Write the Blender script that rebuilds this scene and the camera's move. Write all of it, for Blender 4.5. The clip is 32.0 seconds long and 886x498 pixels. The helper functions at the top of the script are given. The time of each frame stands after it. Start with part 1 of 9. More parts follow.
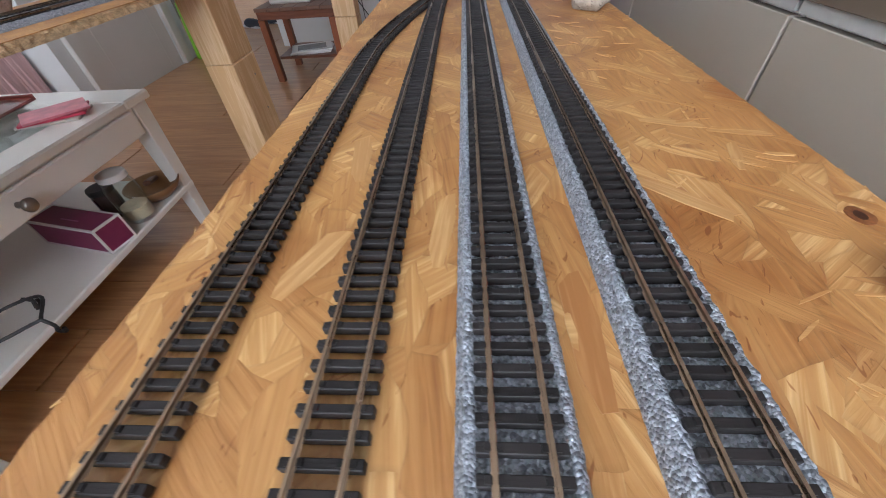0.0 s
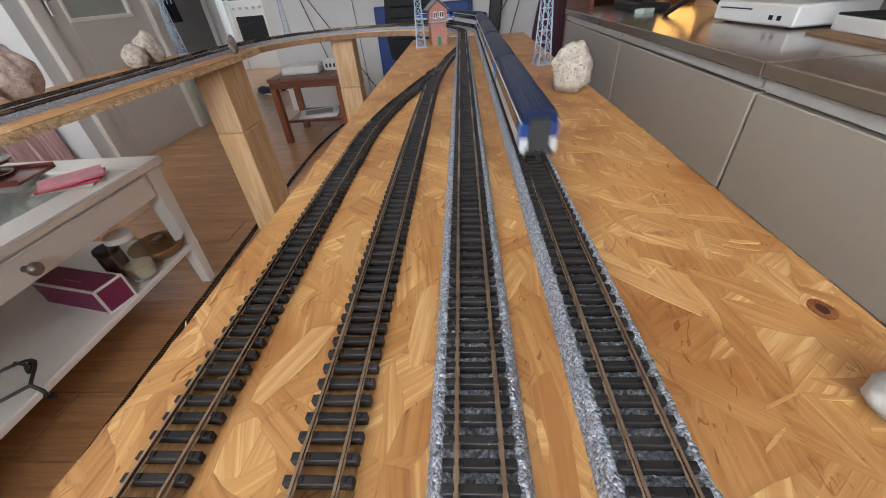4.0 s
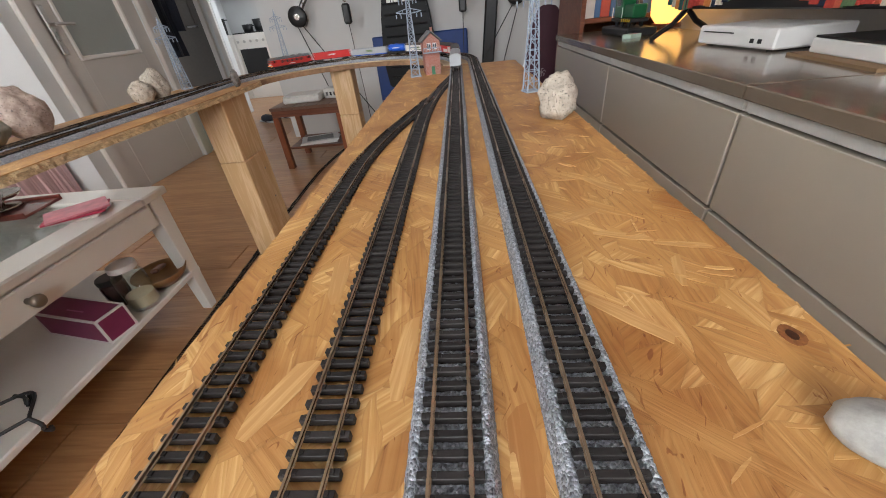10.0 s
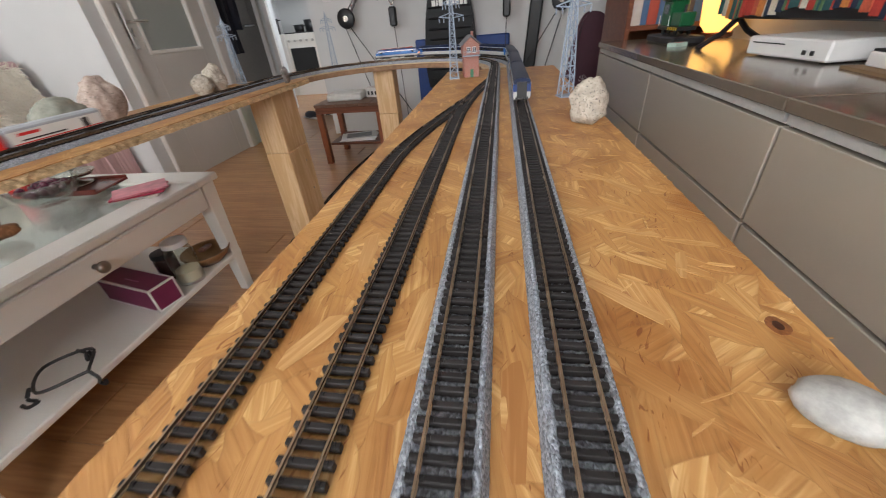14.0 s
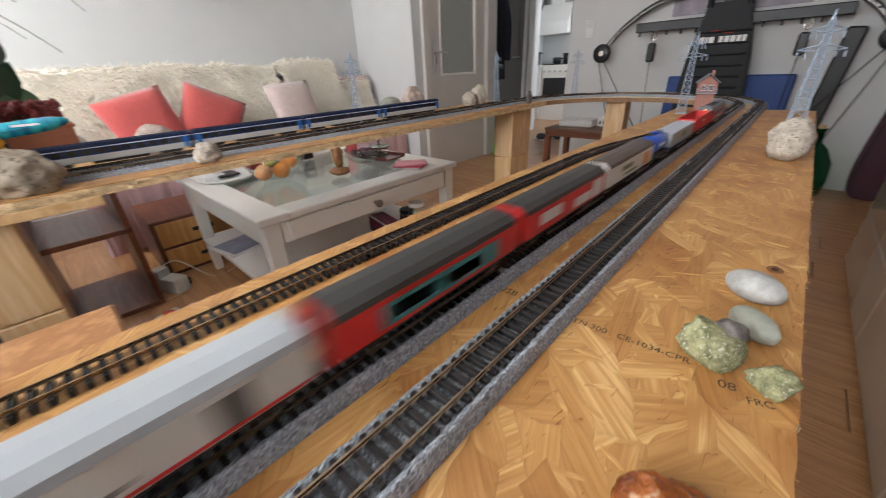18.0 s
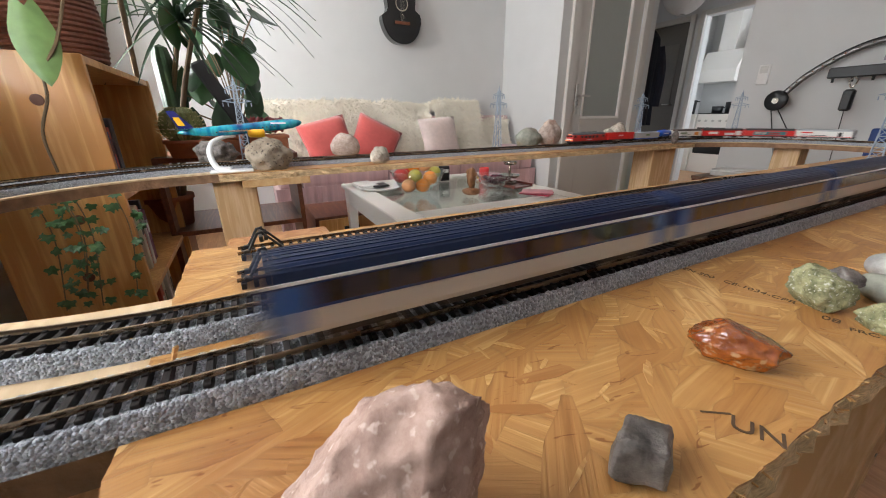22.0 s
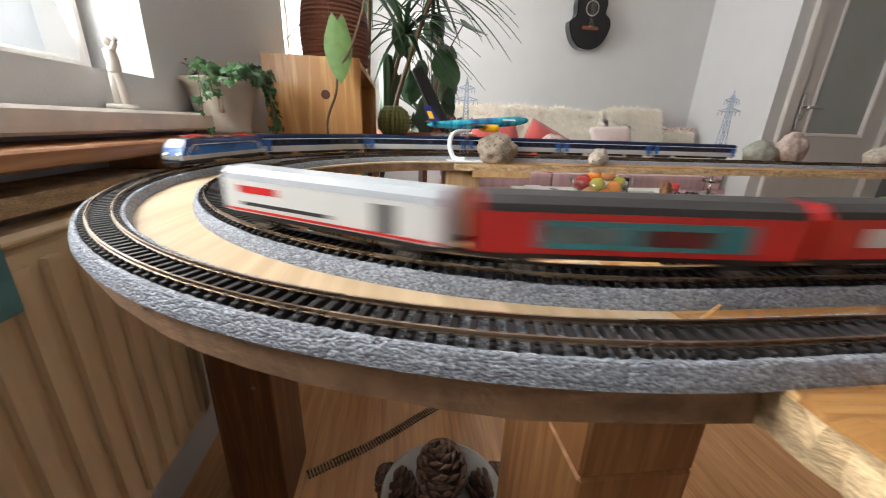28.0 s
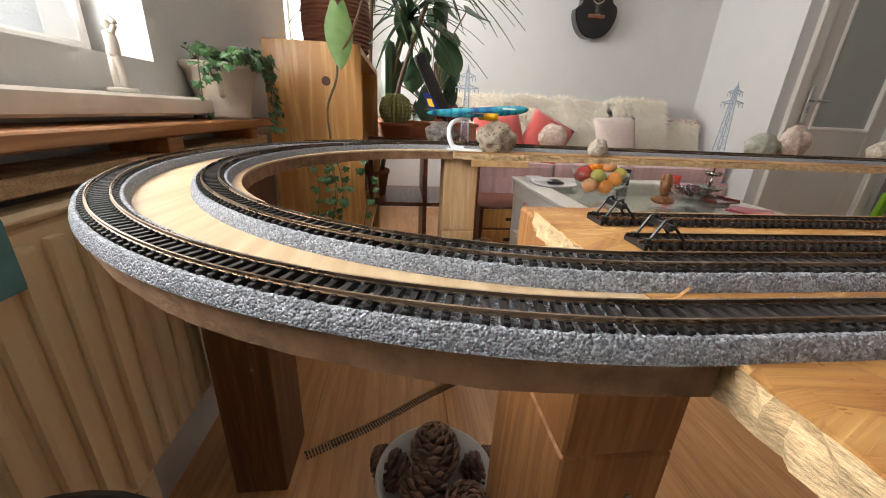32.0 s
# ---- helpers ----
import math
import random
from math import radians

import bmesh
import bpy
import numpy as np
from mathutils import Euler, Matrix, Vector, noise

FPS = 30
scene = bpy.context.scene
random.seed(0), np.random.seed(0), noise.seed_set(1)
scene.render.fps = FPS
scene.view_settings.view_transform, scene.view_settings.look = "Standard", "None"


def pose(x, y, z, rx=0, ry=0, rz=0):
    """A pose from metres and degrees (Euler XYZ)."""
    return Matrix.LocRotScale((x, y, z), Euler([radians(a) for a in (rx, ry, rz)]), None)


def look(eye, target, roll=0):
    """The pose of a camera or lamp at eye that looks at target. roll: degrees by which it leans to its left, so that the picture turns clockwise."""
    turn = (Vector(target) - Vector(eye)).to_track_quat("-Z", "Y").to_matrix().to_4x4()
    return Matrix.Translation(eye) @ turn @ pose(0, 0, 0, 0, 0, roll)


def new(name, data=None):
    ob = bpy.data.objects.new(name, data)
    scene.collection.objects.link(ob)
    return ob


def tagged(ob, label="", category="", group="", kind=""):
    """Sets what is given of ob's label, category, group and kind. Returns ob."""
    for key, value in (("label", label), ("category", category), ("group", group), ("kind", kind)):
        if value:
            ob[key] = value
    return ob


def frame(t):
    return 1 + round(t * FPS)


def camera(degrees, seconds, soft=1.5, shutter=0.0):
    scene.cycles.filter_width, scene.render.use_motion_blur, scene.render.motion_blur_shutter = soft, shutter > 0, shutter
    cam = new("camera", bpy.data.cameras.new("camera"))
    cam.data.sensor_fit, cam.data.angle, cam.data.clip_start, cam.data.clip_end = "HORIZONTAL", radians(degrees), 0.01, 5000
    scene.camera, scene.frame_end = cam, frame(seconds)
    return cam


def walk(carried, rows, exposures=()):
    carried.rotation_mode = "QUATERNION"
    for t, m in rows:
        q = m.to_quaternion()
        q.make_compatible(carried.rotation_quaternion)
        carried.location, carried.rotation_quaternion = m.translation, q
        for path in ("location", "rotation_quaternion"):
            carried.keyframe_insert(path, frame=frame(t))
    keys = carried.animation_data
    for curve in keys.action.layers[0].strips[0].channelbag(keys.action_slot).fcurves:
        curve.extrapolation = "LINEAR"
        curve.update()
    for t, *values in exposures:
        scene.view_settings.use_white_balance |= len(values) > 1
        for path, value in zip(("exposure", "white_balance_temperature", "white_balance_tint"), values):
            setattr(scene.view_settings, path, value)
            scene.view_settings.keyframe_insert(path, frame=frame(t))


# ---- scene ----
cam = camera(101.60, 32.0, soft=1.0, shutter=0.7)
START = [
    (0, (-0.0151, 0.0020, 0.1265), (-0.0827, 0.7179, -0.5684), -4.39),
    (0.5, (-0.0242, 0.0014, 0.1389), (-0.0884, 0.7107, -0.5631), -4.90),
    (1, (-0.0140, 0.0086, 0.1439), (-0.0763, 0.7377, -0.5376), -4.62),
    (1.5, (-0.0032, 0.0167, 0.1502), (-0.0778, 0.7697, -0.5035), -5.36),
    (2, (-0.0075, 0.0158, 0.1452), (-0.0788, 0.7756, -0.5011), -4.49),
    (2.5, (-0.0079, 0.0151, 0.1459), (-0.0759, 0.7702, -0.5062), -4.24),
    (3, (-0.0039, 0.0171, 0.1482), (-0.0767, 0.7811, -0.4930), -4.83),
    (3.5, (-0.0020, 0.0145, 0.1511), (-0.0737, 0.8126, -0.4471), -4.65),
    (5.5, (0.0010, 0.0090, 0.1520), (-0.0628, 0.8150, -0.4364), -5.17),
    (6, (0.0051, 0.0109, 0.1562), (-0.0612, 0.8158, -0.4335), -5.58),
    (6.5, (0.0031, 0.0090, 0.1544), (-0.0650, 0.8153, -0.4332), -5.56),
    (7, (0.0045, 0.0096, 0.1548), (-0.0644, 0.8158, -0.4328), -5.36),
    (7.5, (0.0043, 0.0087, 0.1550), (-0.0703, 0.8191, -0.4261), -5.67),
    (8, (0.0083, 0.0104, 0.1590), (-0.0640, 0.8342, -0.4032), -5.84),
    (8.5, (0.0115, 0.0106, 0.1613), (-0.0632, 0.8380, -0.3953), -6.37),
    (9, (0.0099, 0.0085, 0.1617), (-0.0648, 0.8344, -0.3972), -6.12),
    (9.5, (0.0124, 0.0113, 0.1614), (-0.0597, 0.8403, -0.3933), -6.04),
    (10, (0.0127, 0.0103, 0.1625), (-0.0626, 0.8431, -0.3859), -6.08),
    (10.5, (0.0120, 0.0065, 0.1628), (-0.0601, 0.8427, -0.3810), -5.47),
    (11, (0.0133, 0.0064, 0.1650), (-0.0592, 0.8439, -0.3765), -5.70),
    (11.5, (0.0150, 0.0086, 0.1646), (-0.0652, 0.8444, -0.3786), -5.77),
    (12, (0.0192, 0.0103, 0.1661), (-0.0616, 0.8455, -0.3778), -5.75),
    (12.5, (0.0214, 0.0108, 0.1680), (-0.0636, 0.8477, -0.3726), -6.33),
    (13, (0.0209, 0.0048, 0.1662), (-0.0566, 0.8420, -0.3752), -5.85),
    (13.5, (0.0203, -0.0041, 0.1634), (-0.0907, 0.8293, -0.3780), -5.62),
]
PATH = [
    (15.5, 0.0610, -0.1128, 0.1774, 60.37, 2.76, 18.31),
    (16.0, 0.0838, -0.1384, 0.1850, 61.69, 2.73, 23.29),
    (16.5, 0.1097, -0.1604, 0.1866, 63.46, 2.41, 28.42),
    (17.0, 0.1358, -0.1873, 0.1861, 64.14, 2.90, 33.66),
    (17.5, 0.1487, -0.2078, 0.1692, 63.70, 2.10, 37.53),
    (18.0, 0.1599, -0.2329, 0.1666, 63.45, 2.45, 42.47),
    (18.5, 0.1769, -0.2537, 0.1611, 64.50, 2.72, 47.39),
    (19.0, 0.1928, -0.2648, 0.1548, 65.68, 2.81, 50.15),
    (20.0, 0.2206, -0.2900, 0.1429, 68.45, 1.28, 56.85),
    (21.0, 0.2263, -0.3128, 0.1314, 69.38, -0.13, 59.86),
    (22.0, 0.2343, -0.3212, 0.1187, 70.06, 0.49, 62.31),
    (23.0, 0.2359, -0.3206, 0.1046, 70.67, -0.58, 64.49),
    (23.5, 0.2350, -0.3317, 0.0988, 70.55, -0.99, 66.72),
    (24.0, 0.2284, -0.3527, 0.0955, 70.11, -1.55, 68.86),
    (24.5, 0.2195, -0.3798, 0.0928, 69.91, -1.43, 71.07),
    (25.0, 0.2086, -0.4131, 0.0898, 69.51, -1.77, 74.35),
    (25.5, 0.2033, -0.4490, 0.0869, 68.87, -1.20, 77.55),
    (27.5, 0.1887, -0.5095, 0.0966, 70.87, -1.49, 81.56),
    (28.0, 0.1798, -0.5320, 0.0924, 70.99, -1.89, 83.53),
    (28.5, 0.1732, -0.5530, 0.0926, 70.39, -1.80, 84.57),
    (29.0, 0.1784, -0.5485, 0.0954, 69.93, -2.02, 84.70),
    (30.0, 0.1841, -0.5264, 0.0906, 70.01, -2.05, 83.04),
    (31.0, 0.1873, -0.5238, 0.0914, 69.72, -2.42, 83.46),
    (31.5, 0.1887, -0.5209, 0.0902, 69.74, -2.31, 83.98),
    (32.0, 0.1900, -0.5224, 0.0907, 69.43, -2.60, 84.08),
]
walk(cam, [(t, look(*p)) for t, *p in START] + [(t, pose(*p)) for t, *p in PATH], exposures=[(0, 0.34, 5500, 10), (3.5, 0.33, 5800, 10), (6, 0.30, 6150, 10), (13.5, 0.30, 6150, 10), (17, 0.16, 6100, 10), (23, 0.12, 6200, 10), (28, 0.05, 6250, 10), (32, 0.08, 6550, 10)])

# ---- light: overcast day through the windows in the end wall, one warm table lamp ----
FLOOR = -0.76
CEIL = 1.76
XW, XE, YS, YN = -3.20, 1.15, -1.05, 3.60   # couch wall, sideboard wall, window wall, gym wall
world = bpy.data.worlds.new("sky")
scene.world = world
world.use_nodes = True
wn = world.node_tree.nodes
sky = wn.new("ShaderNodeTexSky")
sky.sky_type, sky.sun_disc = "NISHITA", False
sky.sun_elevation, sky.sun_rotation = radians(38), radians(200)
world.node_tree.links.new(sky.outputs[0], wn["Background"].inputs[0])
wn["Background"].inputs[1].default_value = 0.12
sun = new("sun", bpy.data.lights.new("sun", "SUN"))
sun.data.energy, sun.data.angle, sun.data.color = 0.6, radians(20), (1.0, 0.95, 0.88)
sun.matrix_world = look((-1.5, -6, 5), (0, 0, 0))


def window_light(x, z, w, h, watts, y=YS - 0.05):
    """The overcast sky's light, standing in a window's opening."""
    la = bpy.data.lights.new("window_light", "AREA")
    la.shape, la.size, la.size_y, la.energy, la.color = "RECTANGLE", w, h, watts, (1.0, 0.975, 0.935)
    ob = new("window_light", la)
    ob.matrix_world = look((x, y, z), (x, y + 1, z + 0.22))
    return ob


window_light(-0.25, 0.82, 0.90, 1.20, 42, YS - 0.24)
window_light(-2.20, 0.82, 0.85, 1.20, 56, YS - 0.24)
lamp = bpy.data.lights.new("lamp_bulb", "POINT")
lamp.energy, lamp.color, lamp.shadow_soft_size = 3.0, (1.0, 0.55, 0.18), 0.05
new("lamp_bulb", lamp).location = (0.98, 2.02, 0.24)

# ---- materials ----


def mat(name, color=(0.5, 0.5, 0.5), rough=0.5, metal=0.0, var=0.12, scale=40.0, bump=0.0, bscale=200.0, rvar=0.1,
        coat=0.0, emit=0.0, stretch=(1, 1, 1), island=False, spec=0.5, sheen=0.0):
    """A painted or plain surface: two scales of colour variation, uneven gloss and a fine relief."""
    m = bpy.data.materials.new(name)
    m.use_nodes = True
    nt = m.node_tree
    b = nt.nodes["Principled BSDF"]
    co = nt.nodes.new("ShaderNodeTexCoord")
    mp = nt.nodes.new("ShaderNodeMapping")
    mp.inputs["Scale"].default_value = stretch
    nt.links.new(co.outputs["Object"], mp.inputs[0])
    n1 = nt.nodes.new("ShaderNodeTexNoise")
    n1.inputs["Scale"].default_value, n1.inputs["Detail"].default_value = scale, 4
    n2 = nt.nodes.new("ShaderNodeTexNoise")
    n2.inputs["Scale"].default_value, n2.inputs["Detail"].default_value = scale * 0.13, 3
    for n in (n1, n2):
        nt.links.new(mp.outputs[0], n.inputs["Vector"])
    mx = nt.nodes.new("ShaderNodeMath")
    mx.operation = "ADD"
    nt.links.new(n1.outputs[0], mx.inputs[0])
    nt.links.new(n2.outputs[0], mx.inputs[1])
    last = mx
    if island:
        g = nt.nodes.new("ShaderNodeNewGeometry")
        oi = nt.nodes.new("ShaderNodeObjectInfo")
        a = nt.nodes.new("ShaderNodeMath")
        a.operation = "ADD"
        nt.links.new(g.outputs["Random Per Island"], a.inputs[0])
        nt.links.new(oi.outputs["Random"], a.inputs[1])
        a2 = nt.nodes.new("ShaderNodeMath")
        a2.operation = "MULTIPLY_ADD"
        nt.links.new(a.outputs[0], a2.inputs[0])
        a2.inputs[1].default_value, = (0.6,)
        nt.links.new(mx.outputs[0], a2.inputs[2])
        sub = nt.nodes.new("ShaderNodeMath")
        sub.operation = "SUBTRACT"
        nt.links.new(a2.outputs[0], sub.inputs[0])
        sub.inputs[1].default_value = 0.6
        last = sub
    ramp = nt.nodes.new("ShaderNodeMapRange")
    ramp.inputs["From Min"].default_value, ramp.inputs["From Max"].default_value = 0.6, 1.4
    ramp.inputs["To Min"].default_value, ramp.inputs["To Max"].default_value = 1 - var, 1 + var
    nt.links.new(last.outputs[0], ramp.inputs[0])
    mul = nt.nodes.new("ShaderNodeVectorMath")
    mul.operation = "SCALE"
    mul.inputs[0].default_value = color
    nt.links.new(ramp.outputs[0], mul.inputs["Scale"])
    nt.links.new(mul.outputs[0], b.inputs["Base Color"])
    rr = nt.nodes.new("ShaderNodeMapRange")
    rr.inputs["To Min"].default_value, rr.inputs["To Max"].default_value = max(0.02, rough - rvar), min(1, rough + rvar)
    nt.links.new(n2.outputs[0], rr.inputs[0])
    nt.links.new(rr.outputs[0], b.inputs["Roughness"])
    b.inputs["Metallic"].default_value = metal
    b.inputs["Coat Weight"].default_value = coat
    b.inputs["Coat Roughness"].default_value = 0.12
    b.inputs["Specular IOR Level"].default_value = spec
    b.inputs["Sheen Weight"].default_value = sheen
    if emit:
        b.inputs["Emission Color"].default_value = (*color, 1)
        b.inputs["Emission Strength"].default_value = emit
    if bump:
        n3 = nt.nodes.new("ShaderNodeTexNoise")
        n3.inputs["Scale"].default_value, n3.inputs["Detail"].default_value = bscale, 5
        nt.links.new(mp.outputs[0], n3.inputs["Vector"])
        bp = nt.nodes.new("ShaderNodeBump")
        bp.inputs["Strength"].default_value, bp.inputs["Distance"].default_value = min(1, bump), 0.4 / bscale
        nt.links.new(n3.outputs[0], bp.inputs["Height"])
        nt.links.new(bp.outputs[0], b.inputs["Normal"])
    return m


def ramp_node(nt, stops):
    r = nt.nodes.new("ShaderNodeValToRGB")
    while len(r.color_ramp.elements) < len(stops):
        r.color_ramp.elements.new(0.5)
    for e, (p, c) in zip(r.color_ramp.elements, stops):
        e.position, e.color = p, (*c, 1)
    return r


def osb(name, dim=1.0):
    """Oriented strand board: pressed flakes that lie across one another, each with its own tone and grain."""
    m = bpy.data.materials.new(name)
    m.use_nodes = True
    nt = m.node_tree
    N, L = nt.nodes.new, nt.links.new
    b = nt.nodes["Principled BSDF"]
    co = N("ShaderNodeTexCoord")
    warp = N("ShaderNodeTexNoise")
    warp.inputs["Scale"].default_value = 16
    L(co.outputs["Object"], warp.inputs["Vector"])
    wadd = N("ShaderNodeVectorMath")
    wadd.operation = "MULTIPLY_ADD"
    wadd.inputs[1].default_value = (0.03, 0.03, 0.03)
    L(warp.outputs["Color"], wadd.inputs[0])
    L(co.outputs["Object"], wadd.inputs[2])
    col, hgt = None, None
    for ang, sx, sy, keep in ((62, 9, 30, 0.0), (112, 10, 34, 0.42), (85, 11, 40, 0.45), (35, 13, 46, 0.55), (140, 18, 56, 0.62), (98, 22, 76, 0.68)):
        mp = N("ShaderNodeMapping")
        mp.vector_type = "TEXTURE"
        mp.inputs["Rotation"].default_value[2] = radians(ang)
        mp.inputs["Scale"].default_value = (1 / sx, 1 / sy, 1)
        mp.inputs["Location"].default_value = (ang * 0.37, ang * 0.11, 0)
        L(wadd.outputs[0], mp.inputs[0])
        v = N("ShaderNodeTexVoronoi")
        v.voronoi_dimensions = "2D"
        v.inputs["Scale"].default_value = 1.0
        L(mp.outputs[0], v.inputs["Vector"])
        sep = N("ShaderNodeSeparateColor")
        L(v.outputs["Color"], sep.inputs[0])
        g = N("ShaderNodeMapping")
        g.vector_type = "TEXTURE"
        g.inputs["Rotation"].default_value[2] = radians(ang)
        g.inputs["Scale"].default_value = (1 / 14, 1 / 300, 1)
        L(co.outputs["Object"], g.inputs[0])
        gadd = N("ShaderNodeVectorMath")
        gadd.operation = "MULTIPLY_ADD"
        gadd.inputs[1].default_value = (40, 40, 40)
        L(v.outputs["Color"], gadd.inputs[0])
        L(g.outputs[0], gadd.inputs[2])
        gn = N("ShaderNodeTexNoise")
        gn.noise_dimensions = "2D"
        gn.inputs["Scale"].default_value, gn.inputs["Detail"].default_value = 1.0, 4
        gn.inputs["Distortion"].default_value = 0.4
        L(gadd.outputs[0], gn.inputs["Vector"])
        tone = N("ShaderNodeMath")
        tone.operation = "MULTIPLY_ADD"
        tone.inputs[1].default_value = 0.30
        L(sep.outputs[1], tone.inputs[0])
        gs = N("ShaderNodeMath")
        gs.operation = "MULTIPLY_ADD"
        gs.inputs[1].default_value, gs.inputs[2].default_value = 0.60, 0.04
        L(gn.outputs[0], gs.inputs[0])
        L(gs.outputs[0], tone.inputs[2])
        rp = ramp_node(nt, ((0.12, (0.22, 0.085, 0.022)), (0.34, (0.36, 0.175, 0.052)),
                            (0.58, (0.46, 0.258, 0.088)), (0.78, (0.68, 0.47, 0.225))))
        L(tone.outputs[0], rp.inputs[0])
        ve = N("ShaderNodeTexVoronoi")
        ve.voronoi_dimensions, ve.feature = "2D", "DISTANCE_TO_EDGE"
        ve.inputs["Scale"].default_value = 1.0
        L(mp.outputs[0], ve.inputs["Vector"])
        er = N("ShaderNodeMapRange")
        er.inputs["From Max"].default_value = 0.045
        er.inputs["To Min"].default_value = 0.86
        L(ve.outputs["Distance"], er.inputs[0])
        ec = N("ShaderNodeVectorMath")
        ec.operation = "SCALE"
        L(rp.outputs[0], ec.inputs[0])
        L(er.outputs[0], ec.inputs["Scale"])
        if col is None:
            col, hgt = rp.outputs[0], tone.outputs[0]
        else:
            gt = N("ShaderNodeMath")
            gt.operation = "GREATER_THAN"
            gt.inputs[1].default_value = keep
            L(sep.outputs[0], gt.inputs[0])
            mx = N("ShaderNodeMix")
            mx.data_type = "RGBA"
            L(gt.outputs[0], mx.inputs["Factor"])
            L(col, mx.inputs["A"])
            L(ec.outputs[0], mx.inputs["B"])
            col = mx.outputs["Result"]
            mh = N("ShaderNodeMix")
            L(gt.outputs[0], mh.inputs["Factor"])
            L(hgt, mh.inputs["A"])
            L(tone.outputs[0], mh.inputs["B"])
            hgt = mh.outputs["Result"]
    kn = N("ShaderNodeTexNoise")
    kn.inputs["Scale"].default_value, kn.inputs["Detail"].default_value = 11, 5
    L(co.outputs["Object"], kn.inputs["Vector"])
    st = ramp_node(nt, ((0.34, (0.74, 0.58, 0.44)), (0.47, (0.96, 0.90, 0.83)), (0.66, (1.08, 1.04, 1.0))))
    L(kn.outputs[0], st.inputs[0])
    ml = N("ShaderNodeMix")
    ml.data_type, ml.blend_type = "RGBA", "MULTIPLY"
    ml.inputs["Factor"].default_value = 1
    L(col, ml.inputs["A"])
    L(st.outputs[0], ml.inputs["B"])
    # dark slits and pits between the pressed strands
    sl = N("ShaderNodeMapping")
    sl.vector_type = "TEXTURE"
    sl.inputs["Rotation"].default_value[2] = radians(75)
    sl.inputs["Scale"].default_value = (1 / 60, 1 / 230, 1)
    L(wadd.outputs[0], sl.inputs[0])
    sn = N("ShaderNodeTexNoise")
    sn.noise_dimensions = "2D"
    sn.inputs["Scale"].default_value, sn.inputs["Detail"].default_value = 1.0, 2
    sn.inputs["Distortion"].default_value = 1.2
    L(sl.outputs[0], sn.inputs["Vector"])
    sr = ramp_node(nt, ((0.24, (0.60, 0.44, 0.31)), (0.30, (1, 1, 1))))
    L(sn.outputs[0], sr.inputs[0])
    m3 = N("ShaderNodeMix")
    m3.data_type, m3.blend_type = "RGBA", "MULTIPLY"
    m3.inputs["Factor"].default_value = 1
    L(ml.outputs["Result"], m3.inputs["A"])
    L(sr.outputs[0], m3.inputs["B"])
    L(m3.outputs["Result"], b.inputs["Base Color"])
    bp = N("ShaderNodeBump")
    bp.inputs["Strength"].default_value, bp.inputs["Distance"].default_value = 0.7, 0.0014
    L(hgt, bp.inputs["Height"])
    L(bp.outputs[0], b.inputs["Normal"])
    rr = N("ShaderNodeMapRange")
    rr.inputs["To Min"].default_value, rr.inputs["To Max"].default_value = 0.34, 0.56
    L(hgt, rr.inputs[0])
    L(rr.outputs[0], b.inputs["Roughness"])
    return m


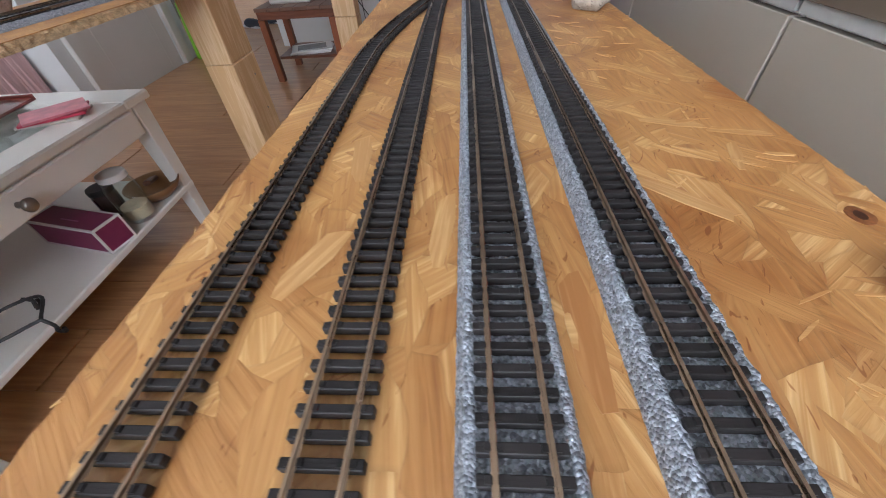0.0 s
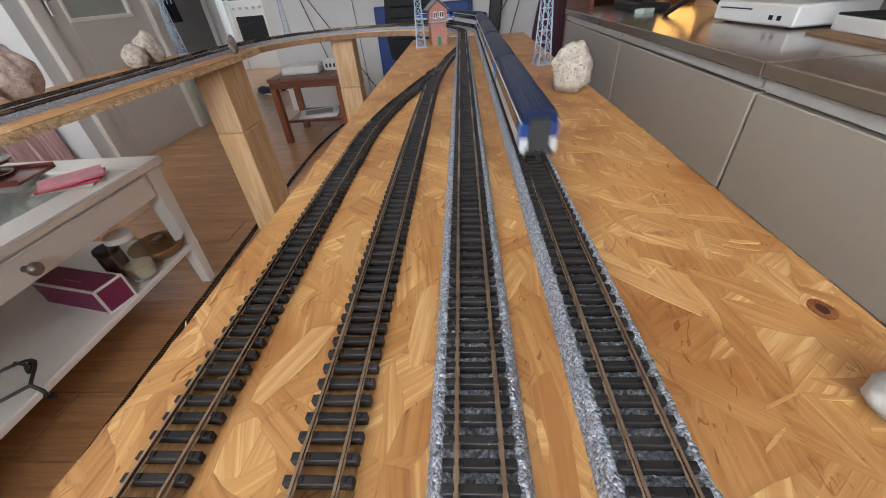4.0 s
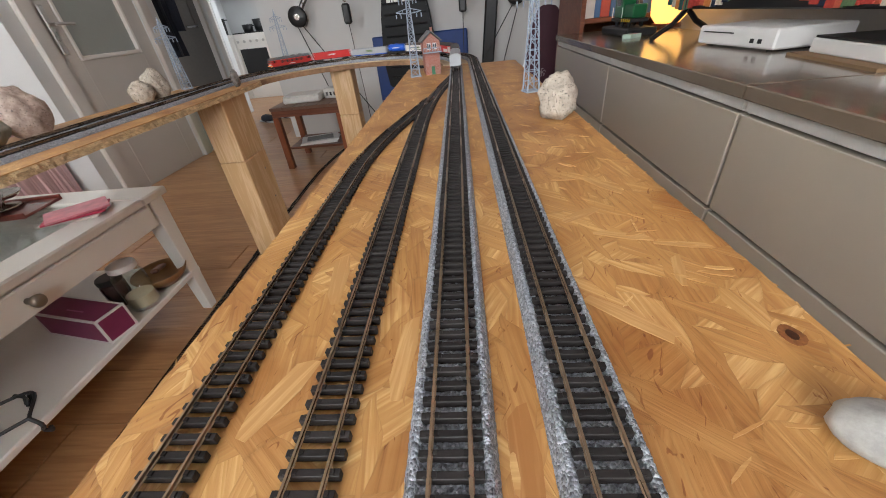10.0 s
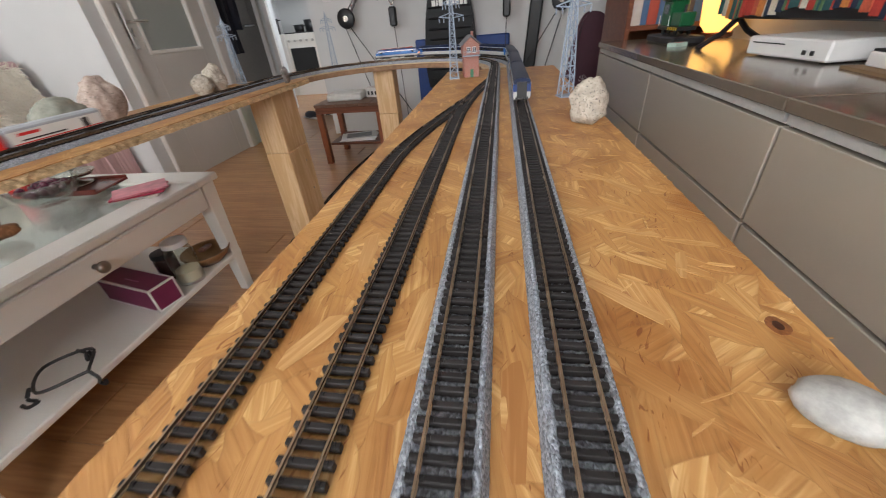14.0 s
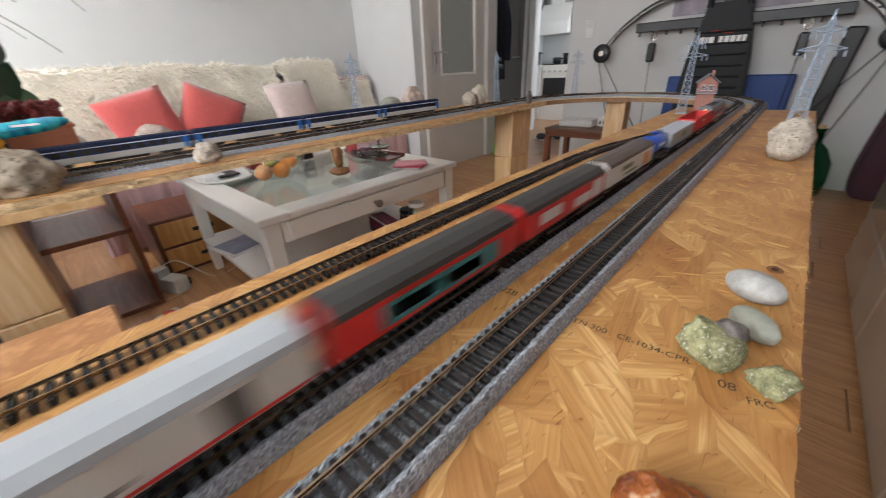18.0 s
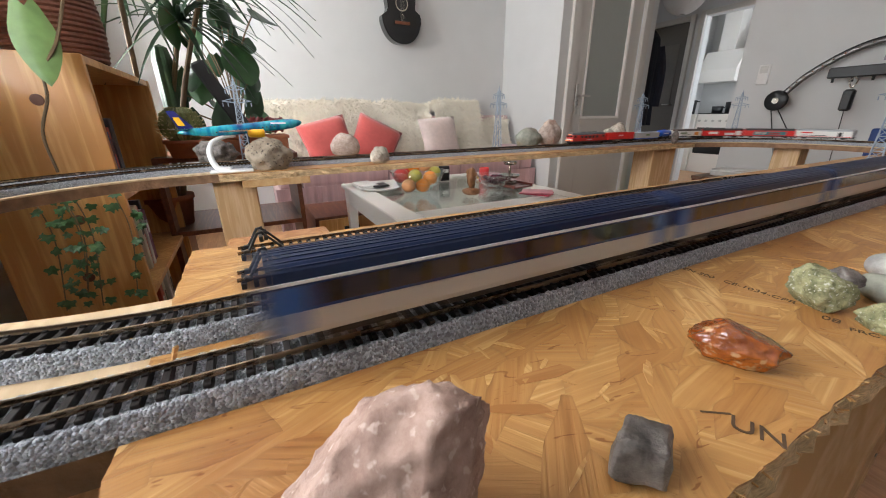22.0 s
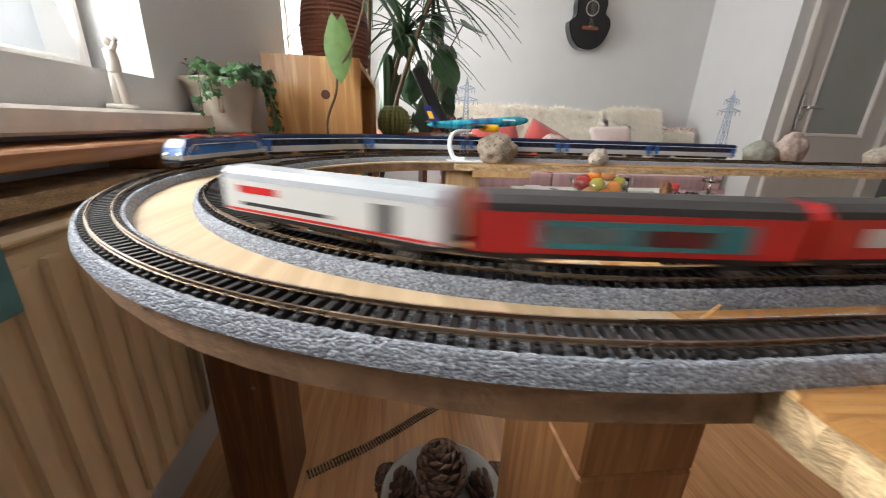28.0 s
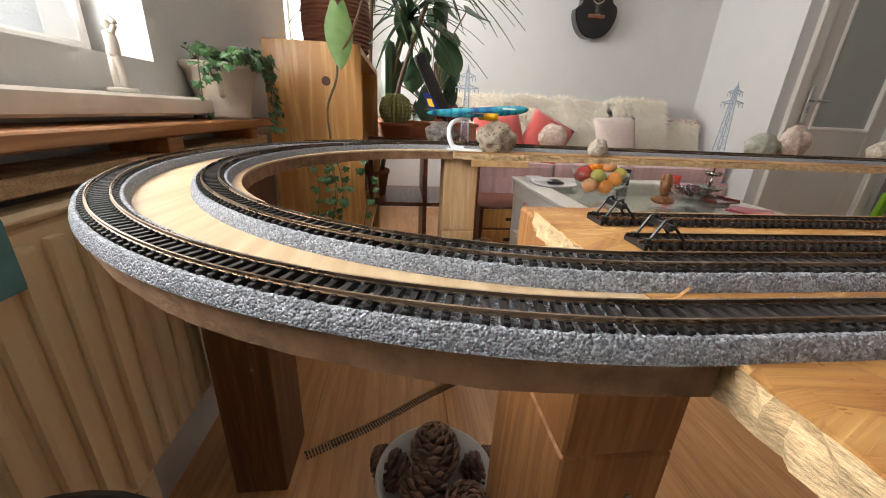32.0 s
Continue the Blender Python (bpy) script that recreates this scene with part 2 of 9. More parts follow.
def wood(name, dark, light, axis=1, ring=14.0, rough=0.42, gloss=0.0, knots=True, bump=0.1, contrast=1.0):
    """Sawn timber with long grain along one axis, knots, and a tone of its own for each board."""
    m = bpy.data.materials.new(name)
    m.use_nodes = True
    nt = m.node_tree
    N, L = nt.nodes.new, nt.links.new
    b = nt.nodes["Principled BSDF"]
    co = N("ShaderNodeTexCoord")
    oi = N("ShaderNodeObjectInfo")
    gm = N("ShaderNodeNewGeometry")
    off = N("ShaderNodeCombineXYZ")
    rnd = N("ShaderNodeMath")
    rnd.operation = "ADD"
    L(oi.outputs["Random"], rnd.inputs[0])
    L(gm.outputs["Random Per Island"], rnd.inputs[1])
    sc = N("ShaderNodeMath")
    sc.operation = "MULTIPLY"
    sc.inputs[1].default_value = 31.0
    L(rnd.outputs[0], sc.inputs[0])
    for i in range(3):
        L(sc.outputs[0], off.inputs[i])
    mp = N("ShaderNodeMapping")
    s = [ring, ring, ring]
    s[axis] = ring * 0.07
    mp.inputs["Scale"].default_value = s
    L(co.outputs["Object"], mp.inputs[0])
    add = N("ShaderNodeVectorMath")
    add.operation = "ADD"
    L(mp.outputs[0], add.inputs[0])
    L(off.outputs[0], add.inputs[1])
    n1 = N("ShaderNodeTexNoise")
    n1.inputs["Scale"].default_value, n1.inputs["Detail"].default_value, n1.inputs["Distortion"].default_value = 1.0, 3, 0.6
    L(add.outputs[0], n1.inputs["Vector"])
    wv = N("ShaderNodeMath")
    wv.operation = "MULTIPLY"
    wv.inputs[1].default_value = 9.0
    L(n1.outputs[0], wv.inputs[0])
    fr = N("ShaderNodeMath")
    fr.operation = "PINGPONG"
    fr.inputs[1].default_value = 1.0
    L(wv.outputs[0], fr.inputs[0])
    n2 = N("ShaderNodeTexNoise")
    n2.inputs["Scale"].default_value, n2.inputs["Detail"].default_value = 9.0, 4
    L(add.outputs[0], n2.inputs["Vector"])
    mix = N("ShaderNodeMath")
    mix.operation = "MULTIPLY_ADD"
    mix.inputs[1].default_value = 0.55 * contrast
    L(fr.outputs[0], mix.inputs[0])
    L(n2.outputs[0], mix.inputs[2])
    tone = N("ShaderNodeMath")
    tone.operation = "MULTIPLY_ADD"
    tone.inputs[1].default_value = 0.12
    L(rnd.outputs[0], tone.inputs[0])
    L(mix.outputs[0], tone.inputs[2])
    rp = ramp_node(nt, ((0.3, light), (1.0, dark)))
    L(tone.outputs[0], rp.inputs[0])
    col = rp.outputs[0]
    if knots:
        km = N("ShaderNodeMapping")
        ks = [5.0, 5.0, 5.0]
        ks[axis] = 2.6
        km.inputs["Scale"].default_value = ks
        L(co.outputs["Object"], km.inputs[0])
        ka = N("ShaderNodeVectorMath")
        ka.operation = "ADD"
        L(km.outputs[0], ka.inputs[0])
        L(off.outputs[0], ka.inputs[1])
        kv = N("ShaderNodeTexVoronoi")
        kv.inputs["Scale"].default_value = 1.0
        L(ka.outputs[0], kv.inputs["Vector"])
        kr = ramp_node(nt, ((0.05, (0.35, 0.24, 0.16)), (0.10, (1, 1, 1))))
        L(kv.outputs["Distance"], kr.inputs[0])
        km2 = N("ShaderNodeMix")
        km2.data_type, km2.blend_type = "RGBA", "MULTIPLY"
        km2.inputs["Factor"].default_value = 1
        L(col, km2.inputs["A"])
        L(kr.outputs[0], km2.inputs["B"])
        col = km2.outputs["Result"]
    L(col, b.inputs["Base Color"])
    b.inputs["Roughness"].default_value = rough
    b.inputs["Coat Weight"].default_value = gloss
    b.inputs["Coat Roughness"].default_value = 0.18
    if bump:
        bp = N("ShaderNodeBump")
        bp.inputs["Strength"].default_value, bp.inputs["Distance"].default_value = bump, 0.002
        L(mix.outputs[0], bp.inputs["Height"])
        L(bp.outputs[0], b.inputs["Normal"])
    return m


def rock_mat(name, c1, c2, scale=60, rough=0.75, spots=None, bump=0.6, coat=0.0):
    m = bpy.data.materials.new(name)
    m.use_nodes = True
    nt = m.node_tree
    N, L = nt.nodes.new, nt.links.new
    b = nt.nodes["Principled BSDF"]
    co = N("ShaderNodeTexCoord")
    n1 = N("ShaderNodeTexNoise")
    n1.inputs["Scale"].default_value, n1.inputs["Detail"].default_value, n1.inputs["Roughness"].default_value = scale, 8, 0.65
    L(co.outputs["Object"], n1.inputs["Vector"])
    rp = ramp_node(nt, ((0.33, c1), (0.66, c2)))
    L(n1.outputs[0], rp.inputs[0])
    col = rp.outputs[0]
    if spots:
        v = N("ShaderNodeTexNoise")
        v.inputs["Scale"].default_value, v.inputs["Detail"].default_value = scale * 3.4, 2
        L(co.outputs["Object"], v.inputs["Vector"])
        r2 = ramp_node(nt, ((0.60, (0, 0, 0)), (0.68, (1, 1, 1))))
        L(v.outputs[0], r2.inputs[0])
        mx = N("ShaderNodeMix")
        mx.data_type = "RGBA"
        L(r2.outputs[0], mx.inputs["Factor"])
        L(col, mx.inputs["A"])
        mx.inputs["B"].default_value = (*spots, 1)
        col = mx.outputs["Result"]
    L(col, b.inputs["Base Color"])
    b.inputs["Roughness"].default_value = rough
    b.inputs["Coat Weight"].default_value = coat
    bp = N("ShaderNodeBump")
    bp.inputs["Strength"].default_value, bp.inputs["Distance"].default_value = bump, 0.25 / scale
    L(n1.outputs[0], bp.inputs["Height"])
    L(bp.outputs[0], b.inputs["Normal"])
    return m


def glass(name, color=(1, 1, 1), rough=0.02, ior=1.45):
    """Thin clear glass: what lies behind shows through it, with a Fresnel gloss."""
    m = bpy.data.materials.new(name)
    m.use_nodes = True
    nt = m.node_tree
    nt.nodes.remove(nt.nodes["Principled BSDF"])
    tr, gl = nt.nodes.new("ShaderNodeBsdfTransparent"), nt.nodes.new("ShaderNodeBsdfGlossy")
    tr.inputs[0].default_value = (*color, 1)
    gl.inputs["Roughness"].default_value = rough
    lw, mx = nt.nodes.new("ShaderNodeLayerWeight"), nt.nodes.new("ShaderNodeMixShader")
    pw, ma = nt.nodes.new("ShaderNodeMath"), nt.nodes.new("ShaderNodeMath")
    pw.operation, ma.operation = "POWER", "MULTIPLY_ADD"
    pw.inputs[1].default_value = 4.0
    ma.inputs[1].default_value, ma.inputs[2].default_value = 0.8, 0.045
    nt.links.new(lw.outputs["Facing"], pw.inputs[0])
    nt.links.new(pw.outputs[0], ma.inputs[0])
    nt.links.new(ma.outputs[0], mx.inputs[0])
    nt.links.new(tr.outputs[0], mx.inputs[1])
    nt.links.new(gl.outputs[0], mx.inputs[2])
    nt.links.new(mx.outputs[0], nt.nodes["Material Output"].inputs[0])
    return m


OSB = osb("osb_board")
OSB_EDGE = mat("osb_sawn_edge", (0.56, 0.40, 0.22), 0.8, var=0.55, scale=260, bump=1.0, bscale=300, stretch=(1, 1, 3))
PLY = wood("pine_plywood", (0.46, 0.27, 0.11), (0.68, 0.48, 0.26), axis=0, ring=9, rough=0.45, knots=False, bump=0.05, contrast=0.5)
PINE = wood("pine_post", (0.55, 0.35, 0.17), (0.74, 0.55, 0.34), axis=2, ring=26, rough=0.5)
PINE_SHELF = wood("orange_pine", (0.54, 0.26, 0.075), (0.80, 0.49, 0.19), axis=2, ring=13, rough=0.38, gloss=0.25)
DARKWOOD = wood("red_brown_wood", (0.13, 0.04, 0.018), (0.25, 0.09, 0.04), axis=0, ring=22, rough=0.4, gloss=0.2, knots=False)
LAMINATE = wood("laminate_plank", (0.38, 0.185, 0.076), (0.60, 0.335, 0.150), axis=0, ring=12, rough=0.34, gloss=0.3, knots=False, bump=0.03, contrast=0.6)
RAIL = mat("nickel_rail", (0.30, 0.22, 0.15), 0.27, metal=0.9, var=0.3, scale=60)
RAIL_SIDE = mat("brown_rail_foot", (0.095, 0.055, 0.035), 0.55, metal=0.3, var=0.2)
SLEEPER = mat("sleeper_plastic", (0.018, 0.0155, 0.015), 0.5, var=0.5, scale=400, bump=0.5, bscale=900, stretch=(0.2, 1, 1), island=True, spec=0.22)
def ballast_mat(name, lo, hi):
    """Fine crushed stone: small rounded grains, each with its own grey, and dark pits between them."""
    m = bpy.data.materials.new(name)
    m.use_nodes = True
    nt = m.node_tree
    N, L = nt.nodes.new, nt.links.new
    b = nt.nodes["Principled BSDF"]
    co, v = N("ShaderNodeTexCoord"), N("ShaderNodeTexVoronoi")
    v.inputs["Scale"].default_value = 720
    v.inputs["Randomness"].default_value = 0.9
    L(co.outputs["Object"], v.inputs["Vector"])
    sep = N("ShaderNodeSeparateColor")
    L(v.outputs["Color"], sep.inputs[0])
    rp = ramp_node(nt, ((0.0, lo), (0.75, hi), (1.0, tuple(min(1, c * 1.35) for c in hi))))
    L(sep.outputs[0], rp.inputs[0])
    L(rp.outputs[0], b.inputs["Base Color"])
    b.inputs["Roughness"].default_value = 0.5
    bp = N("ShaderNodeBump")
    bp.invert = True
    bp.inputs["Strength"].default_value, bp.inputs["Distance"].default_value = 1.0, 0.0013
    L(v.outputs["Distance"], bp.inputs["Height"])
    L(bp.outputs[0], b.inputs["Normal"])
    return m


BALLAST = ballast_mat("grey_ballast_stone", (0.15, 0.16, 0.18), (0.34, 0.365, 0.41))
WALLPAINT = mat("woodchip_wall_paint", (0.62, 0.62, 0.61), 0.85, var=0.03, scale=6, bump=0.5, bscale=160, rvar=0.05)
CEILPAINT = mat("ceiling_paint", (0.86, 0.85, 0.83), 0.9, var=0.03, scale=6)
WHITE_LAC = mat("white_lacquer", (0.84, 0.81, 0.76), 0.32, var=0.03, scale=3, coat=0.2)
# white fronts: dimmer light and mirrored wood are mixed into the base colour
SIDEB = mat("shaded_gloss_front", (0.42, 0.375, 0.31), 0.16, var=0.02, scale=3, coat=0.6, rvar=0.04)
# white top; the dark reflections on it are put into this brown
SIDEB_TOP = mat("satin_top_dark_reflection", (0.17, 0.135, 0.10), 0.2, var=0.06, scale=3, coat=0.5)
BLACK = mat("black_plastic", (0.012, 0.012, 0.013), 0.42, var=0.2)
CREAM = mat("radiator_cream", (0.74, 0.58, 0.36), 0.4, var=0.05, scale=4)
STONE_SILL = mat("sill_stone", (0.74, 0.67, 0.58), 0.35, var=0.15, scale=30)

# ---- small mesh tools ----


def finish(name, bm, material, parent=None, label="", smooth=False):
    me = bpy.data.meshes.new(name)
    bmesh.ops.recalc_face_normals(bm, faces=bm.faces)
    if smooth:
        for f in bm.faces:
            f.smooth = True
    bm.to_mesh(me)
    bm.free()
    if material is not None:
        me.materials.append(material)
    ob = new(name, me)
    if parent is not None:
        ob.parent = parent
    if label:
        ob["label"] = label
    return ob


def part(name, bm, material, parent, label="", smooth=False):
    return finish(name, bm, material, parent, label, smooth)


def thing(name, x, y, z, rz=0, label="", category="", group="", kind=""):
    ob = new(name)
    ob.empty_display_size = 0.02
    ob.matrix_world = pose(x, y, z, 0, 0, rz)
    return tagged(ob, label, category, group, kind)


def solid(name, bm, material, x=0, y=0, z=0, rz=0, label="", category="", group="", kind="", smooth=False):
    ob = finish(name, bm, material, None, "", smooth)
    ob.matrix_world = pose(x, y, z, 0, 0, rz)
    return tagged(ob, label, category, group, kind)


def box(x0, x1, y0, y1, z0, z1, bevel=0.0, bm=None, m=None, seg=1):
    b2 = bmesh.new()
    bmesh.ops.create_cube(b2, size=1)
    for v in b2.verts:
        v.co = Vector((x0 + (v.co.x + 0.5) * (x1 - x0), y0 + (v.co.y + 0.5) * (y1 - y0), z0 + (v.co.z + 0.5) * (z1 - z0)))
    if bevel:
        bmesh.ops.bevel(b2, geom=b2.edges[:], offset=bevel, segments=seg, affect="EDGES", profile=0.7)
    return merge(bm, b2, m)


def merge(bm, b2, m=None):
    if m is not None:
        bmesh.ops.transform(b2, matrix=m, verts=b2.verts)
    if bm is None:
        return b2
    me = bpy.data.meshes.new("tmp")
    b2.to_mesh(me)
    b2.free()
    bm.from_mesh(me)
    bpy.data.meshes.remove(me)
    return bm


def cyl(p0, p1, r0, r1=None, n=10, bm=None, cap=True):
    p0, p1 = Vector(p0), Vector(p1)
    b2 = bmesh.new()
    d = p1 - p0
    bmesh.ops.create_cone(b2, cap_ends=cap, segments=n, radius1=r0, radius2=r0 if r1 is None else r1, depth=d.length)
    m = Matrix.Translation((p0 + p1) / 2) @ d.to_track_quat("Z", "Y").to_matrix().to_4x4()
    return merge(bm, b2, m)


def lathe(profile, n=24, bm=None, m=None, closed=False):
    """A turned shape from (radius, height) pairs."""
    b2 = bmesh.new()
    rings = []
    for r, z in profile:
        if r < 1e-6:
            rings.append([b2.verts.new((0, 0, z))])
        else:
            rings.append([b2.verts.new((r * math.cos(2 * math.pi * i / n), r * math.sin(2 * math.pi * i / n), z)) for i in range(n)])
    for a, b in zip(rings, rings[1:]):
        for i in range(n):
            j = (i + 1) % n
            q = [a[i % len(a)], a[j % len(a)], b[j % len(b)], b[i % len(b)]]
            q = list(dict.fromkeys(q))
            if len(q) > 2:
                b2.faces.new(q)
    return merge(bm, b2, m)


def sweep(path, profile, bm=None, closed_profile=True, caps=True):
    """A profile of (side, up) pairs drawn along a level path of (x, y, z)."""
    b2 = bmesh.new()
    pts = [Vector(p) for p in path]
    rings = []
    for i, p in enumerate(pts):
        d = (pts[min(i + 1, len(pts) - 1)] - pts[max(i - 1, 0)])
        d.z = 0
        d.normalize()
        s = Vector((d.y, -d.x, 0))
        rings.append([b2.verts.new(p + s * u + Vector((0, 0, w))) for u, w in profile])
    k = len(profile)
    for a, b in zip(rings, rings[1:]):
        for i in range(k if closed_profile else k - 1):
            j = (i + 1) % k
            b2.faces.new((a[i], a[j], b[j], b[i]))
    if caps and closed_profile:
        b2.faces.new(rings[0][::-1])
        b2.faces.new(rings[-1])
    return merge(bm, b2)


def tube(path, r, n=6, bm=None, taper=None):
    """A round cord or stem through the points of a path."""
    b2 = bmesh.new()
    pts = [Vector(p) for p in path]
    rings = []
    up = Vector((0.13, 0.21, 0.97))
    for i, p in enumerate(pts):
        d = (pts[min(i + 1, len(pts) - 1)] - pts[max(i - 1, 0)]).normalized()
        a = d.cross(up)
        if a.length < 0.05:
            a = d.cross(Vector((1, 0, 0)))
        a.normalize()
        c = d.cross(a)
        rr = r if taper is None else r + (taper - r) * i / (len(pts) - 1)
        rings.append([b2.verts.new(p + (a * math.cos(2 * math.pi * k / n) + c * math.sin(2 * math.pi * k / n)) * rr) for k in range(n)])
    for a, b in zip(rings, rings[1:]):
        for k in range(n):
            b2.faces.new((a[k], a[(k + 1) % n], b[(k + 1) % n], b[k]))
    b2.faces.new(rings[0][::-1])
    b2.faces.new(rings[-1])
    return merge(bm, b2)


def curve3(pts, n=8):
    """Points along a smooth line through the given ones."""
    P = [Vector(p) for p in pts]
    P = [2 * P[0] - P[1]] + P + [2 * P[-1] - P[-2]]
    out = []
    for i in range(1, len(P) - 2):
        for k in range(n):
            t = k / n
            out.append(0.5 * ((2 * P[i]) + (P[i + 1] - P[i - 1]) * t + (2 * P[i - 1] - 5 * P[i] + 4 * P[i + 1] - P[i + 2]) * t * t
                              + (3 * P[i] - P[i - 1] - 3 * P[i + 1] + P[i + 2]) * t ** 3))
    out.append(P[-2])
    return out


def blob(rx, ry, rz, seed, rough=0.18, sub=4, freq=1.4, flat=0.0, sharp=0.0, facets=0):
    """A stone-like lump that rests on z = 0."""
    b2 = bmesh.new()
    bmesh.ops.create_icosphere(b2, subdivisions=sub, radius=1)
    o = Vector((seed * 7.31, seed * 3.77, seed * 1.93))
    fr = random.Random(seed)
    cuts = [(Vector((fr.gauss(0, 1), fr.gauss(0, 1), fr.gauss(0, 1))).normalized(), fr.uniform(0.62, 0.86)) for _ in range(facets)]
    for v in b2.verts:
        d = v.co.normalized()
        f = 1 + rough * noise.fractal(d * freq + o, 1.0, 2.0, 4)
        if sharp:
            c = noise.cell(d * 1.7 + o) - 0.5
            f -= sharp * max(0, d.dot(noise.cell_vector(o) - Vector((0.5, 0.5, 0.5))) * 2)
            f += sharp * 0.15 * c
        p = d * f
        for n, k in cuts:
            over = p.dot(n) - k
            if over > 0:
                p = p - n * over * 0.9
        p += d * 0.25 * rough * noise.fractal(d * freq * 4 + o, 1.0, 2.0, 3)
        v.co = Vector((p.x * rx, p.y * ry, p.z * rz))
    lo = min(v.co.z for v in b2.verts)
    cut = lo + flat * rz
    for v in b2.verts:
        v.co.z = max(v.co.z, cut) - cut
    return b2


def prism(outline, z0, z1, bm=None):
    """An upright slab with the given outline."""
    b2 = bmesh.new()
    a = [b2.verts.new((x, y, z0)) for x, y in outline]
    c = [b2.verts.new((x, y, z1)) for x, y in outline]
    b2.faces.new(a[::-1])
    b2.faces.new(c)
    for i in range(len(a)):
        j = (i + 1) % len(a)
        b2.faces.new((a[i], a[j], c[j], c[i]))
    return merge(bm, b2)


def text_part(body, size, m, material, parent, depth=0.0004):
    """Flat lettering on a surface, turned into a mesh."""
    cu = bpy.data.curves.new("lettering", "FONT")
    cu.body, cu.size, cu.align_x, cu.align_y, cu.extrude = body, size, "CENTER", "CENTER", depth
    tmp = bpy.data.objects.new("tmp_text", cu)
    scene.collection.objects.link(tmp)
    dg = bpy.context.evaluated_depsgraph_get()
    me = bpy.data.meshes.new_from_object(tmp.evaluated_get(dg))
    bpy.data.objects.remove(tmp)
    bpy.data.curves.remove(cu)
    me.materials.clear()
    me.materials.append(material)
    ob = new("lettering", me)
    ob.parent = parent
    ob.matrix_local = m
    return ob
PANEG = mat("model_pane_dark", (0.06, 0.08, 0.10), 0.1, coat=0.5)
PLASTW = mat("white_plastic", (0.72, 0.74, 0.75), 0.35, coat=0.2)
SW = Matrix(((0, 0, 1, 0), (1, 0, 0, 0), (0, 1, 0, 0), (0, 0, 0, 1)))

# ---- the room ----


def wall_with_holes(name, axis, at, thick, a0, a1, z0, z1, holes, label):
    """A wall along x (axis 'y', at y = at) or along y, built from slabs round its openings."""
    bm = bmesh.new()
    cuts = sorted({a0, a1, *[h[0] for h in holes], *[h[1] for h in holes]})
    for c0, c1 in zip(cuts, cuts[1:]):
        mid = (c0 + c1) / 2
        spans = [(z0, z1)]
        for h in holes:
            if h[0] < mid < h[1]:
                spans = [s for lo, hi in spans for s in ((lo, min(hi, h[2])), (max(lo, h[3]), hi)) if s[1] > s[0]]
        for lo, hi in spans:
            if axis == "y":
                box(c0, c1, min(at, at + thick), max(at, at + thick), lo, hi, bm=bm)
            else:
                box(min(at, at + thick), max(at, at + thick), c0, c1, lo, hi, bm=bm)
    bmesh.ops.remove_doubles(bm, verts=bm.verts, dist=1e-5)
    return tagged(finish(name, bm, WALLPAINT), label, "wall", kind="structure")


WIN = [(-0.73, 0.24, 0.165, 1.45), (-2.66, -1.75, 0.165, 1.45)]
wall_with_holes("wall_south", "y", YS, -0.34, XW - 0.2, XE + 0.2, FLOOR, CEIL, WIN, "white painted outer wall with two deep window niches")
wall_with_holes("wall_east", "x", XE, 0.15, YS, YN + 0.15, FLOOR, CEIL, [], "white painted wall behind the sideboard")
wall_with_holes("wall_west", "x", XW, -0.15, YS, 2.20, FLOOR, CEIL, [], "white woodchip wall behind the couch")
wall_with_holes("wall_north", "y", YN, 0.12, -1.66, XE + 0.15, FLOOR, CEIL, [], "white painted wall behind the home gym")
wall_with_holes("wall_jog", "y", 2.20, 0.10, XW - 0.15, -2.40, FLOOR, CEIL, [], "white painted return wall beside the door")
wall_with_holes("wall_door", "x", -2.40, -0.12, 2.30, 3.42, FLOOR, CEIL, [(2.40, 3.22, FLOOR, FLOOR + 2.02)], "white painted wall around the room door")
wall_with_holes("wall_hall_west", "x", -3.75, -0.1, 2.3, 7.0, FLOOR, CEIL, [(4.2, 5.0, FLOOR, FLOOR + 2.0)], "dim white hallway wall")
wall_with_holes("wall_hall_end", "y", 6.9, 0.1, -3.85, -0.6, FLOOR, CEIL, [], "white kitchen end wall")
wall_with_holes("wall_hall_east", "x", -1.55, 0.1, 3.72, 7.0, FLOOR, CEIL, [(5.3, 6.2, 0.1, 1.3)], "white hallway and kitchen wall with a window")
wall_with_holes("wall_hall_cross", "y", 5.05, 0.1, -3.75, -1.55, FLOOR, CEIL, [(-2.86, -1.98, FLOOR, FLOOR + 2.05)], "hallway wall with the kitchen doorway")
tagged(finish("ceiling", box(XW - 0.8, XE + 0.2, YS - 0.4, 7.1, CEIL, CEIL + 0.1), CEILPAINT), "plain white ceiling", "ceiling", kind="structure")
floor = tagged(finish("floor", box(XW - 0.8, XE + 0.2, YS - 0.4, 7.1, FLOOR - 0.1, FLOOR - 0.012), LAMINATE), "warm brown laminate floor with visible plank joints", "floor", kind="structure")
GREY_WALL = mat("hall_door_grey", (0.30, 0.28, 0.25), 0.5, var=0.05, scale=4)


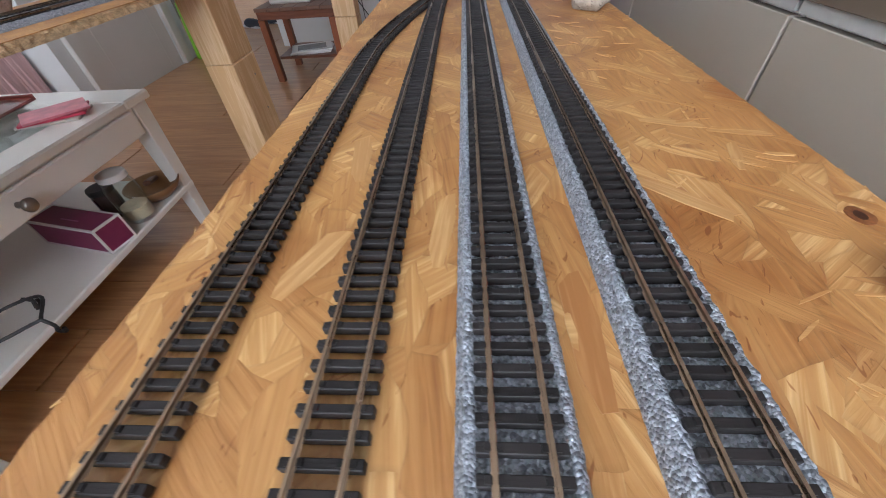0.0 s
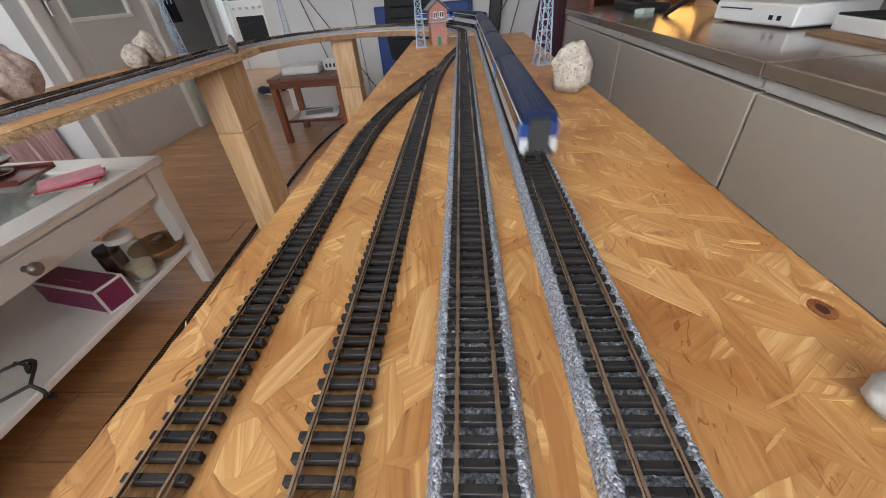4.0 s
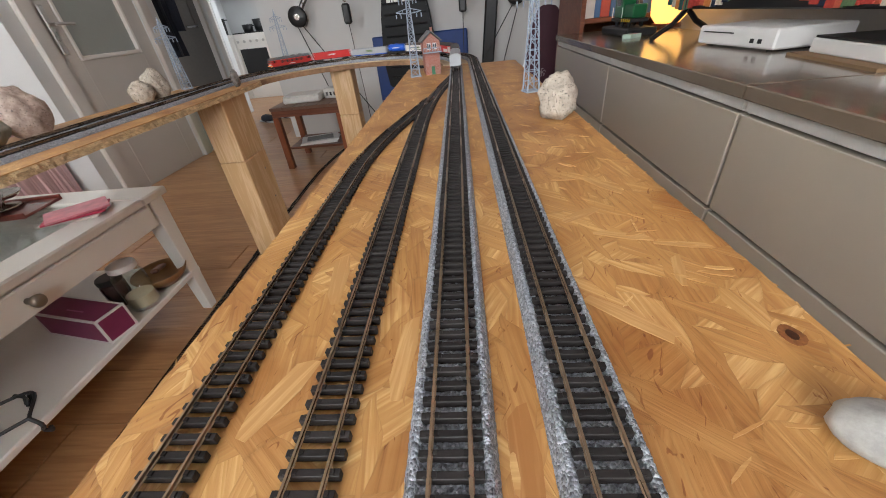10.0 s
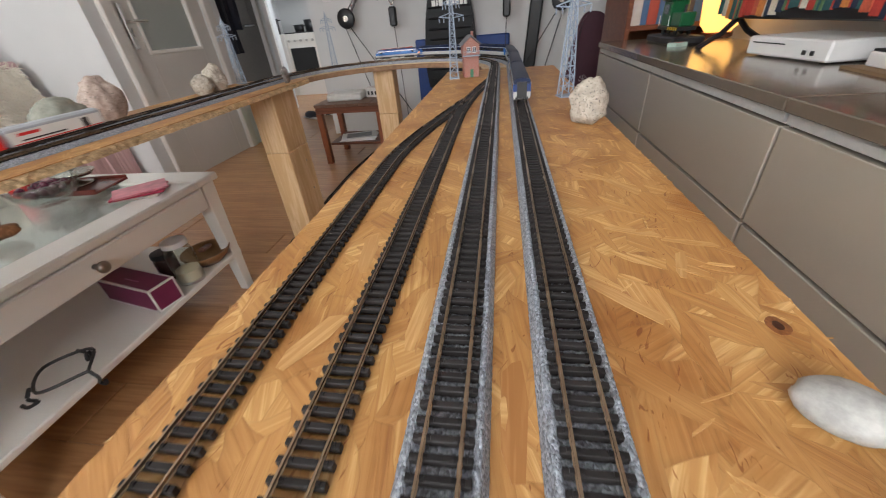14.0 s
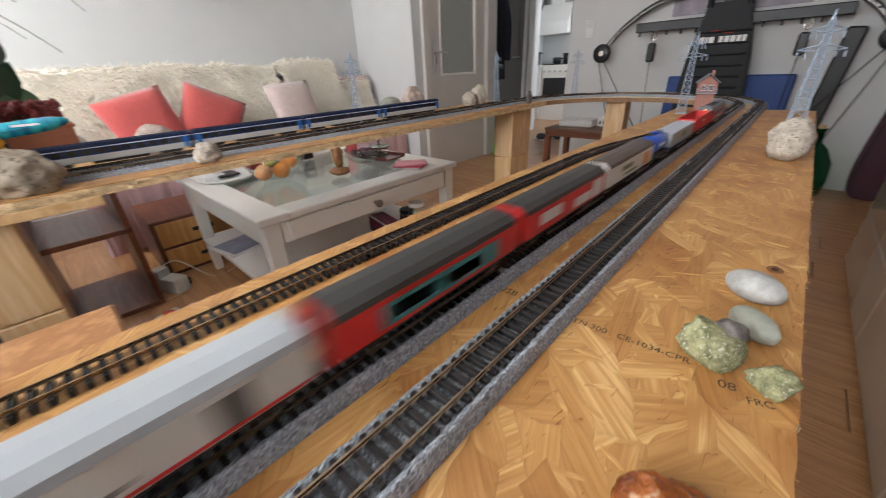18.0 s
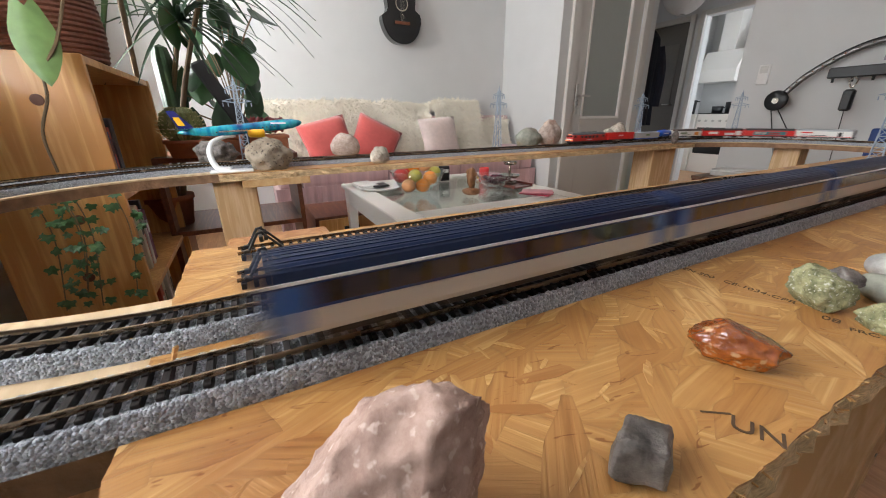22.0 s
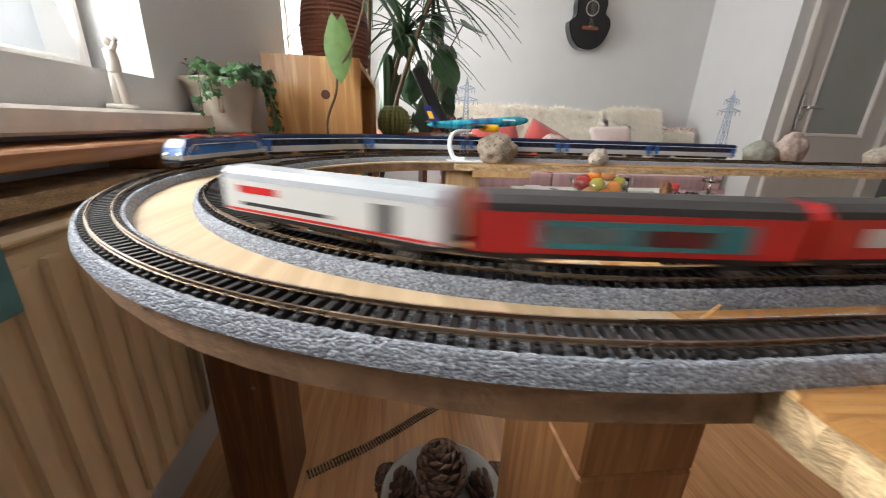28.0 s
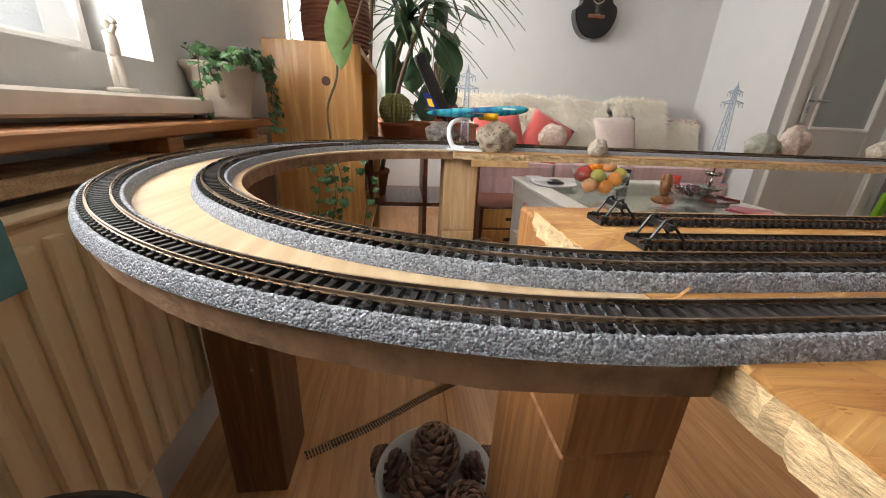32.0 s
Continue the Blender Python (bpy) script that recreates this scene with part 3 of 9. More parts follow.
def window_unit(name, x0, x1, z0, z1, y):
    """A white double-casement window with frames, panes, a handle and a pane of daylight behind."""
    root = thing(name, 0, 0, 0, 0, "white lacquered window with bright daylight behind", "window", kind="structure")
    bm = bmesh.new()
    for a, b, c, d in ((x0, x0 + 0.016, z0 - 0.02, z1), (x1 - 0.016, x1, z0 - 0.02, z1), (x0 + 0.016, x1 - 0.016, z0 - 0.02, z0 + 0.004), (x0 + 0.016, x1 - 0.016, z1 - 0.06, z1)):
        box(a, b, y - 0.035, y + 0.035, c, d, 0.006, bm)
    part("window_frame", bm, WHITE_LAC, root)
    mid = (x0 + x1) / 2
    for a, b in ((x0 + 0.018, mid - 0.002), (mid + 0.002, x1 - 0.018)):
        bm = bmesh.new()
        zz0, zz1 = z0 + 0.006, z1 - 0.062
        for p, q, r, s in ((a, a + 0.02, zz0, zz1), (b - 0.02, b, zz0, zz1), (a + 0.02, b - 0.02, zz0, zz0 + 0.02), (a + 0.02, b - 0.02, zz1 - 0.02, zz1)):
            box(p, q, y - 0.02, y + 0.05, r, s, 0.005, bm)
        sash = part("sash", bm, WHITE_LAC, root)
        pane = part("pane", box(a + 0.018, b - 0.018, y - 0.008, y - 0.002, zz0 + 0.018, zz1 - 0.018), glass("window_pane"), sash)
        pane.visible_shadow = False
    bm = box(mid - 0.012, mid + 0.012, y + 0.05, y + 0.06, 0.72, 0.82, 0.003)
    box(mid - 0.009, mid + 0.009, y + 0.06, y + 0.10, 0.80, 0.815, 0.003, bm)
    part("handle", bm, BLACK, root)
    return root


window_unit("window_1", -0.73, 0.24, 0.165, 1.45, YS - 0.15)
window_unit("window_2", -2.66, -1.75, 0.165, 1.45, YS - 0.15)
day = bpy.data.materials.new("overcast_daylight")
day.use_nodes = True
dn = day.node_tree
dn.nodes["Principled BSDF"].inputs["Emission Color"].default_value = (0.90, 0.96, 1.0, 1)
dn.nodes["Principled BSDF"].inputs["Emission Strength"].default_value = 2.2
tagged(finish("backdrop", box(-6, 5, YS - 3.1, YS - 3.0, -1.0, 4.0), day), "pale overcast sky outside the windows", "sky", kind="structure")

# the room door: leaf with a frosted pane, frame, lever handle
door = thing("door_1", -2.40, 2.40, FLOOR, 0, "grey-white room door with a frosted glass pane, closed", "door", kind="structure")
DOORP = mat("door_paint", (0.60, 0.565, 0.52), 0.4, var=0.04, scale=4, coat=0.1)
FROST = mat("frosted_glass", (0.36, 0.38, 0.35), 0.35, var=0.03, scale=300, bump=0.08, bscale=600)
bm = bmesh.new()
for a, b, c, d in ((0, 0.14, 0, 2.0), (0.68, 0.82, 0, 2.0), (0.14, 0.68, 0, 0.86), (0.14, 0.68, 1.95, 2.0)):
    box(-0.05, -0.008, a, b, c, d, 0.002, bm)
part("leaf", bm, DOORP, door)
bm = bmesh.new()
for a, b, c, d in ((0.14, 0.165, 0.86, 1.95), (0.655, 0.68, 0.86, 1.95), (0.165, 0.655, 0.86, 0.885), (0.165, 0.655, 1.925, 1.95)):
    box(-0.04, 0.0, a, b, c, d, 0.005, bm)
part("glazing_bead", bm, WHITE_LAC, door)
part("pane", box(-0.032, -0.026, 0.16, 0.66, 0.88, 1.93), FROST, door, "frosted glass pane")
bm = bmesh.new()
for a, b, c, d in ((-0.10, -0.002, 0, 2.10), (0.822, 0.92, 0, 2.10), (-0.002, 0.822, 2.005, 2.10)):
    box(-0.03, 0.028, a, b, c, d, 0.008, bm)
part("door_frame", bm, DOORP, door)
STEEL = mat("brushed_steel", (0.55, 0.53, 0.50), 0.3, metal=1.0, var=0.08)
bm = box(0.0, 0.010, 0.035, 0.075, 0.90, 1.16, 0.006)
cyl((0.005, 0.055, 1.06), (0.05, 0.055, 1.06), 0.009, bm=bm)
tube([(0.05, 0.055, 1.06), (0.052, 0.10, 1.06), (0.050, 0.175, 1.058)], 0.009, 8, bm)
part("handle", bm, STEEL, door, "brushed steel lever handle")

# sill slabs and the timber shelf over the radiator
bm = box(-0.80, 0.85, YS + 0.001, YS + 0.075, 0.062, 0.099, 0.012, seg=3)
solid("window_sill", bm, STONE_SILL, label="thick pale stone window sill with a rounded edge", category="sill", kind="structure")
ORANGE = wood("varnished_pine_plank", (0.30, 0.12, 0.035), (0.50, 0.25, 0.09), axis=0, ring=18, rough=0.4, gloss=0.2)
rsh = thing("radiator_shelf", 0, 0, 0, 0, "slatted varnished pine shelf above the radiator", "shelf")
part("plank", box(-1.06, 0.85, YS + 0.004, YS + 0.125, 0.030, 0.052, 0.003), ORANGE, rsh)
for x in (-0.93, -0.56, -0.17, 0.3):
    part("spacer_block", box(x, x + 0.045, YS + 0.02, YS + 0.12, 0.002, 0.030, 0.002), ORANGE, rsh)
part("plank", box(-1.06, 0.85, YS + 0.002, YS + 0.10, -0.020, 0.002, 0.002), OSB_EDGE, rsh, "chipped pale lower plank")

# radiator with ribbed front
rad = thing("radiator", -0.52, YS + 0.110, -0.52, 0, "cream ribbed panel radiator under the window", "radiator")
part("panel", box(0.0, 1.4, -0.055, -0.012, 0, 0.47, 0.008), CREAM, rad)
for i in range(32):
    part("rib", box(0.016 + i * 0.043, 0.042 + i * 0.043, -0.014, 0.0, 0.022, 0.45, 0.007, seg=2), CREAM, rad)
part("top_rail", box(0.0, 1.4, -0.05, -0.004, 0.47, 0.485, 0.006), CREAM, rad)
for x in (0.2, 1.2):
    part("foot", box(x, x + 0.04, -0.05, -0.015, FLOOR + 0.52, 0.0, 0.003), CREAM, rad)

# ---- the layout's boards and tracks ----
BX0, BX1, BY0, BY1 = -0.168, 0.203, -0.385, 1.42
RI, RO = 0.4222, 0.4841
CXL, CY0, CY1 = -0.4222, -0.385, 1.46
X3, X4 = 0.0, 0.0619


def loop_path(r, y0=CY0):
    """One lap of an oval that starts on the front straight at y = 0 and runs away from the windows: length and place by length."""
    L1, arc, L2 = CY1, math.pi * r, CY1 - y0
    total = 2 * L2 + 2 * arc

    def at(s):
        s = s % total
        if s < L1:
            return Vector((CXL + r, s, 0)), Vector((0, 1, 0))
        s -= L1
        if s < arc:
            a = s / r
            return Vector((CXL + r * math.cos(a), CY1 + r * math.sin(a), 0)), Vector((-math.sin(a), math.cos(a), 0))
        s -= arc
        if s < L2:
            return Vector((CXL - r, CY1 - s, 0)), Vector((0, -1, 0))
        s -= L2
        if s < arc:
            a = math.pi + s / r
            return Vector((CXL + r * math.cos(a), y0 + r * math.sin(a), 0)), Vector((-math.sin(a), math.cos(a), 0))
        s -= arc
        return Vector((CXL + r, y0 + s, 0)), Vector((0, 1, 0))
    return total, at


LEN_O, AT_O = loop_path(RO)
LEN_I, AT_I = loop_path(RI, CY0 + 0.03)


def rough_edge(bm, seed, amp, only=None):
    for v in bm.verts:
        if only is None or only(v.co):
            v.co += Vector((noise.noise(v.co * 90 + Vector((seed, 0, 0))), noise.noise(v.co * 90 + Vector((0, seed, 3))), 0)) * amp


def board(name, x0, x1, y0, y1, z1, thick, label, step=0.008):
    """A sawn OSB panel with a frayed edge: a smooth face, and a crumbly rim as a part."""
    root = thing(name, 0, 0, 0, 0, label, "board")
    out = []
    n = max(2, int((y1 - y0) / step))
    k = max(2, int((x1 - x0) / step))
    out += [(x0 + (x1 - x0) * i / k, y0) for i in range(k)]
    out += [(x1, y0 + (y1 - y0) * i / n) for i in range(n)]
    out += [(x1 - (x1 - x0) * i / k, y1) for i in range(k)]
    out += [(x0, y1 - (y1 - y0) * i / n) for i in range(n)]
    rnd = random.Random(5)
    out = [(x + rnd.uniform(-1, 1) * 0.0008, y + rnd.uniform(-1, 1) * 0.0008) for x, y in out]
    part("face", prism(out, z1 - 0.0015, z1), OSB, root)
    bm = bmesh.new()
    rows = []
    for j, zz in enumerate((z1 - 0.0016, z1 - thick * 0.3, z1 - thick * 0.62, z1 - thick)):
        rows.append([bm.verts.new((x + rnd.uniform(-1, 1) * (0.0008 + 0.0016 * (j % 2)), y + rnd.uniform(-1, 1) * (0.0008 + 0.0016 * (j % 2)), zz)) for x, y in out])
    for a, b in zip(rows, rows[1:]):
        for i in range(len(a)):
            j = (i + 1) % len(a)
            bm.faces.new((a[i], a[j], b[j], b[i]))
    bm.faces.new(rows[-1])
    bm.faces.new(rows[0][::-1])
    part("sawn_edge", bm, OSB_EDGE, root, "frayed sawn edge of pressed strands")
    return root


board("main_board", BX0, BX1, BY0, BY1, 0, 0.022, "long honey-coloured OSB panel under four model tracks")
board("shelf_board", -0.962, -0.756, -0.39, 1.51, 0, 0.018, "narrow honey-coloured OSB panel under the rear tracks")


RIM = mat('brown_sawn_rim', (0.25, 0.145, 0.08), 0.85, var=0.5, scale=60, bump=1.0, bscale=150)


PALE_PLY = wood("pale_plywood", (0.46, 0.33, 0.19), (0.66, 0.51, 0.33), axis=0, ring=11, rough=0.55, knots=False, bump=0.08, contrast=0.7)


def ring_board(name, cx, cy, r0, r1, a0, a1, z1, thick, label, joints):
    root = thing(name, 0, 0, 0, 0, label, "board")
    n = 48
    for k in range(joints):
        b0, b1 = a0 + (a1 - a0) * k / joints, a0 + (a1 - a0) * (k + 1) / joints
        m = n // joints
        out = [(cx + r1 * math.cos(b0 + (b1 - b0) * i / m), cy + r1 * math.sin(b0 + (b1 - b0) * i / m)) for i in range(m + 1)]
        out += [(cx + r0 * math.cos(b1 - (b1 - b0) * i / m), cy + r0 * math.sin(b1 - (b1 - b0) * i / m)) for i in range(m + 1)]
        part("top_sheet", prism(out, z1 - 0.003, z1), PALE_PLY, root)
        inner = [(cx + (x - cx) * (0.994 if math.hypot(x - cx, y - cy) > (r0 + r1) / 2 else 1.0), cy + (y - cy) * (0.994 if math.hypot(x - cx, y - cy) > (r0 + r1) / 2 else 1.0)) for x, y in out]
        bm = prism(inner, z1 - thick, z1 - 0.0032)
        rough_edge(bm, k, 0.0022, lambda c: c.z < z1 - 0.006)
        part("sawn_rim", bm, RIM, root, "rough brown sawn rim")
    return root


ring_board("near_curve_board", CXL, CY0, RI - 0.058, RO + 0.016, math.pi, 2 * math.pi, -0.0005, 0.022, "pale curved plywood carrying both tracks round the bend", 1)
ring_board("far_curve_board", CXL, CY1, RI - 0.048, RO + 0.016, 0, math.pi, -0.0005, 0.022, "pale curved plywood carrying both tracks round the far bend", 1)

RAILPROF = [(-0.0011, 0), (0.0011, 0), (0.0011, 0.0004), (0.0003, 0.0007), (0.0003, 0.0018), (0.0006, 0.0020), (0.0006, 0.0026), (-0.0006, 0.0026), (-0.0006, 0.0020), (-0.0003, 0.0018), (-0.0003, 0.0007), (-0.0011, 0.0004)]
PITCH = 0.0083


def sleeper_mesh(deep=0.0):
    bm = box(-0.0135, 0.0135, -0.0017, 0.0017, -deep, 0.0024, 0.0003)
    for s in (-1, 1):
        for q in (-1, 1):
            box(s * 0.00825 + q * 0.0019 - 0.0009, s * 0.00825 + q * 0.0019 + 0.0009, -0.0011, 0.0011, 0.0022, 0.0034, bm=bm)
    me = bpy.data.meshes.new("sleeper")
    bm.to_mesh(me)
    bm.free()
    me.materials.append(SLEEPER)
    return me


TALL_SLEEPER = sleeper_mesh(0.0022)


def ballast_bed(at, s0, s1, grain, w_top, w_foot, h, parent, seed):
    """A grey moulded ballast bed: sloping shoulders, a lower bay between the rails, and a crumbly grain all over."""
    half = [(-w_foot, -0.0004), (-w_foot + 0.0008, h * 0.40), (-w_top, h), (-0.0142, h), (-0.0134, h - 0.0006), (-0.0128, h - 0.0024), (0.0, h - 0.0026)]
    prof = np.array(half + [(-u, z) for u, z in half[-2::-1]])
    run = np.concatenate([[0], np.cumsum(np.hypot(*np.diff(prof, axis=0).T))])
    m = int(run[-1] / grain)
    q = np.linspace(0, run[-1], m + 1)
    u, zz = np.interp(q, run, prof[:, 0]), np.interp(q, run, prof[:, 1])
    n = max(2, int((s1 - s0) / grain))
    line = [at(s0 + (s1 - s0) * i / n) for i in range(n + 1)]
    p = np.array([(a.x, a.y) for a, d in line])
    side = np.array([(d.y, -d.x) for a, d in line])
    gen = np.random.default_rng(seed)
    co = np.zeros((n + 1, m + 1, 3))
    co[:, :, :2] = p[:, None, :] + side[:, None, :] * u[None, :, None]
    co[:, :, 2] = zz[None, :]
    co += gen.uniform(-1, 1, co.shape) * np.array((0.0004, 0.0004, 0.0006)) * np.where(zz > 0.0005, 1.0, 0.0)[None, :, None]
    idx = np.arange((n + 1) * (m + 1)).reshape(n + 1, m + 1)
    quads = np.stack([idx[:-1, :-1], idx[:-1, 1:], idx[1:, 1:], idx[1:, :-1]], -1).reshape(-1, 4)
    me = bpy.data.meshes.new("ballast")
    me.vertices.add((n + 1) * (m + 1))
    me.vertices.foreach_set("co", co.ravel())
    me.loops.add(quads.size)
    me.loops.foreach_set("vertex_index", quads.ravel())
    me.polygons.add(len(quads))
    me.polygons.foreach_set("loop_start", np.arange(0, quads.size, 4))
    me.update(calc_edges=True)
    me.materials.append(BALLAST)
    ob = new("ballast", me)
    ob.parent = parent
    tagged(ob, "grey moulded ballast bed")


def track_line(name, at, s0, s1, z, near, label, bed=True, step=0.01, tall=0.0):
    """A line of model track from s0 to s1 along a path; sleepers between the lengths in near are pieces of their own."""
    root = thing(name, 0, 0, 0, 0, label, "track", "model railway tracks")
    z += tall
    tie = TALL_SLEEPER
    n = max(2, int((s1 - s0) / step))
    pts = [at(s0 + (s1 - s0) * i / n)[0] for i in range(n + 1)]
    if bed:
        for a, b, grain in ((s0, 0.95, 0.0016), (0.95, s1 - 1.62, 0.0028), (s1 - 1.62, s1, 0.0016)):
            ballast_bed(at, a, b, grain, 0.0166, 0.0200, 0.0105, root, 3)
    for side in (-0.00825, 0.00825):
        bm = sweep([p + Vector((0, 0, z + 0.0026)) for p in pts], [(side + a, b) for a, b in RAILPROF])
        part("rail", bm, RAIL, root)
    k = int((s1 - s0) / PITCH)
    rest = bmesh.new()
    for i in range(k):
        s = s0 + (i + 0.5) * PITCH
        p, d = at(s)
        m = Matrix.Translation((p.x, p.y, z)) @ Matrix.Rotation(math.atan2(d.y, d.x) - math.pi / 2, 4, "Z")
        if any(a <= s <= b for a, b in near):
            ob = new("sleeper", tie)
            ob.parent = root
            ob.matrix_local = m
        else:
            me = tie.copy()
            me.transform(m)
            rest.from_mesh(me)
            bpy.data.meshes.remove(me)
    if len(rest.verts):
        tagged(part("sleepers", rest, SLEEPER, root), kind="stuff")
    else:
        rest.free()
    return root


def line_path(pts):
    P = [Vector(p) for p in pts]
    cum = [0]
    for a, b in zip(P, P[1:]):
        cum.append(cum[-1] + (b - a).length)

    def at(s):
        for i in range(len(P) - 1):
            if s <= cum[i + 1] or i == len(P) - 2:
                d = (P[i + 1] - P[i]).normalized()
                return P[i] + d * (s - cum[i]), d
    return cum[-1], at


track_line("outer_loop_track", AT_O, 0, LEN_O, 0.0096, [(-1, 1.25), (LEN_O - 1.0, LEN_O)], "brown rails on dark sleepers in grey ballast, outer oval")
track_line("inner_loop_track", AT_I, 0, LEN_I, 0.0096, [(-1, 1.25), (LEN_I - 1.0, LEN_I)], "brown rails on dark sleepers in grey ballast, inner oval")
l2, at2 = line_path(curve3([(-0.0605, -0.344, 0), (-0.0605, 0.2, 0), (-0.0605, 0.62, 0), (-0.056, 0.78, 0), (-0.040, 0.95, 0), (-0.014, 1.12, 0), (0.0, 1.22, 0)], 12))
l1, at1 = line_path(curve3([(-0.125, -0.344, 0), (-0.1255, 0.1, 0), (-0.126, 0.40, 0), (-0.122, 0.50, 0), (-0.106, 0.61, 0), (-0.078, 0.745, 0), (-0.056, 0.86, 0)], 12))
track_line("siding_track", at2, 0, l2, 0.0006, [(-1, 2)], "bare model track without ballast, second siding", bed=False, tall=0.0022)
track_line("siding_track", at1, 0, l1, 0.0006, [(-1, 2)], "bare model track without ballast, outermost siding", bed=False, tall=0.0022)

# ---- furniture ----
TBL = mat("off_white_table_paint", (0.82, 0.80, 0.75), 0.38, var=0.04, scale=5, coat=0.15)
CLEAR = glass("clear_glass", (0.96, 0.99, 0.98))
PEWTER = mat("pewter", (0.30, 0.27, 0.24), 0.35, metal=1.0, var=0.1)

# coffee table with a glass top over a showcase tray
tx0, tx1, ty0, ty1, tz = -1.99, -1.02, 0.145, 1.135, -0.25
table = thing("coffee_table", (tx0 + tx1) / 2, (ty0 + ty1) / 2, FLOOR, 0, "off-white square coffee table with glass top and drawer", "table")
hw, hd, hh = (tx1 - tx0) / 2, (ty1 - ty0) / 2, tz - FLOOR
for a, b, c, d in ((-hw, hw, -hd, -hd + 0.11), (-hw, hw, hd - 0.11, hd), (-hw, -hw + 0.11, -hd + 0.11, hd - 0.11), (hw - 0.11, hw, -hd + 0.11, hd - 0.11)):
    part("top_frame", box(a, b, c, d, hh - 0.026, hh, 0.005), TBL, table)
gp = part("glass_top", box(-hw + 0.105, hw - 0.105, -hd + 0.105, hd - 0.105, hh - 0.012, hh - 0.006), CLEAR, table, "clear glass pane")
gp.visible_shadow = False
part("display_tray", box(-hw + 0.03, hw - 0.03, -hd + 0.03, hd - 0.03, hh - 0.108, hh - 0.096), TBL, table)
for sx in (-1, 1):
    for sy in (-1, 1):
        bm = bmesh.new()
        x, y = sx * (hw - 0.045), sy * (hd - 0.045)
        b2 = box(x - 0.03, x + 0.03, y - 0.03, y + 0.03, 0, hh - 0.026, 0.003)
        for v in b2.verts:
            if v.co.z < 0.1:
                v.co.x, v.co.y = x + (v.co.x - x) * 0.62, y + (v.co.y - y) * 0.62
        part("leg", merge(bm, b2), TBL, table)
for s in (-1, 1):
    part("apron", box(s * (hw - 0.030) - 0.012, s * (hw - 0.030) + 0.012, -hd + 0.08, hd - 0.08, hh - 0.110, hh - 0.026, 0.002), TBL, table)
    part("apron", box(-hw + 0.08, hw - 0.08, s * (hd - 0.030) - 0.012, s * (hd - 0.030) + 0.012, hh - 0.110, hh - 0.026, 0.002), TBL, table)
drawer = part("drawer", box(hw - 0.020, hw - 0.004, -hd + 0.10, hd - 0.10, hh - 0.104, hh - 0.032, 0.004), TBL, table)
bm = lathe([(0, 0), (0.008, 0), (0.007, 0.014), (0.015, 0.022), (0.017, 0.030), (0.012, 0.037), (0, 0.039)], 16, m=pose(hw - 0.004, -0.025, hh - 0.066, 0, 90, 0))
part("knob", bm, PEWTER, drawer, "dark pewter knob", smooth=True)
part("lower_shelf", box(-hw + 0.02, hw - 0.02, -hd + 0.02, hd - 0.02, 0.165, 0.187, 0.004), TBL, table)
SHELFZ = FLOOR + 0.187

# things on the lower shelf
MAG = mat("magenta_card", (0.20, 0.022, 0.085), 0.5, var=0.15, scale=30)
WHITE_CARD = mat("white_card", (0.75, 0.74, 0.72), 0.6, var=0.03)
bx = thing("gift_box", -1.180, 0.785, SHELFZ, -12, "magenta cardboard box with white edges", "box")
part("box_body", box(-0.13, 0.13, -0.042, 0.042, 0, 0.085, 0.002), MAG, bx)
for y in (-0.043, 0.037):
    for z in (-0.0005, 0.080):
        part("edge_strip", box(-0.131, 0.131, y, y + 0.006, z, z + 0.006), WHITE_CARD, bx)
for x in (-0.131, 0.125):
    for z in (-0.0003, 0.0805):
        part("edge_strip", box(x, x + 0.006, -0.0435, 0.0435, z, z + 0.0062), WHITE_CARD, bx)
for x in (-0.1315, 0.1255):
    for y in (-0.0435, 0.0375):
        part("edge_strip", box(x, x + 0.006, y, y + 0.006, 0, 0.0868), WHITE_CARD, bx)
part("script_mark", box(-0.03, 0.04, -0.012, -0.008, 0.085, 0.0856), mat("pink_print", (0.42, 0.12, 0.25), 0.5), bx)
jar = thing("storage_jar", -1.085, 0.895, SHELFZ, 0, "tall glass jar with a pale screw lid", "jar")
part("glass_body", lathe([(0, 0.002), (0.042, 0), (0.045, 0.01), (0.045, 0.12), (0.038, 0.14), (0.036, 0.15), (0.034, 0.15), (0.036, 0.138), (0.042, 0.118), (0.042, 0.012), (0, 0.008)], 24), CLEAR, jar, smooth=True)
part("flour", lathe([(0, 0.010), (0.040, 0.012), (0.040, 0.05), (0.02, 0.055), (0, 0.054)], 20), mat("flour", (0.72, 0.62, 0.45), 0.9, bump=0.6), jar, "pale flour filling")
part("lid", lathe([(0, 0.166), (0.038, 0.166), (0.040, 0.162), (0.040, 0.148), (0.0, 0.148)], 24), WHITE_CARD, jar)
sj = thing("small_jar", -1.185, 0.915, SHELFZ, 0, "small preserve jar with a black lid", "jar")
part("glass_body", lathe([(0, 0.002), (0.034, 0), (0.036, 0.01), (0.036, 0.075), (0.030, 0.085), (0, 0.085)], 20), mat("dark_preserve", (0.06, 0.035, 0.03), 0.12, coat=0.8), sj, smooth=True)
part("lid", lathe([(0, 0.104), (0.034, 0.104), (0.036, 0.10), (0.036, 0.086), (0, 0.086)], 20), BLACK, sj)
bowl = thing("wooden_bowl", -1.105, 1.015, SHELFZ, 0, "shallow brown bowl holding a wooden brush", "bowl")
part("shell", lathe([(0, 0), (0.045, 0), (0.075, 0.025), (0.088, 0.05), (0.084, 0.051), (0.07, 0.03), (0.04, 0.008), (0, 0.006)], 28), mat("bronze_bowl", (0.30, 0.17, 0.08), 0.35, metal=0.6, var=0.2), bowl, smooth=True)
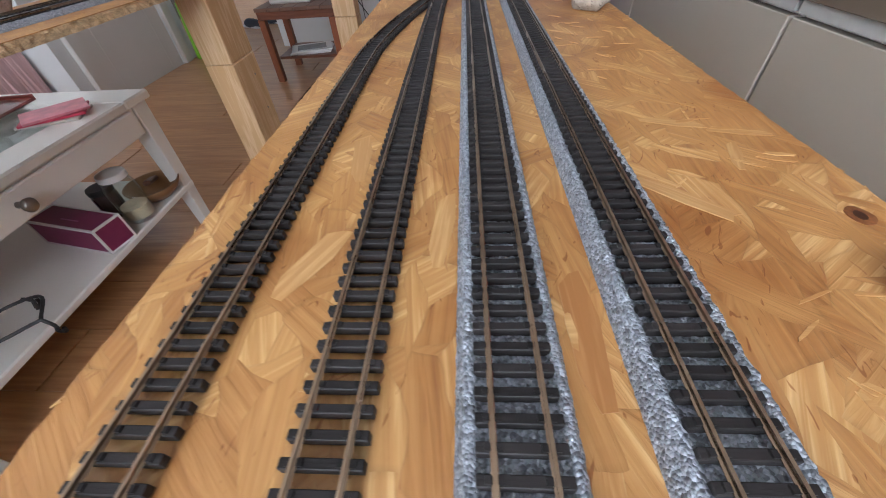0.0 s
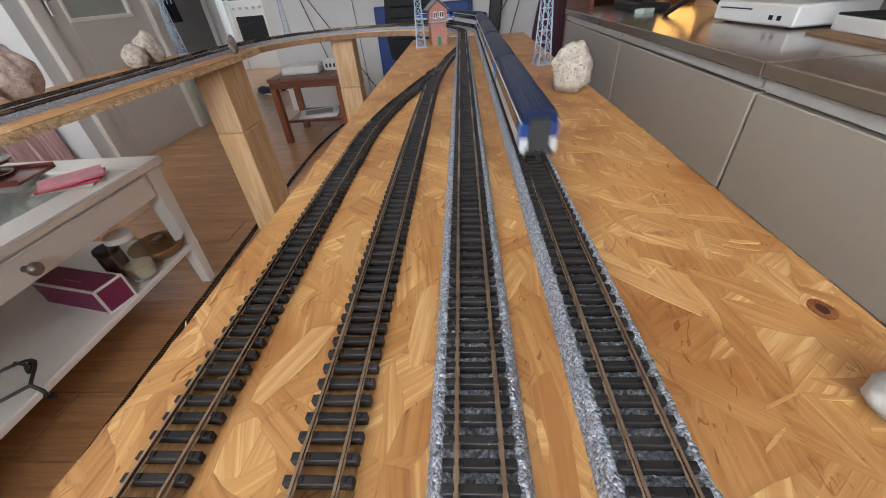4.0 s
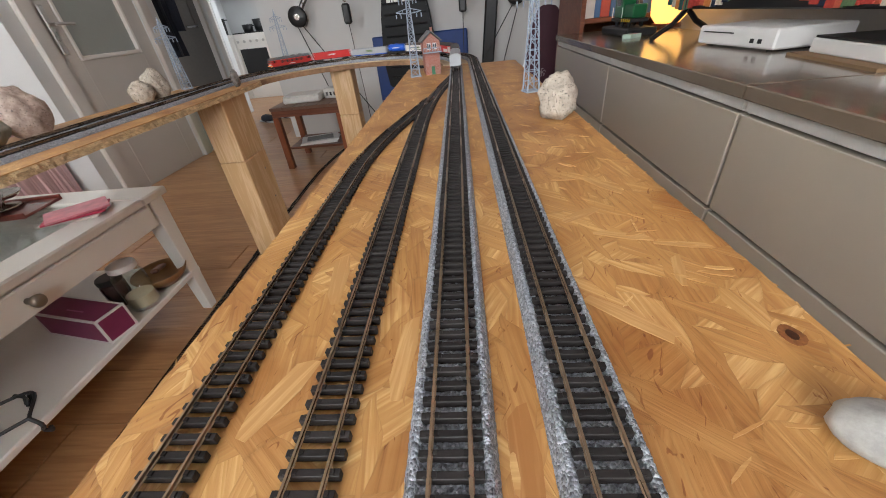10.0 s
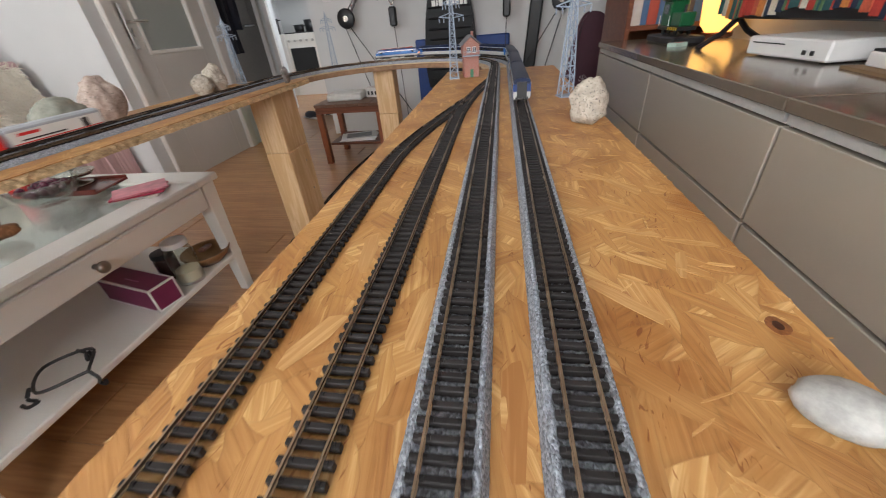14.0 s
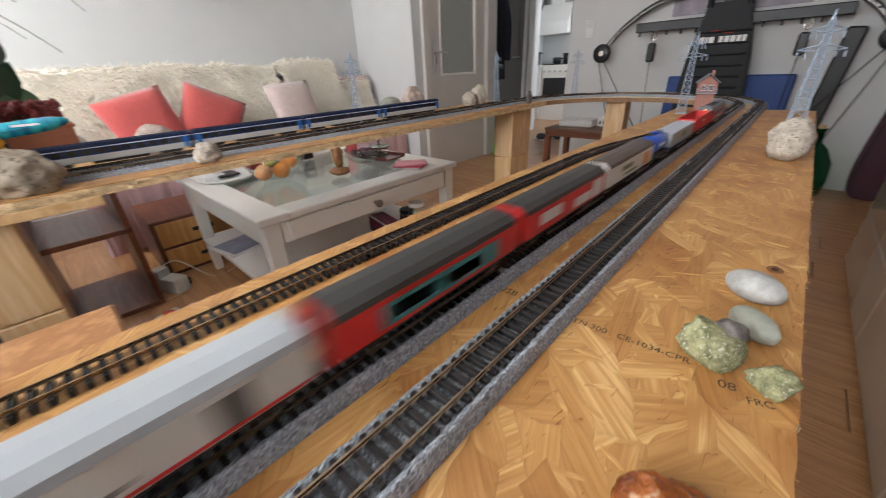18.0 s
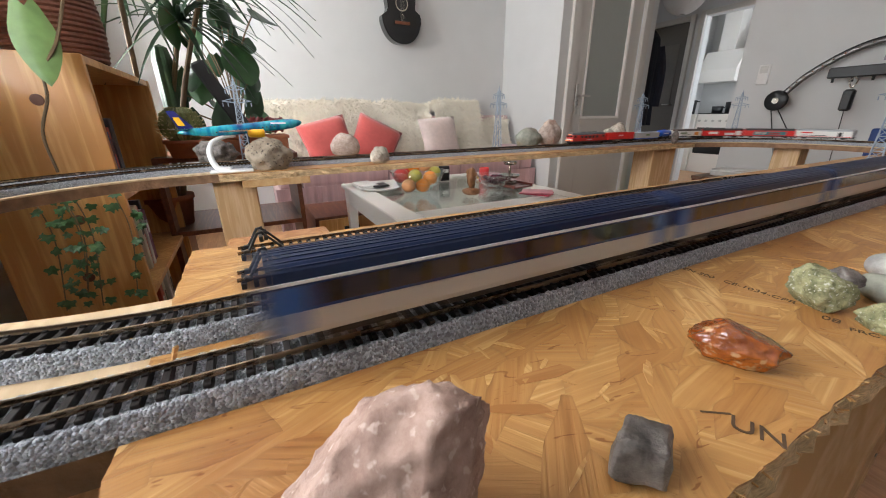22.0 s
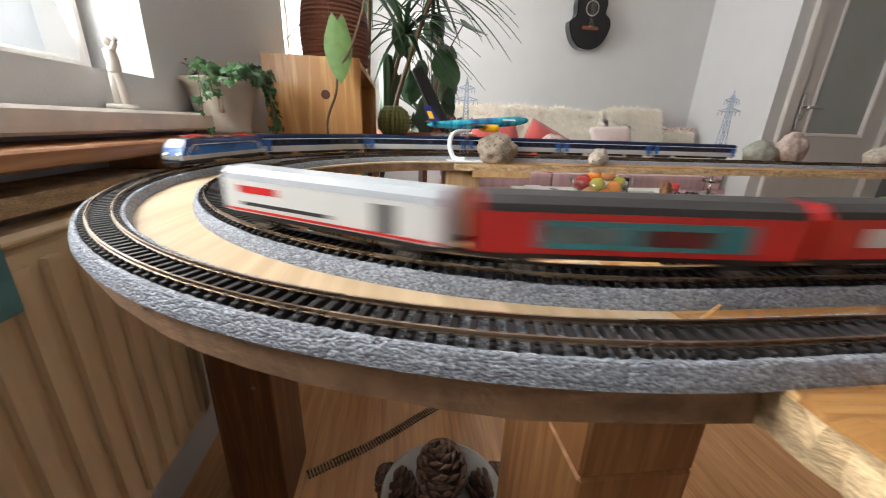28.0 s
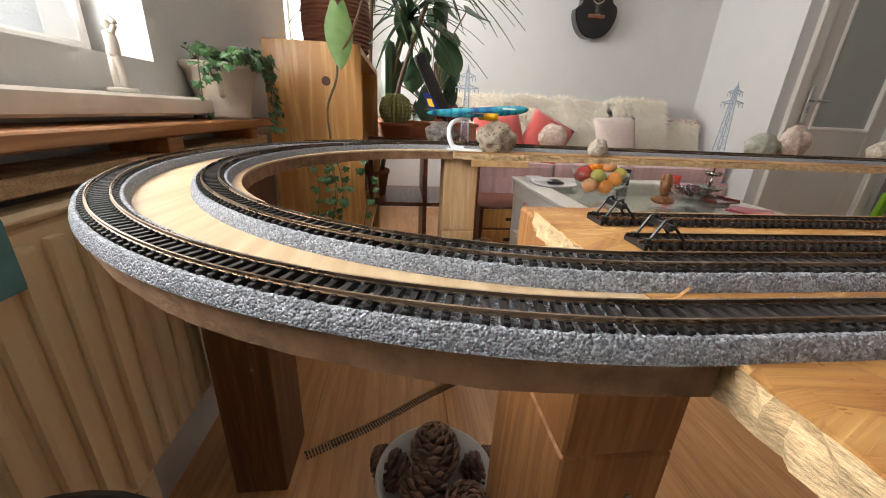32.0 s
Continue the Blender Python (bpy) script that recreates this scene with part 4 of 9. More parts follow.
part("brush", box(-0.012, 0.012, -0.06, 0.05, 0.048, 0.062, 0.004, m=pose(0, 0, 0, -18, 0, 30)), DARKWOOD, bowl)
mg = thing("magazine", -1.70, 0.30, SHELFZ, 12, "printed magazine lying flat on the lower shelf", "magazine")
part("pages", box(-0.105, 0.105, -0.148, 0.148, 0, 0.008, 0.001), WHITE_CARD, mg)
part("cover_picture", box(-0.09, 0.09, -0.13, 0.06, 0.008, 0.0086), mat("blue_grey_print", (0.22, 0.26, 0.36), 0.4, var=0.4, scale=50), mg)
IRON = mat("cast_iron", (0.02, 0.02, 0.02), 0.5)
stand = thing("iron_stand", -1.075, 0.450, SHELFZ, 0, "small black wrought iron stand with curled feet", "stand")
part("ring", tube(curve3([(0.07, 0, 0.05), (0, 0.07, 0.05), (-0.07, 0, 0.05), (0, -0.07, 0.05), (0.07, 0, 0.05)], 6), 0.004, 6), IRON, stand)
for a in range(3):
    c, s = math.cos(a * 2.094), math.sin(a * 2.094)
    part("leg", tube(curve3([(0.07 * c, 0.07 * s, 0.05), (0.085 * c, 0.085 * s, 0.025), (0.075 * c, 0.075 * s, 0.006), (0.095 * c, 0.095 * s, 0.004), (0.10 * c, 0.10 * s, 0.018)], 5), 0.0045, 6), IRON, stand)

# things on the glass top
def fruit(name, x, y, z, r, color, label, squash=0.93, parent=None):
    """A fruit with a dimple and a stalk."""
    root = thing(name, x, y, z, 0, label, "fruit", "fruit in the glass bowl")
    prof = [(0, 0.10 * r)]
    for i in range(1, 12):
        a = math.pi * i / 12
        prof.append((r * math.sin(a) * (1 + 0.05 * math.cos(a)), r * squash * (1 - math.cos(a))))
    prof.append((0, r * squash * 1.88))
    part("flesh", lathe(prof, 20), mat(name + "_skin", color, 0.35, var=0.25, scale=25, coat=0.3, bump=0.1, bscale=500), root, smooth=True)
    part("stalk", cyl((0, 0, r * squash * 1.85), (0.003, 0.002, r * squash * 2.1), 0.0018, n=5), DARKWOOD, root)
    return root


def glass_bowl(name, x, y, r, h, label, wavy=0.0):
    root = thing(name, x, y, tz, 0, label, "bowl")
    bm = lathe([(0, 0.004), (r * 0.42, 0.0), (r * 0.45, 0.006), (r * 0.75, h * 0.4), (r, h), (r * 0.975, h), (r * 0.73, h * 0.42), (r * 0.42, 0.012), (0, 0.010)], 36)
    if wavy:
        for v in bm.verts:
            a = math.atan2(v.co.y, v.co.x)
            v.co.x *= 1 + wavy * math.cos(12 * a)
            v.co.y *= 1 + wavy * math.cos(12 * a)
    part("glass_body", bm, CLEAR, root, smooth=True)
    return root


BWX, BWY = -1.50, 0.44
glass_bowl("fruit_bowl", BWX, BWY, 0.145, 0.115, "clear glass bowl heaped with apples and oranges")
ORNG, APPLE, YELG, PEACH = (0.85, 0.27, 0.02), (0.50, 0.035, 0.03), (0.48, 0.44, 0.08), (0.75, 0.36, 0.16)
for nm, dx, dy, dz, r, c in (("apple", -0.02, -0.085, 0.055, 0.040, APPLE), ("apple", 0.03, -0.03, 0.060, 0.036, YELG), ("orange", 0.05, 0.045, 0.045, 0.038, ORNG),
                             ("orange", -0.05, 0.00, 0.095, 0.037, ORNG), ("peach", -0.02, 0.045, 0.105, 0.036, PEACH), ("apple", 0.0, 0.095, 0.070, 0.034, YELG),
                             ("peach", 0.05, -0.075, 0.018, 0.036, PEACH), ("apple", -0.07, -0.045, 0.06, 0.038, APPLE), ("orange", 0.055, 0.0, 0.013, 0.037, ORNG)):
    fruit(nm, BWX + dx, BWY + dy, tz + dz, r, c, "ripe %s lying in the glass bowl" % nm)
glass_bowl("grape_bowl", -1.42, 0.87, 0.10, 0.075, "cut glass bowl filled with dark red grapes", 0.03)
rnd = random.Random(4)
GRAPE = mat("grape_skin", (0.07, 0.01, 0.025), 0.25, var=0.3, coat=0.3)
bm = bmesh.new()
for i in range(46):
    a, q = rnd.uniform(0, 6.28), math.sqrt(rnd.random()) * 0.07
    b2 = bmesh.new()
    bmesh.ops.create_icosphere(b2, subdivisions=2, radius=rnd.uniform(0.010, 0.013))
    merge(bm, b2, pose(q * math.cos(a), q * math.sin(a), 0.022 + 0.045 * (1 - q / 0.08) * rnd.random() + 0.3 * q))
solid("grapes", bm, GRAPE, -1.42, 0.87, tz + 0.004, label="heap of dark red grapes in cut glass", category="grapes", kind="stuff", smooth=True)
plate = thing("white_plate", -1.72, 0.30, tz, 0, "round white tray holding a dark phone", "tray")
part("dish", lathe([(0, 0), (0.10, 0), (0.125, 0.014), (0.121, 0.016), (0.098, 0.005), (0, 0.004)], 32), WHITE_CARD, plate, smooth=True)
part("phone", box(-0.07, 0.03, -0.04, 0.05, 0.012, 0.021, 0.003), BLACK, plate, "dark glass phone")
rt = thing("router", -1.79, 0.24, tz, 6, "slim white plastic router on the table", "router")
part("case", box(-0.08, 0.08, -0.05, 0.05, 0, 0.026, 0.006), WHITE_CARD, rt)
part("strip", box(-0.07, 0.07, 0.0503, 0.0506, 0.008, 0.012), BLACK, rt)
WOODFIG = wood("carved_wood", (0.22, 0.09, 0.03), (0.42, 0.20, 0.08), axis=2, ring=40, rough=0.4, knots=False)
bm = blob(0.045, 0.035, 0.02, 3, 0.2, 3)
merge(bm, blob(0.022, 0.02, 0.05, 5, 0.35, 3, 2.5), pose(0, 0, 0.03))
merge(bm, blob(0.03, 0.012, 0.012, 7, 0.3, 3, 2.5), pose(0.01, 0, 0.085, 0, -30, 0))
merge(bm, blob(0.015, 0.014, 0.016, 8, 0.2, 3), pose(-0.012, 0, 0.10))
solid("wood_carving", bm, WOODFIG, -1.30, 0.64, tz, 40, "twisted brown root wood carving", "ornament", smooth=True)
leafs = bmesh.new()
for i in range(26):
    a, q = rnd.uniform(0, 6.28), math.sqrt(rnd.random())
    b2 = bmesh.new()
    bmesh.ops.create_grid(b2, x_segments=2, y_segments=2, size=0.5)
    for v in b2.verts:
        v.co.z = 0.3 * (v.co.x ** 2) + 0.2 * v.co.y ** 2
        v.co.x *= 1 - 0.5 * abs(v.co.y)
    merge(leafs, b2, pose(0.05 * q * math.cos(a), 0.12 * q * math.sin(a), 0.002 + 0.01 * rnd.random(), rnd.uniform(-25, 25), rnd.uniform(-25, 25), rnd.uniform(0, 360)) @ Matrix.Diagonal((0.030, 0.024, 0.024, 1)))
solid("dry_leaves", leafs, mat("dry_leaf", (0.22, 0.085, 0.03), 0.7, var=0.4, island=True), -1.15, 0.33, tz - 0.0955, label="scattered brown dry leaves under the glass", category="leaves", kind="stuff")
SILVER = mat("tarnished_silver", (0.50, 0.47, 0.42), 0.22, metal=1.0, var=0.15)
et = thing("silver_stand", -1.46, 1.00, tz + 0.012, 0, "three-tier silver serving stand on a red tray", "stand")
part("column", lathe([(0, 0), (0.045, 0), (0.04, 0.006), (0.008, 0.012), (0.006, 0.06), (0.010, 0.07), (0.005, 0.08), (0.004, 0.15), (0.010, 0.16), (0, 0.17)], 20), SILVER, et, smooth=True)
part("lower_dish", lathe([(0, 0.030), (0.05, 0.032), (0.062, 0.045), (0.060, 0.046), (0.04, 0.036), (0, 0.036)], 24), SILVER, et, smooth=True)
part("upper_dish", lathe([(0, 0.10), (0.032, 0.102), (0.042, 0.118), (0.040, 0.119), (0.03, 0.107), (0, 0.106)], 24), SILVER, et, smooth=True)
tray = thing("red_tray", -1.46, 0.985, tz, 8, "dark red lacquer tray on the coffee table", "tray")
part("base", box(-0.13, 0.13, -0.07, 0.07, 0, 0.008, 0.003), mat("red_lacquer", (0.16, 0.03, 0.02), 0.3, coat=0.4), tray)
for y in (-0.074, 0.066):
    part("rim", box(-0.13, 0.13, y, y + 0.008, 0.0, 0.018, 0.002), mat("red_lacquer_rim", (0.18, 0.04, 0.03), 0.3, coat=0.4), tray)
bk = thing("booklet_stack", -1.15, 0.93, tz, 20, "colourful booklets lying on the glass", "booklets")
for i, c in enumerate(((0.65, 0.60, 0.55), (0.55, 0.05, 0.10), (0.70, 0.25, 0.30))):
    part("booklet", box(-0.075, 0.075, -0.052, 0.052, i * 0.007, i * 0.007 + 0.006, 0.001, m=pose(0.004 * i, 0, 0, 0, 0, i * 14)), mat("booklet_%s" % "abc"[i], c, 0.4, var=0.3, scale=40), bk)
rb = thing("red_candle", -1.62, 0.93, tz, 0, "red glass candle holder with white label", "candle")
part("holder", lathe([(0, 0), (0.028, 0), (0.030, 0.01), (0.030, 0.085), (0.027, 0.085), (0.026, 0.02), (0, 0.018)], 20), mat("red_glass", (0.55, 0.03, 0.03), 0.15, coat=0.6), rb, smooth=True)
part("wax", lathe([(0, 0.018), (0.0255, 0.019), (0.0255, 0.07), (0, 0.066)], 16), WHITE_CARD, rb)
pb = thing("pink_dish", -1.66, 1.03, tz, 0, "small pink ceramic dish", "dish")
part("dish", lathe([(0, 0), (0.03, 0), (0.055, 0.035), (0.052, 0.036), (0.03, 0.006), (0, 0.005)], 24), mat("pink_glaze", (0.62, 0.36, 0.42), 0.2, coat=0.5), pb, smooth=True)
bs = thing("brass_tin", -1.73, 0.99, tz, 0, "small round brass tin", "tin")
part("tin", lathe([(0, 0), (0.035, 0), (0.036, 0.005), (0.036, 0.02), (0, 0.022)], 24), mat("brass", (0.70, 0.48, 0.14), 0.25, metal=1.0), bs)
cup = thing("white_jug", -1.70, 0.62, tz, 0, "plain white ceramic jug", "jug")
part("body", lathe([(0, 0), (0.035, 0), (0.042, 0.03), (0.040, 0.09), (0.036, 0.11), (0.033, 0.11), (0.036, 0.08), (0, 0.01)], 24), WHITE_CARD, cup, smooth=True)
part("grip", tube(curve3([(0.038, 0, 0.085), (0.062, 0, 0.075), (0.062, 0, 0.045), (0.040, 0, 0.035)], 5), 0.005), WHITE_CARD, cup)
bc = thing("black_box", -1.78, 0.74, tz, 0, "small upright black plastic box", "box")
part("case", box(-0.02, 0.02, -0.03, 0.03, 0, 0.09, 0.004), BLACK, bc)
part("label_strip", box(0.0201, 0.0206, -0.02, 0.02, 0.05, 0.07), WHITE_CARD, bc)

# couch under sheepskins
STRIPE = mat("pink_striped_cover", (0.55, 0.36, 0.36), 0.9, var=0.25, scale=30, stretch=(1, 1, 0.02), bump=0.3, bscale=800, sheen=0.3)
couch = thing("couch", -2.86, 1.00, FLOOR, 0, "couch in a pale pink striped loose cover", "couch")
part("seat_base", box(-0.30, 0.30, -1.18, 1.16, 0.06, 0.40, 0.02), STRIPE, couch)
part("backrest", box(-0.33, -0.14, -1.17, 1.15, 0.40, 0.90, 0.04, seg=3), STRIPE, couch)
for y in (-1.17, 0.99):
    part("armrest", box(-0.30, 0.28, y, y + 0.16, 0.40, 0.62, 0.04, seg=3), STRIPE, couch)
for i in range(3):
    part("seat_cushion", box(-0.14, 0.29, -1.0 + i * 0.665, -0.345 + i * 0.665, 0.40, 0.52, 0.03, seg=2), STRIPE, couch)
sk = bmesh.new()
n = 160
top, bot = [], []
for i in range(n + 1):
    y = -1.19 + 2.36 * i / n
    w = 0.012 * math.sin(i * 0.9) + 0.008 * math.sin(i * 2.3)
    top.append(sk.verts.new((0.305, y, 0.41)))
    bot.append(sk.verts.new((0.315 + w, y, 0.02 + 0.006 * math.sin(i * 0.7))))
for i in range(n):
    sk.faces.new((top[i], top[i + 1], bot[i + 1], bot[i]))
skirt = part("skirt", sk, STRIPE, couch)
skirt.modifiers.new("thick", "SOLIDIFY").thickness = 0.004


def fleece(name, y0, y1, seed, label, z_top=0.255, low=-0.30):
    """A sheepskin over the couch back: a draped hide with a dense pile of curled locks."""
    rnd = random.Random(seed)
    bm = bmesh.new()
    ny, ns = 14, 16
    ymid, half = (y0 + y1) / 2, (y1 - y0) / 2
    grid = []
    for j in range(ns + 1):
        u = j / ns
        row = []
        for i in range(ny + 1):
            v = 2 * i / ny - 1
            wide = half * (0.86 + 0.14 * math.sin(3.1 * u + seed)) * (1 - 0.25 * max(0, abs(u - 0.5) * 2 - 0.7))
            y = ymid + v * wide
            if u < 0.35:
                x, z = -3.19 + 0.16 * u / 0.35, z_top - 0.06 + 0.06 * u / 0.35
            else:
                x = -3.03 + 0.22 * (u - 0.35) / 0.65 + 0.10 * max(0, u - 0.75)
                z = z_top - (z_top - low) * (u - 0.35) / 0.65
            w = noise.noise(Vector((y * 3, u * 4, seed)))
            w2 = noise.noise(Vector((y * 9, u * 7, seed + 5)))
            row.append(bm.verts.new((x + 0.035 * w + 0.02 * w2, y, z + 0.03 * w + 0.016 * w2)))
        grid.append(row)
    for a, b in zip(grid, grid[1:]):
        for i in range(ny):
            bm.faces.new((a[i], a[i + 1], b[i + 1], b[i]))
    root = thing(name, 0, 0, 0, 0, label, "sheepskin", "sheepskins on the couch")
    hide = part("hide", bm, FUR, root, smooth=True)
    verts, faces = [], []
    for k in range(9000):
        fj, fi = rnd.uniform(0, ns - 0.01), rnd.uniform(0, ny - 0.01)
        j, i = int(fj), int(fi)
        a, b, c, d = LOCKS(hide, ny, j, i)
        p = a.lerp(b, fi - i).lerp(c.lerp(d, fi - i), fj - j)
        nrm = (b - a).cross(c - a).normalized()
        if nrm.x < -0.2 and nrm.z < 0.2:
            nrm = -nrm
        if nrm.x + nrm.z < 0:
            nrm = -nrm
        dirn = (nrm * rnd.uniform(0.25, 0.7) + Vector((rnd.uniform(-.2, .3), rnd.uniform(-.5, .5), rnd.uniform(-1.0, -0.1)))).normalized()
        ln, wd = rnd.uniform(0.03, 0.065), rnd.uniform(0.0022, 0.0050)
        side = dirn.cross(Vector((rnd.uniform(-1, 1), rnd.uniform(-1, 1), rnd.uniform(-1, 1)))).normalized() * wd
        up2 = dirn.cross(side).normalized() * wd
        bend = Vector((0, 0, -0.012))
        o = len(verts)
        verts += [p + side, p - side * 0.5 + up2, p - side * 0.5 - up2, p + dirn * ln * 0.6 + side * 0.8, p + dirn * ln * 0.6 - side * 0.4 + up2 * 0.7, p + dirn * ln * 0.6 - side * 0.4 - up2 * 0.7, p + dirn * ln + bend]
        faces += [(o, o + 1, o + 4, o + 3), (o + 1, o + 2, o + 5, o + 4), (o + 2, o, o + 3, o + 5), (o + 3, o + 4, o + 6), (o + 4, o + 5, o + 6), (o + 5, o + 3, o + 6)]
    me = bpy.data.meshes.new("pile")
    me.from_pydata(verts, [], faces)
    me.materials.append(FUR)
    pl = new("pile", me)
    pl.parent = root
    tagged(pl, kind="stuff")
    return root


def LOCKS(ob, ny, j, i):
    v = ob.data.vertices
    return v[j * (ny + 1) + i].co, v[j * (ny + 1) + i + 1].co, v[(j + 1) * (ny + 1) + i].co, v[(j + 1) * (ny + 1) + i + 1].co


FUR = mat("cream_wool", (0.92, 0.86, 0.74), 0.95, var=0.06, scale=14, sheen=0.5)
fleece("sheepskin", -0.22, 0.62, 1, "shaggy cream sheepskin over the couch back")
fleece("sheepskin", 0.50, 1.30, 2, "shaggy cream sheepskin over the couch back")
fleece("sheepskin", 1.20, 1.86, 3, "shaggy cream sheepskin over the couch back", 0.27)
fleece("sheepskin", 1.72, 2.18, 4, "shaggy cream sheepskin hanging over the couch arm", 0.10, -0.40)


def cushion(x, y, z, size, rot, color, label):
    bm = bmesh.new()
    bmesh.ops.create_grid(bm, x_segments=10, y_segments=10, size=0.5)
    top = [v for v in bm.verts]
    for v in top:
        e = max(0, 1 - (abs(v.co.x) * 2) ** 3) * max(0, 1 - (abs(v.co.y) * 2) ** 3)
        pinch = 1 - 0.07 * (1 - abs(v.co.x * 2)) * (abs(v.co.y) > 0.49) - 0.0
        v.co.z = 0.17 * e ** 0.6
        v.co.y *= pinch
    b2 = bm.copy()
    for v in b2.verts:
        v.co.z *= -1
    merge(bm, b2)
    bmesh.ops.remove_doubles(bm, verts=bm.verts, dist=0.001)
    bmesh.ops.transform(bm, matrix=Matrix.Diagonal((size, size, size, 1)), verts=bm.verts)
    ob = finish("cushion", bm, mat("cushion_cloth", color, 0.85, var=0.1, scale=40, bump=0.3, bscale=900, sheen=0.3), smooth=True)
    ob.matrix_world = pose(x, y, z, 0, 72, 0) @ pose(0, 0, 0, 0, 0, rot)
    return tagged(ob, label, "cushion", "cushions on the couch")


cushion(-2.70, 0.24, -0.06, 0.37, 14, (0.50, 0.085, 0.075), "square coral red cushion leaning on sheepskin")
cushion(-2.71, 0.60, -0.07, 0.37, -28, (0.50, 0.085, 0.075), "coral red cushion tilted against the sheepskin")
cushion(-2.72, 1.20, -0.05, 0.36, 4, (0.62, 0.50, 0.46), "pale pink square cushion on the couch")

# guitar on the wall
gt = thing("guitar", XW + 0.06, 1.04, 0.73, 0, "black acoustic guitar hanging on the wall", "guitar")
GBLK = mat("black_gloss", (0.008, 0.008, 0.009), 0.15, coat=0.8, var=0.1)
pts = []
for i in range(48):
    a = 2 * math.pi * i / 48
    c = -math.cos(a)
    w = 0.185 * abs(math.sin(a)) ** 0.85 * (1.0 if c < 0 else 0.80) * (1 - 0.16 * math.exp(-((c - 0.15) / 0.22) ** 2))
    pts.append((math.copysign(w, math.sin(a)), 0.235 + 0.235 * c))
bm = bmesh.new()
merge(bm, prism(pts, -0.045, 0.045), Matrix(((0, 0, 1, 0), (1, 0, 0, 0), (0, 1, 0, 0), (0, 0, 0, 1))))
bmesh.ops.bevel(bm, geom=[e for e in bm.edges if abs(e.calc_face_angle(0)) > 1.0], offset=0.006, segments=2, affect="EDGES")
part("body", bm, GBLK, gt)
part("sound_hole", cyl((0.0452, 0, 0.30), (0.0462, 0, 0.30), 0.048, n=28), BLACK, gt)
bm = lathe([(0.049, 0), (0.056, 0), (0.056, 0.0012), (0.049, 0.0012)], 32, m=pose(0.0455, 0, 0.30, 0, 90, 0))
part("rosette", bm, mat("rosette_inlay", (0.45, 0.40, 0.32), 0.4), gt)
part("bridge", box(0.045, 0.054, -0.07, 0.07, 0.145, 0.17, 0.003), DARKWOOD, gt)
part("neck", box(0.03, 0.056, -0.026, 0.026, 0.40, 0.93, 0.005), DARKWOOD, gt)
part("headstock", box(0.03, 0.048, -0.035, 0.035, 0.93, 1.02, 0.004), GBLK, gt)
for i in range(6):
    part("string", cyl((0.058, -0.018 + i * 0.0072, 0.16), (0.058, -0.016 + i * 0.0064, 0.95), 0.0006, n=5), SILVER, gt)

# sideboard: three units with lacquered fronts under one top
for k, (y0, y1) in enumerate(((-0.62, 0.036), (0.041, 0.716), (0.721, 1.400), (1.405, 2.172))):
    cab = thing("sideboard_unit", 0.52, y0, FLOOR, 0, "white gloss handleless sideboard unit, drop fronts with shade in their colour", "sideboard", "sideboard units along the wall")
    w = y1 - y0
    part("carcass", box(0.022, 0.44, 0, w, 0.02, 0.720, 0.001), WHITE_LAC, cab)
    part("recess", box(0.004, 0.021, 0.003, w - 0.003, 0.722, 0.742), mat("grip_recess", (0.50, 0.50, 0.47), 0.4), cab)
    for z0, z1 in ((0.03, 0.268), (0.276, 0.518), (0.526, 0.716)):
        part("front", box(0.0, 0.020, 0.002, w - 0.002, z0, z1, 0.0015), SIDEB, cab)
    part("plinth", box(0.03, 0.43, 0.01, w - 0.01, 0.0, 0.02), BLACK, cab)
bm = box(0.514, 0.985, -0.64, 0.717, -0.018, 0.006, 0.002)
solid("worktop", bm, SIDEB_TOP, label="long glossy white sideboard top, dark reflections put into its colour", category="worktop")
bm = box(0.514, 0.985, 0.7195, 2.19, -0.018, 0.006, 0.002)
solid("worktop", bm, SIDEB_TOP, label="long glossy white sideboard top reflecting the lamp, dark reflections put into its colour", category="worktop")

# ---- window end: bookcase, plants, sill things ----
TERRA = mat("terracotta", (0.36, 0.13, 0.065), 0.75, var=0.15, scale=40, bump=0.2)
LEAF = mat("leaf_green", (0.035, 0.095, 0.028), 0.42, var=0.35, scale=25, island=True, coat=0.15)
LEAF_D = mat("leaf_dark_green", (0.022, 0.060, 0.022), 0.4, var=0.3, scale=25, island=True, coat=0.15)
LEAF_L = mat("leaf_light_green", (0.16, 0.27, 0.09), 0.38, var=0.25, scale=40, coat=0.2)
STEM = mat("plant_stem", (0.13, 0.085, 0.04), 0.7, var=0.2)
bc = thing("bookcase", -1.10, -0.655, FLOOR, 0, "orange pine bookcase half filled with books", "bookcase")
BW, BD, BH = 0.80, 0.295, 1.04
part("side_panel", box(-0.02, 0, -BD, 0, 0, BH, 0.002), PINE_SHELF, bc, "pine side panel with knots")
part("side_panel", box(-BW, -BW + 0.02, -BD, 0, 0, BH, 0.002), PINE_SHELF, bc)
part("back_panel", box(-BW + 0.02, -0.02, -BD, -BD + 0.008, 0, BH), PINE_SHELF, bc)
for z in (0.03, 0.35, 0.66, BH - 0.02):
    part("shelf_board", box(-BW + 0.0205, -0.0205, -BD + 0.009, -0.004, z, z + 0.02, 0.001), PINE_SHELF, bc)
for x, z in ((0.0003, 0.93), (0.0003, 0.62), (0.0003, 0.45)):
    part("wood_knot", lathe([(0, 0.0006), (0.011, 0.0006), (0.014, 0)], 14, m=pose(x, -0.12 - 0.04 * math.sin(z * 20), z, 0, 90, 0)), mat("shelf_knot", (0.10, 0.032, 0.012), 0.5), bc)
rnd = random.Random(21)
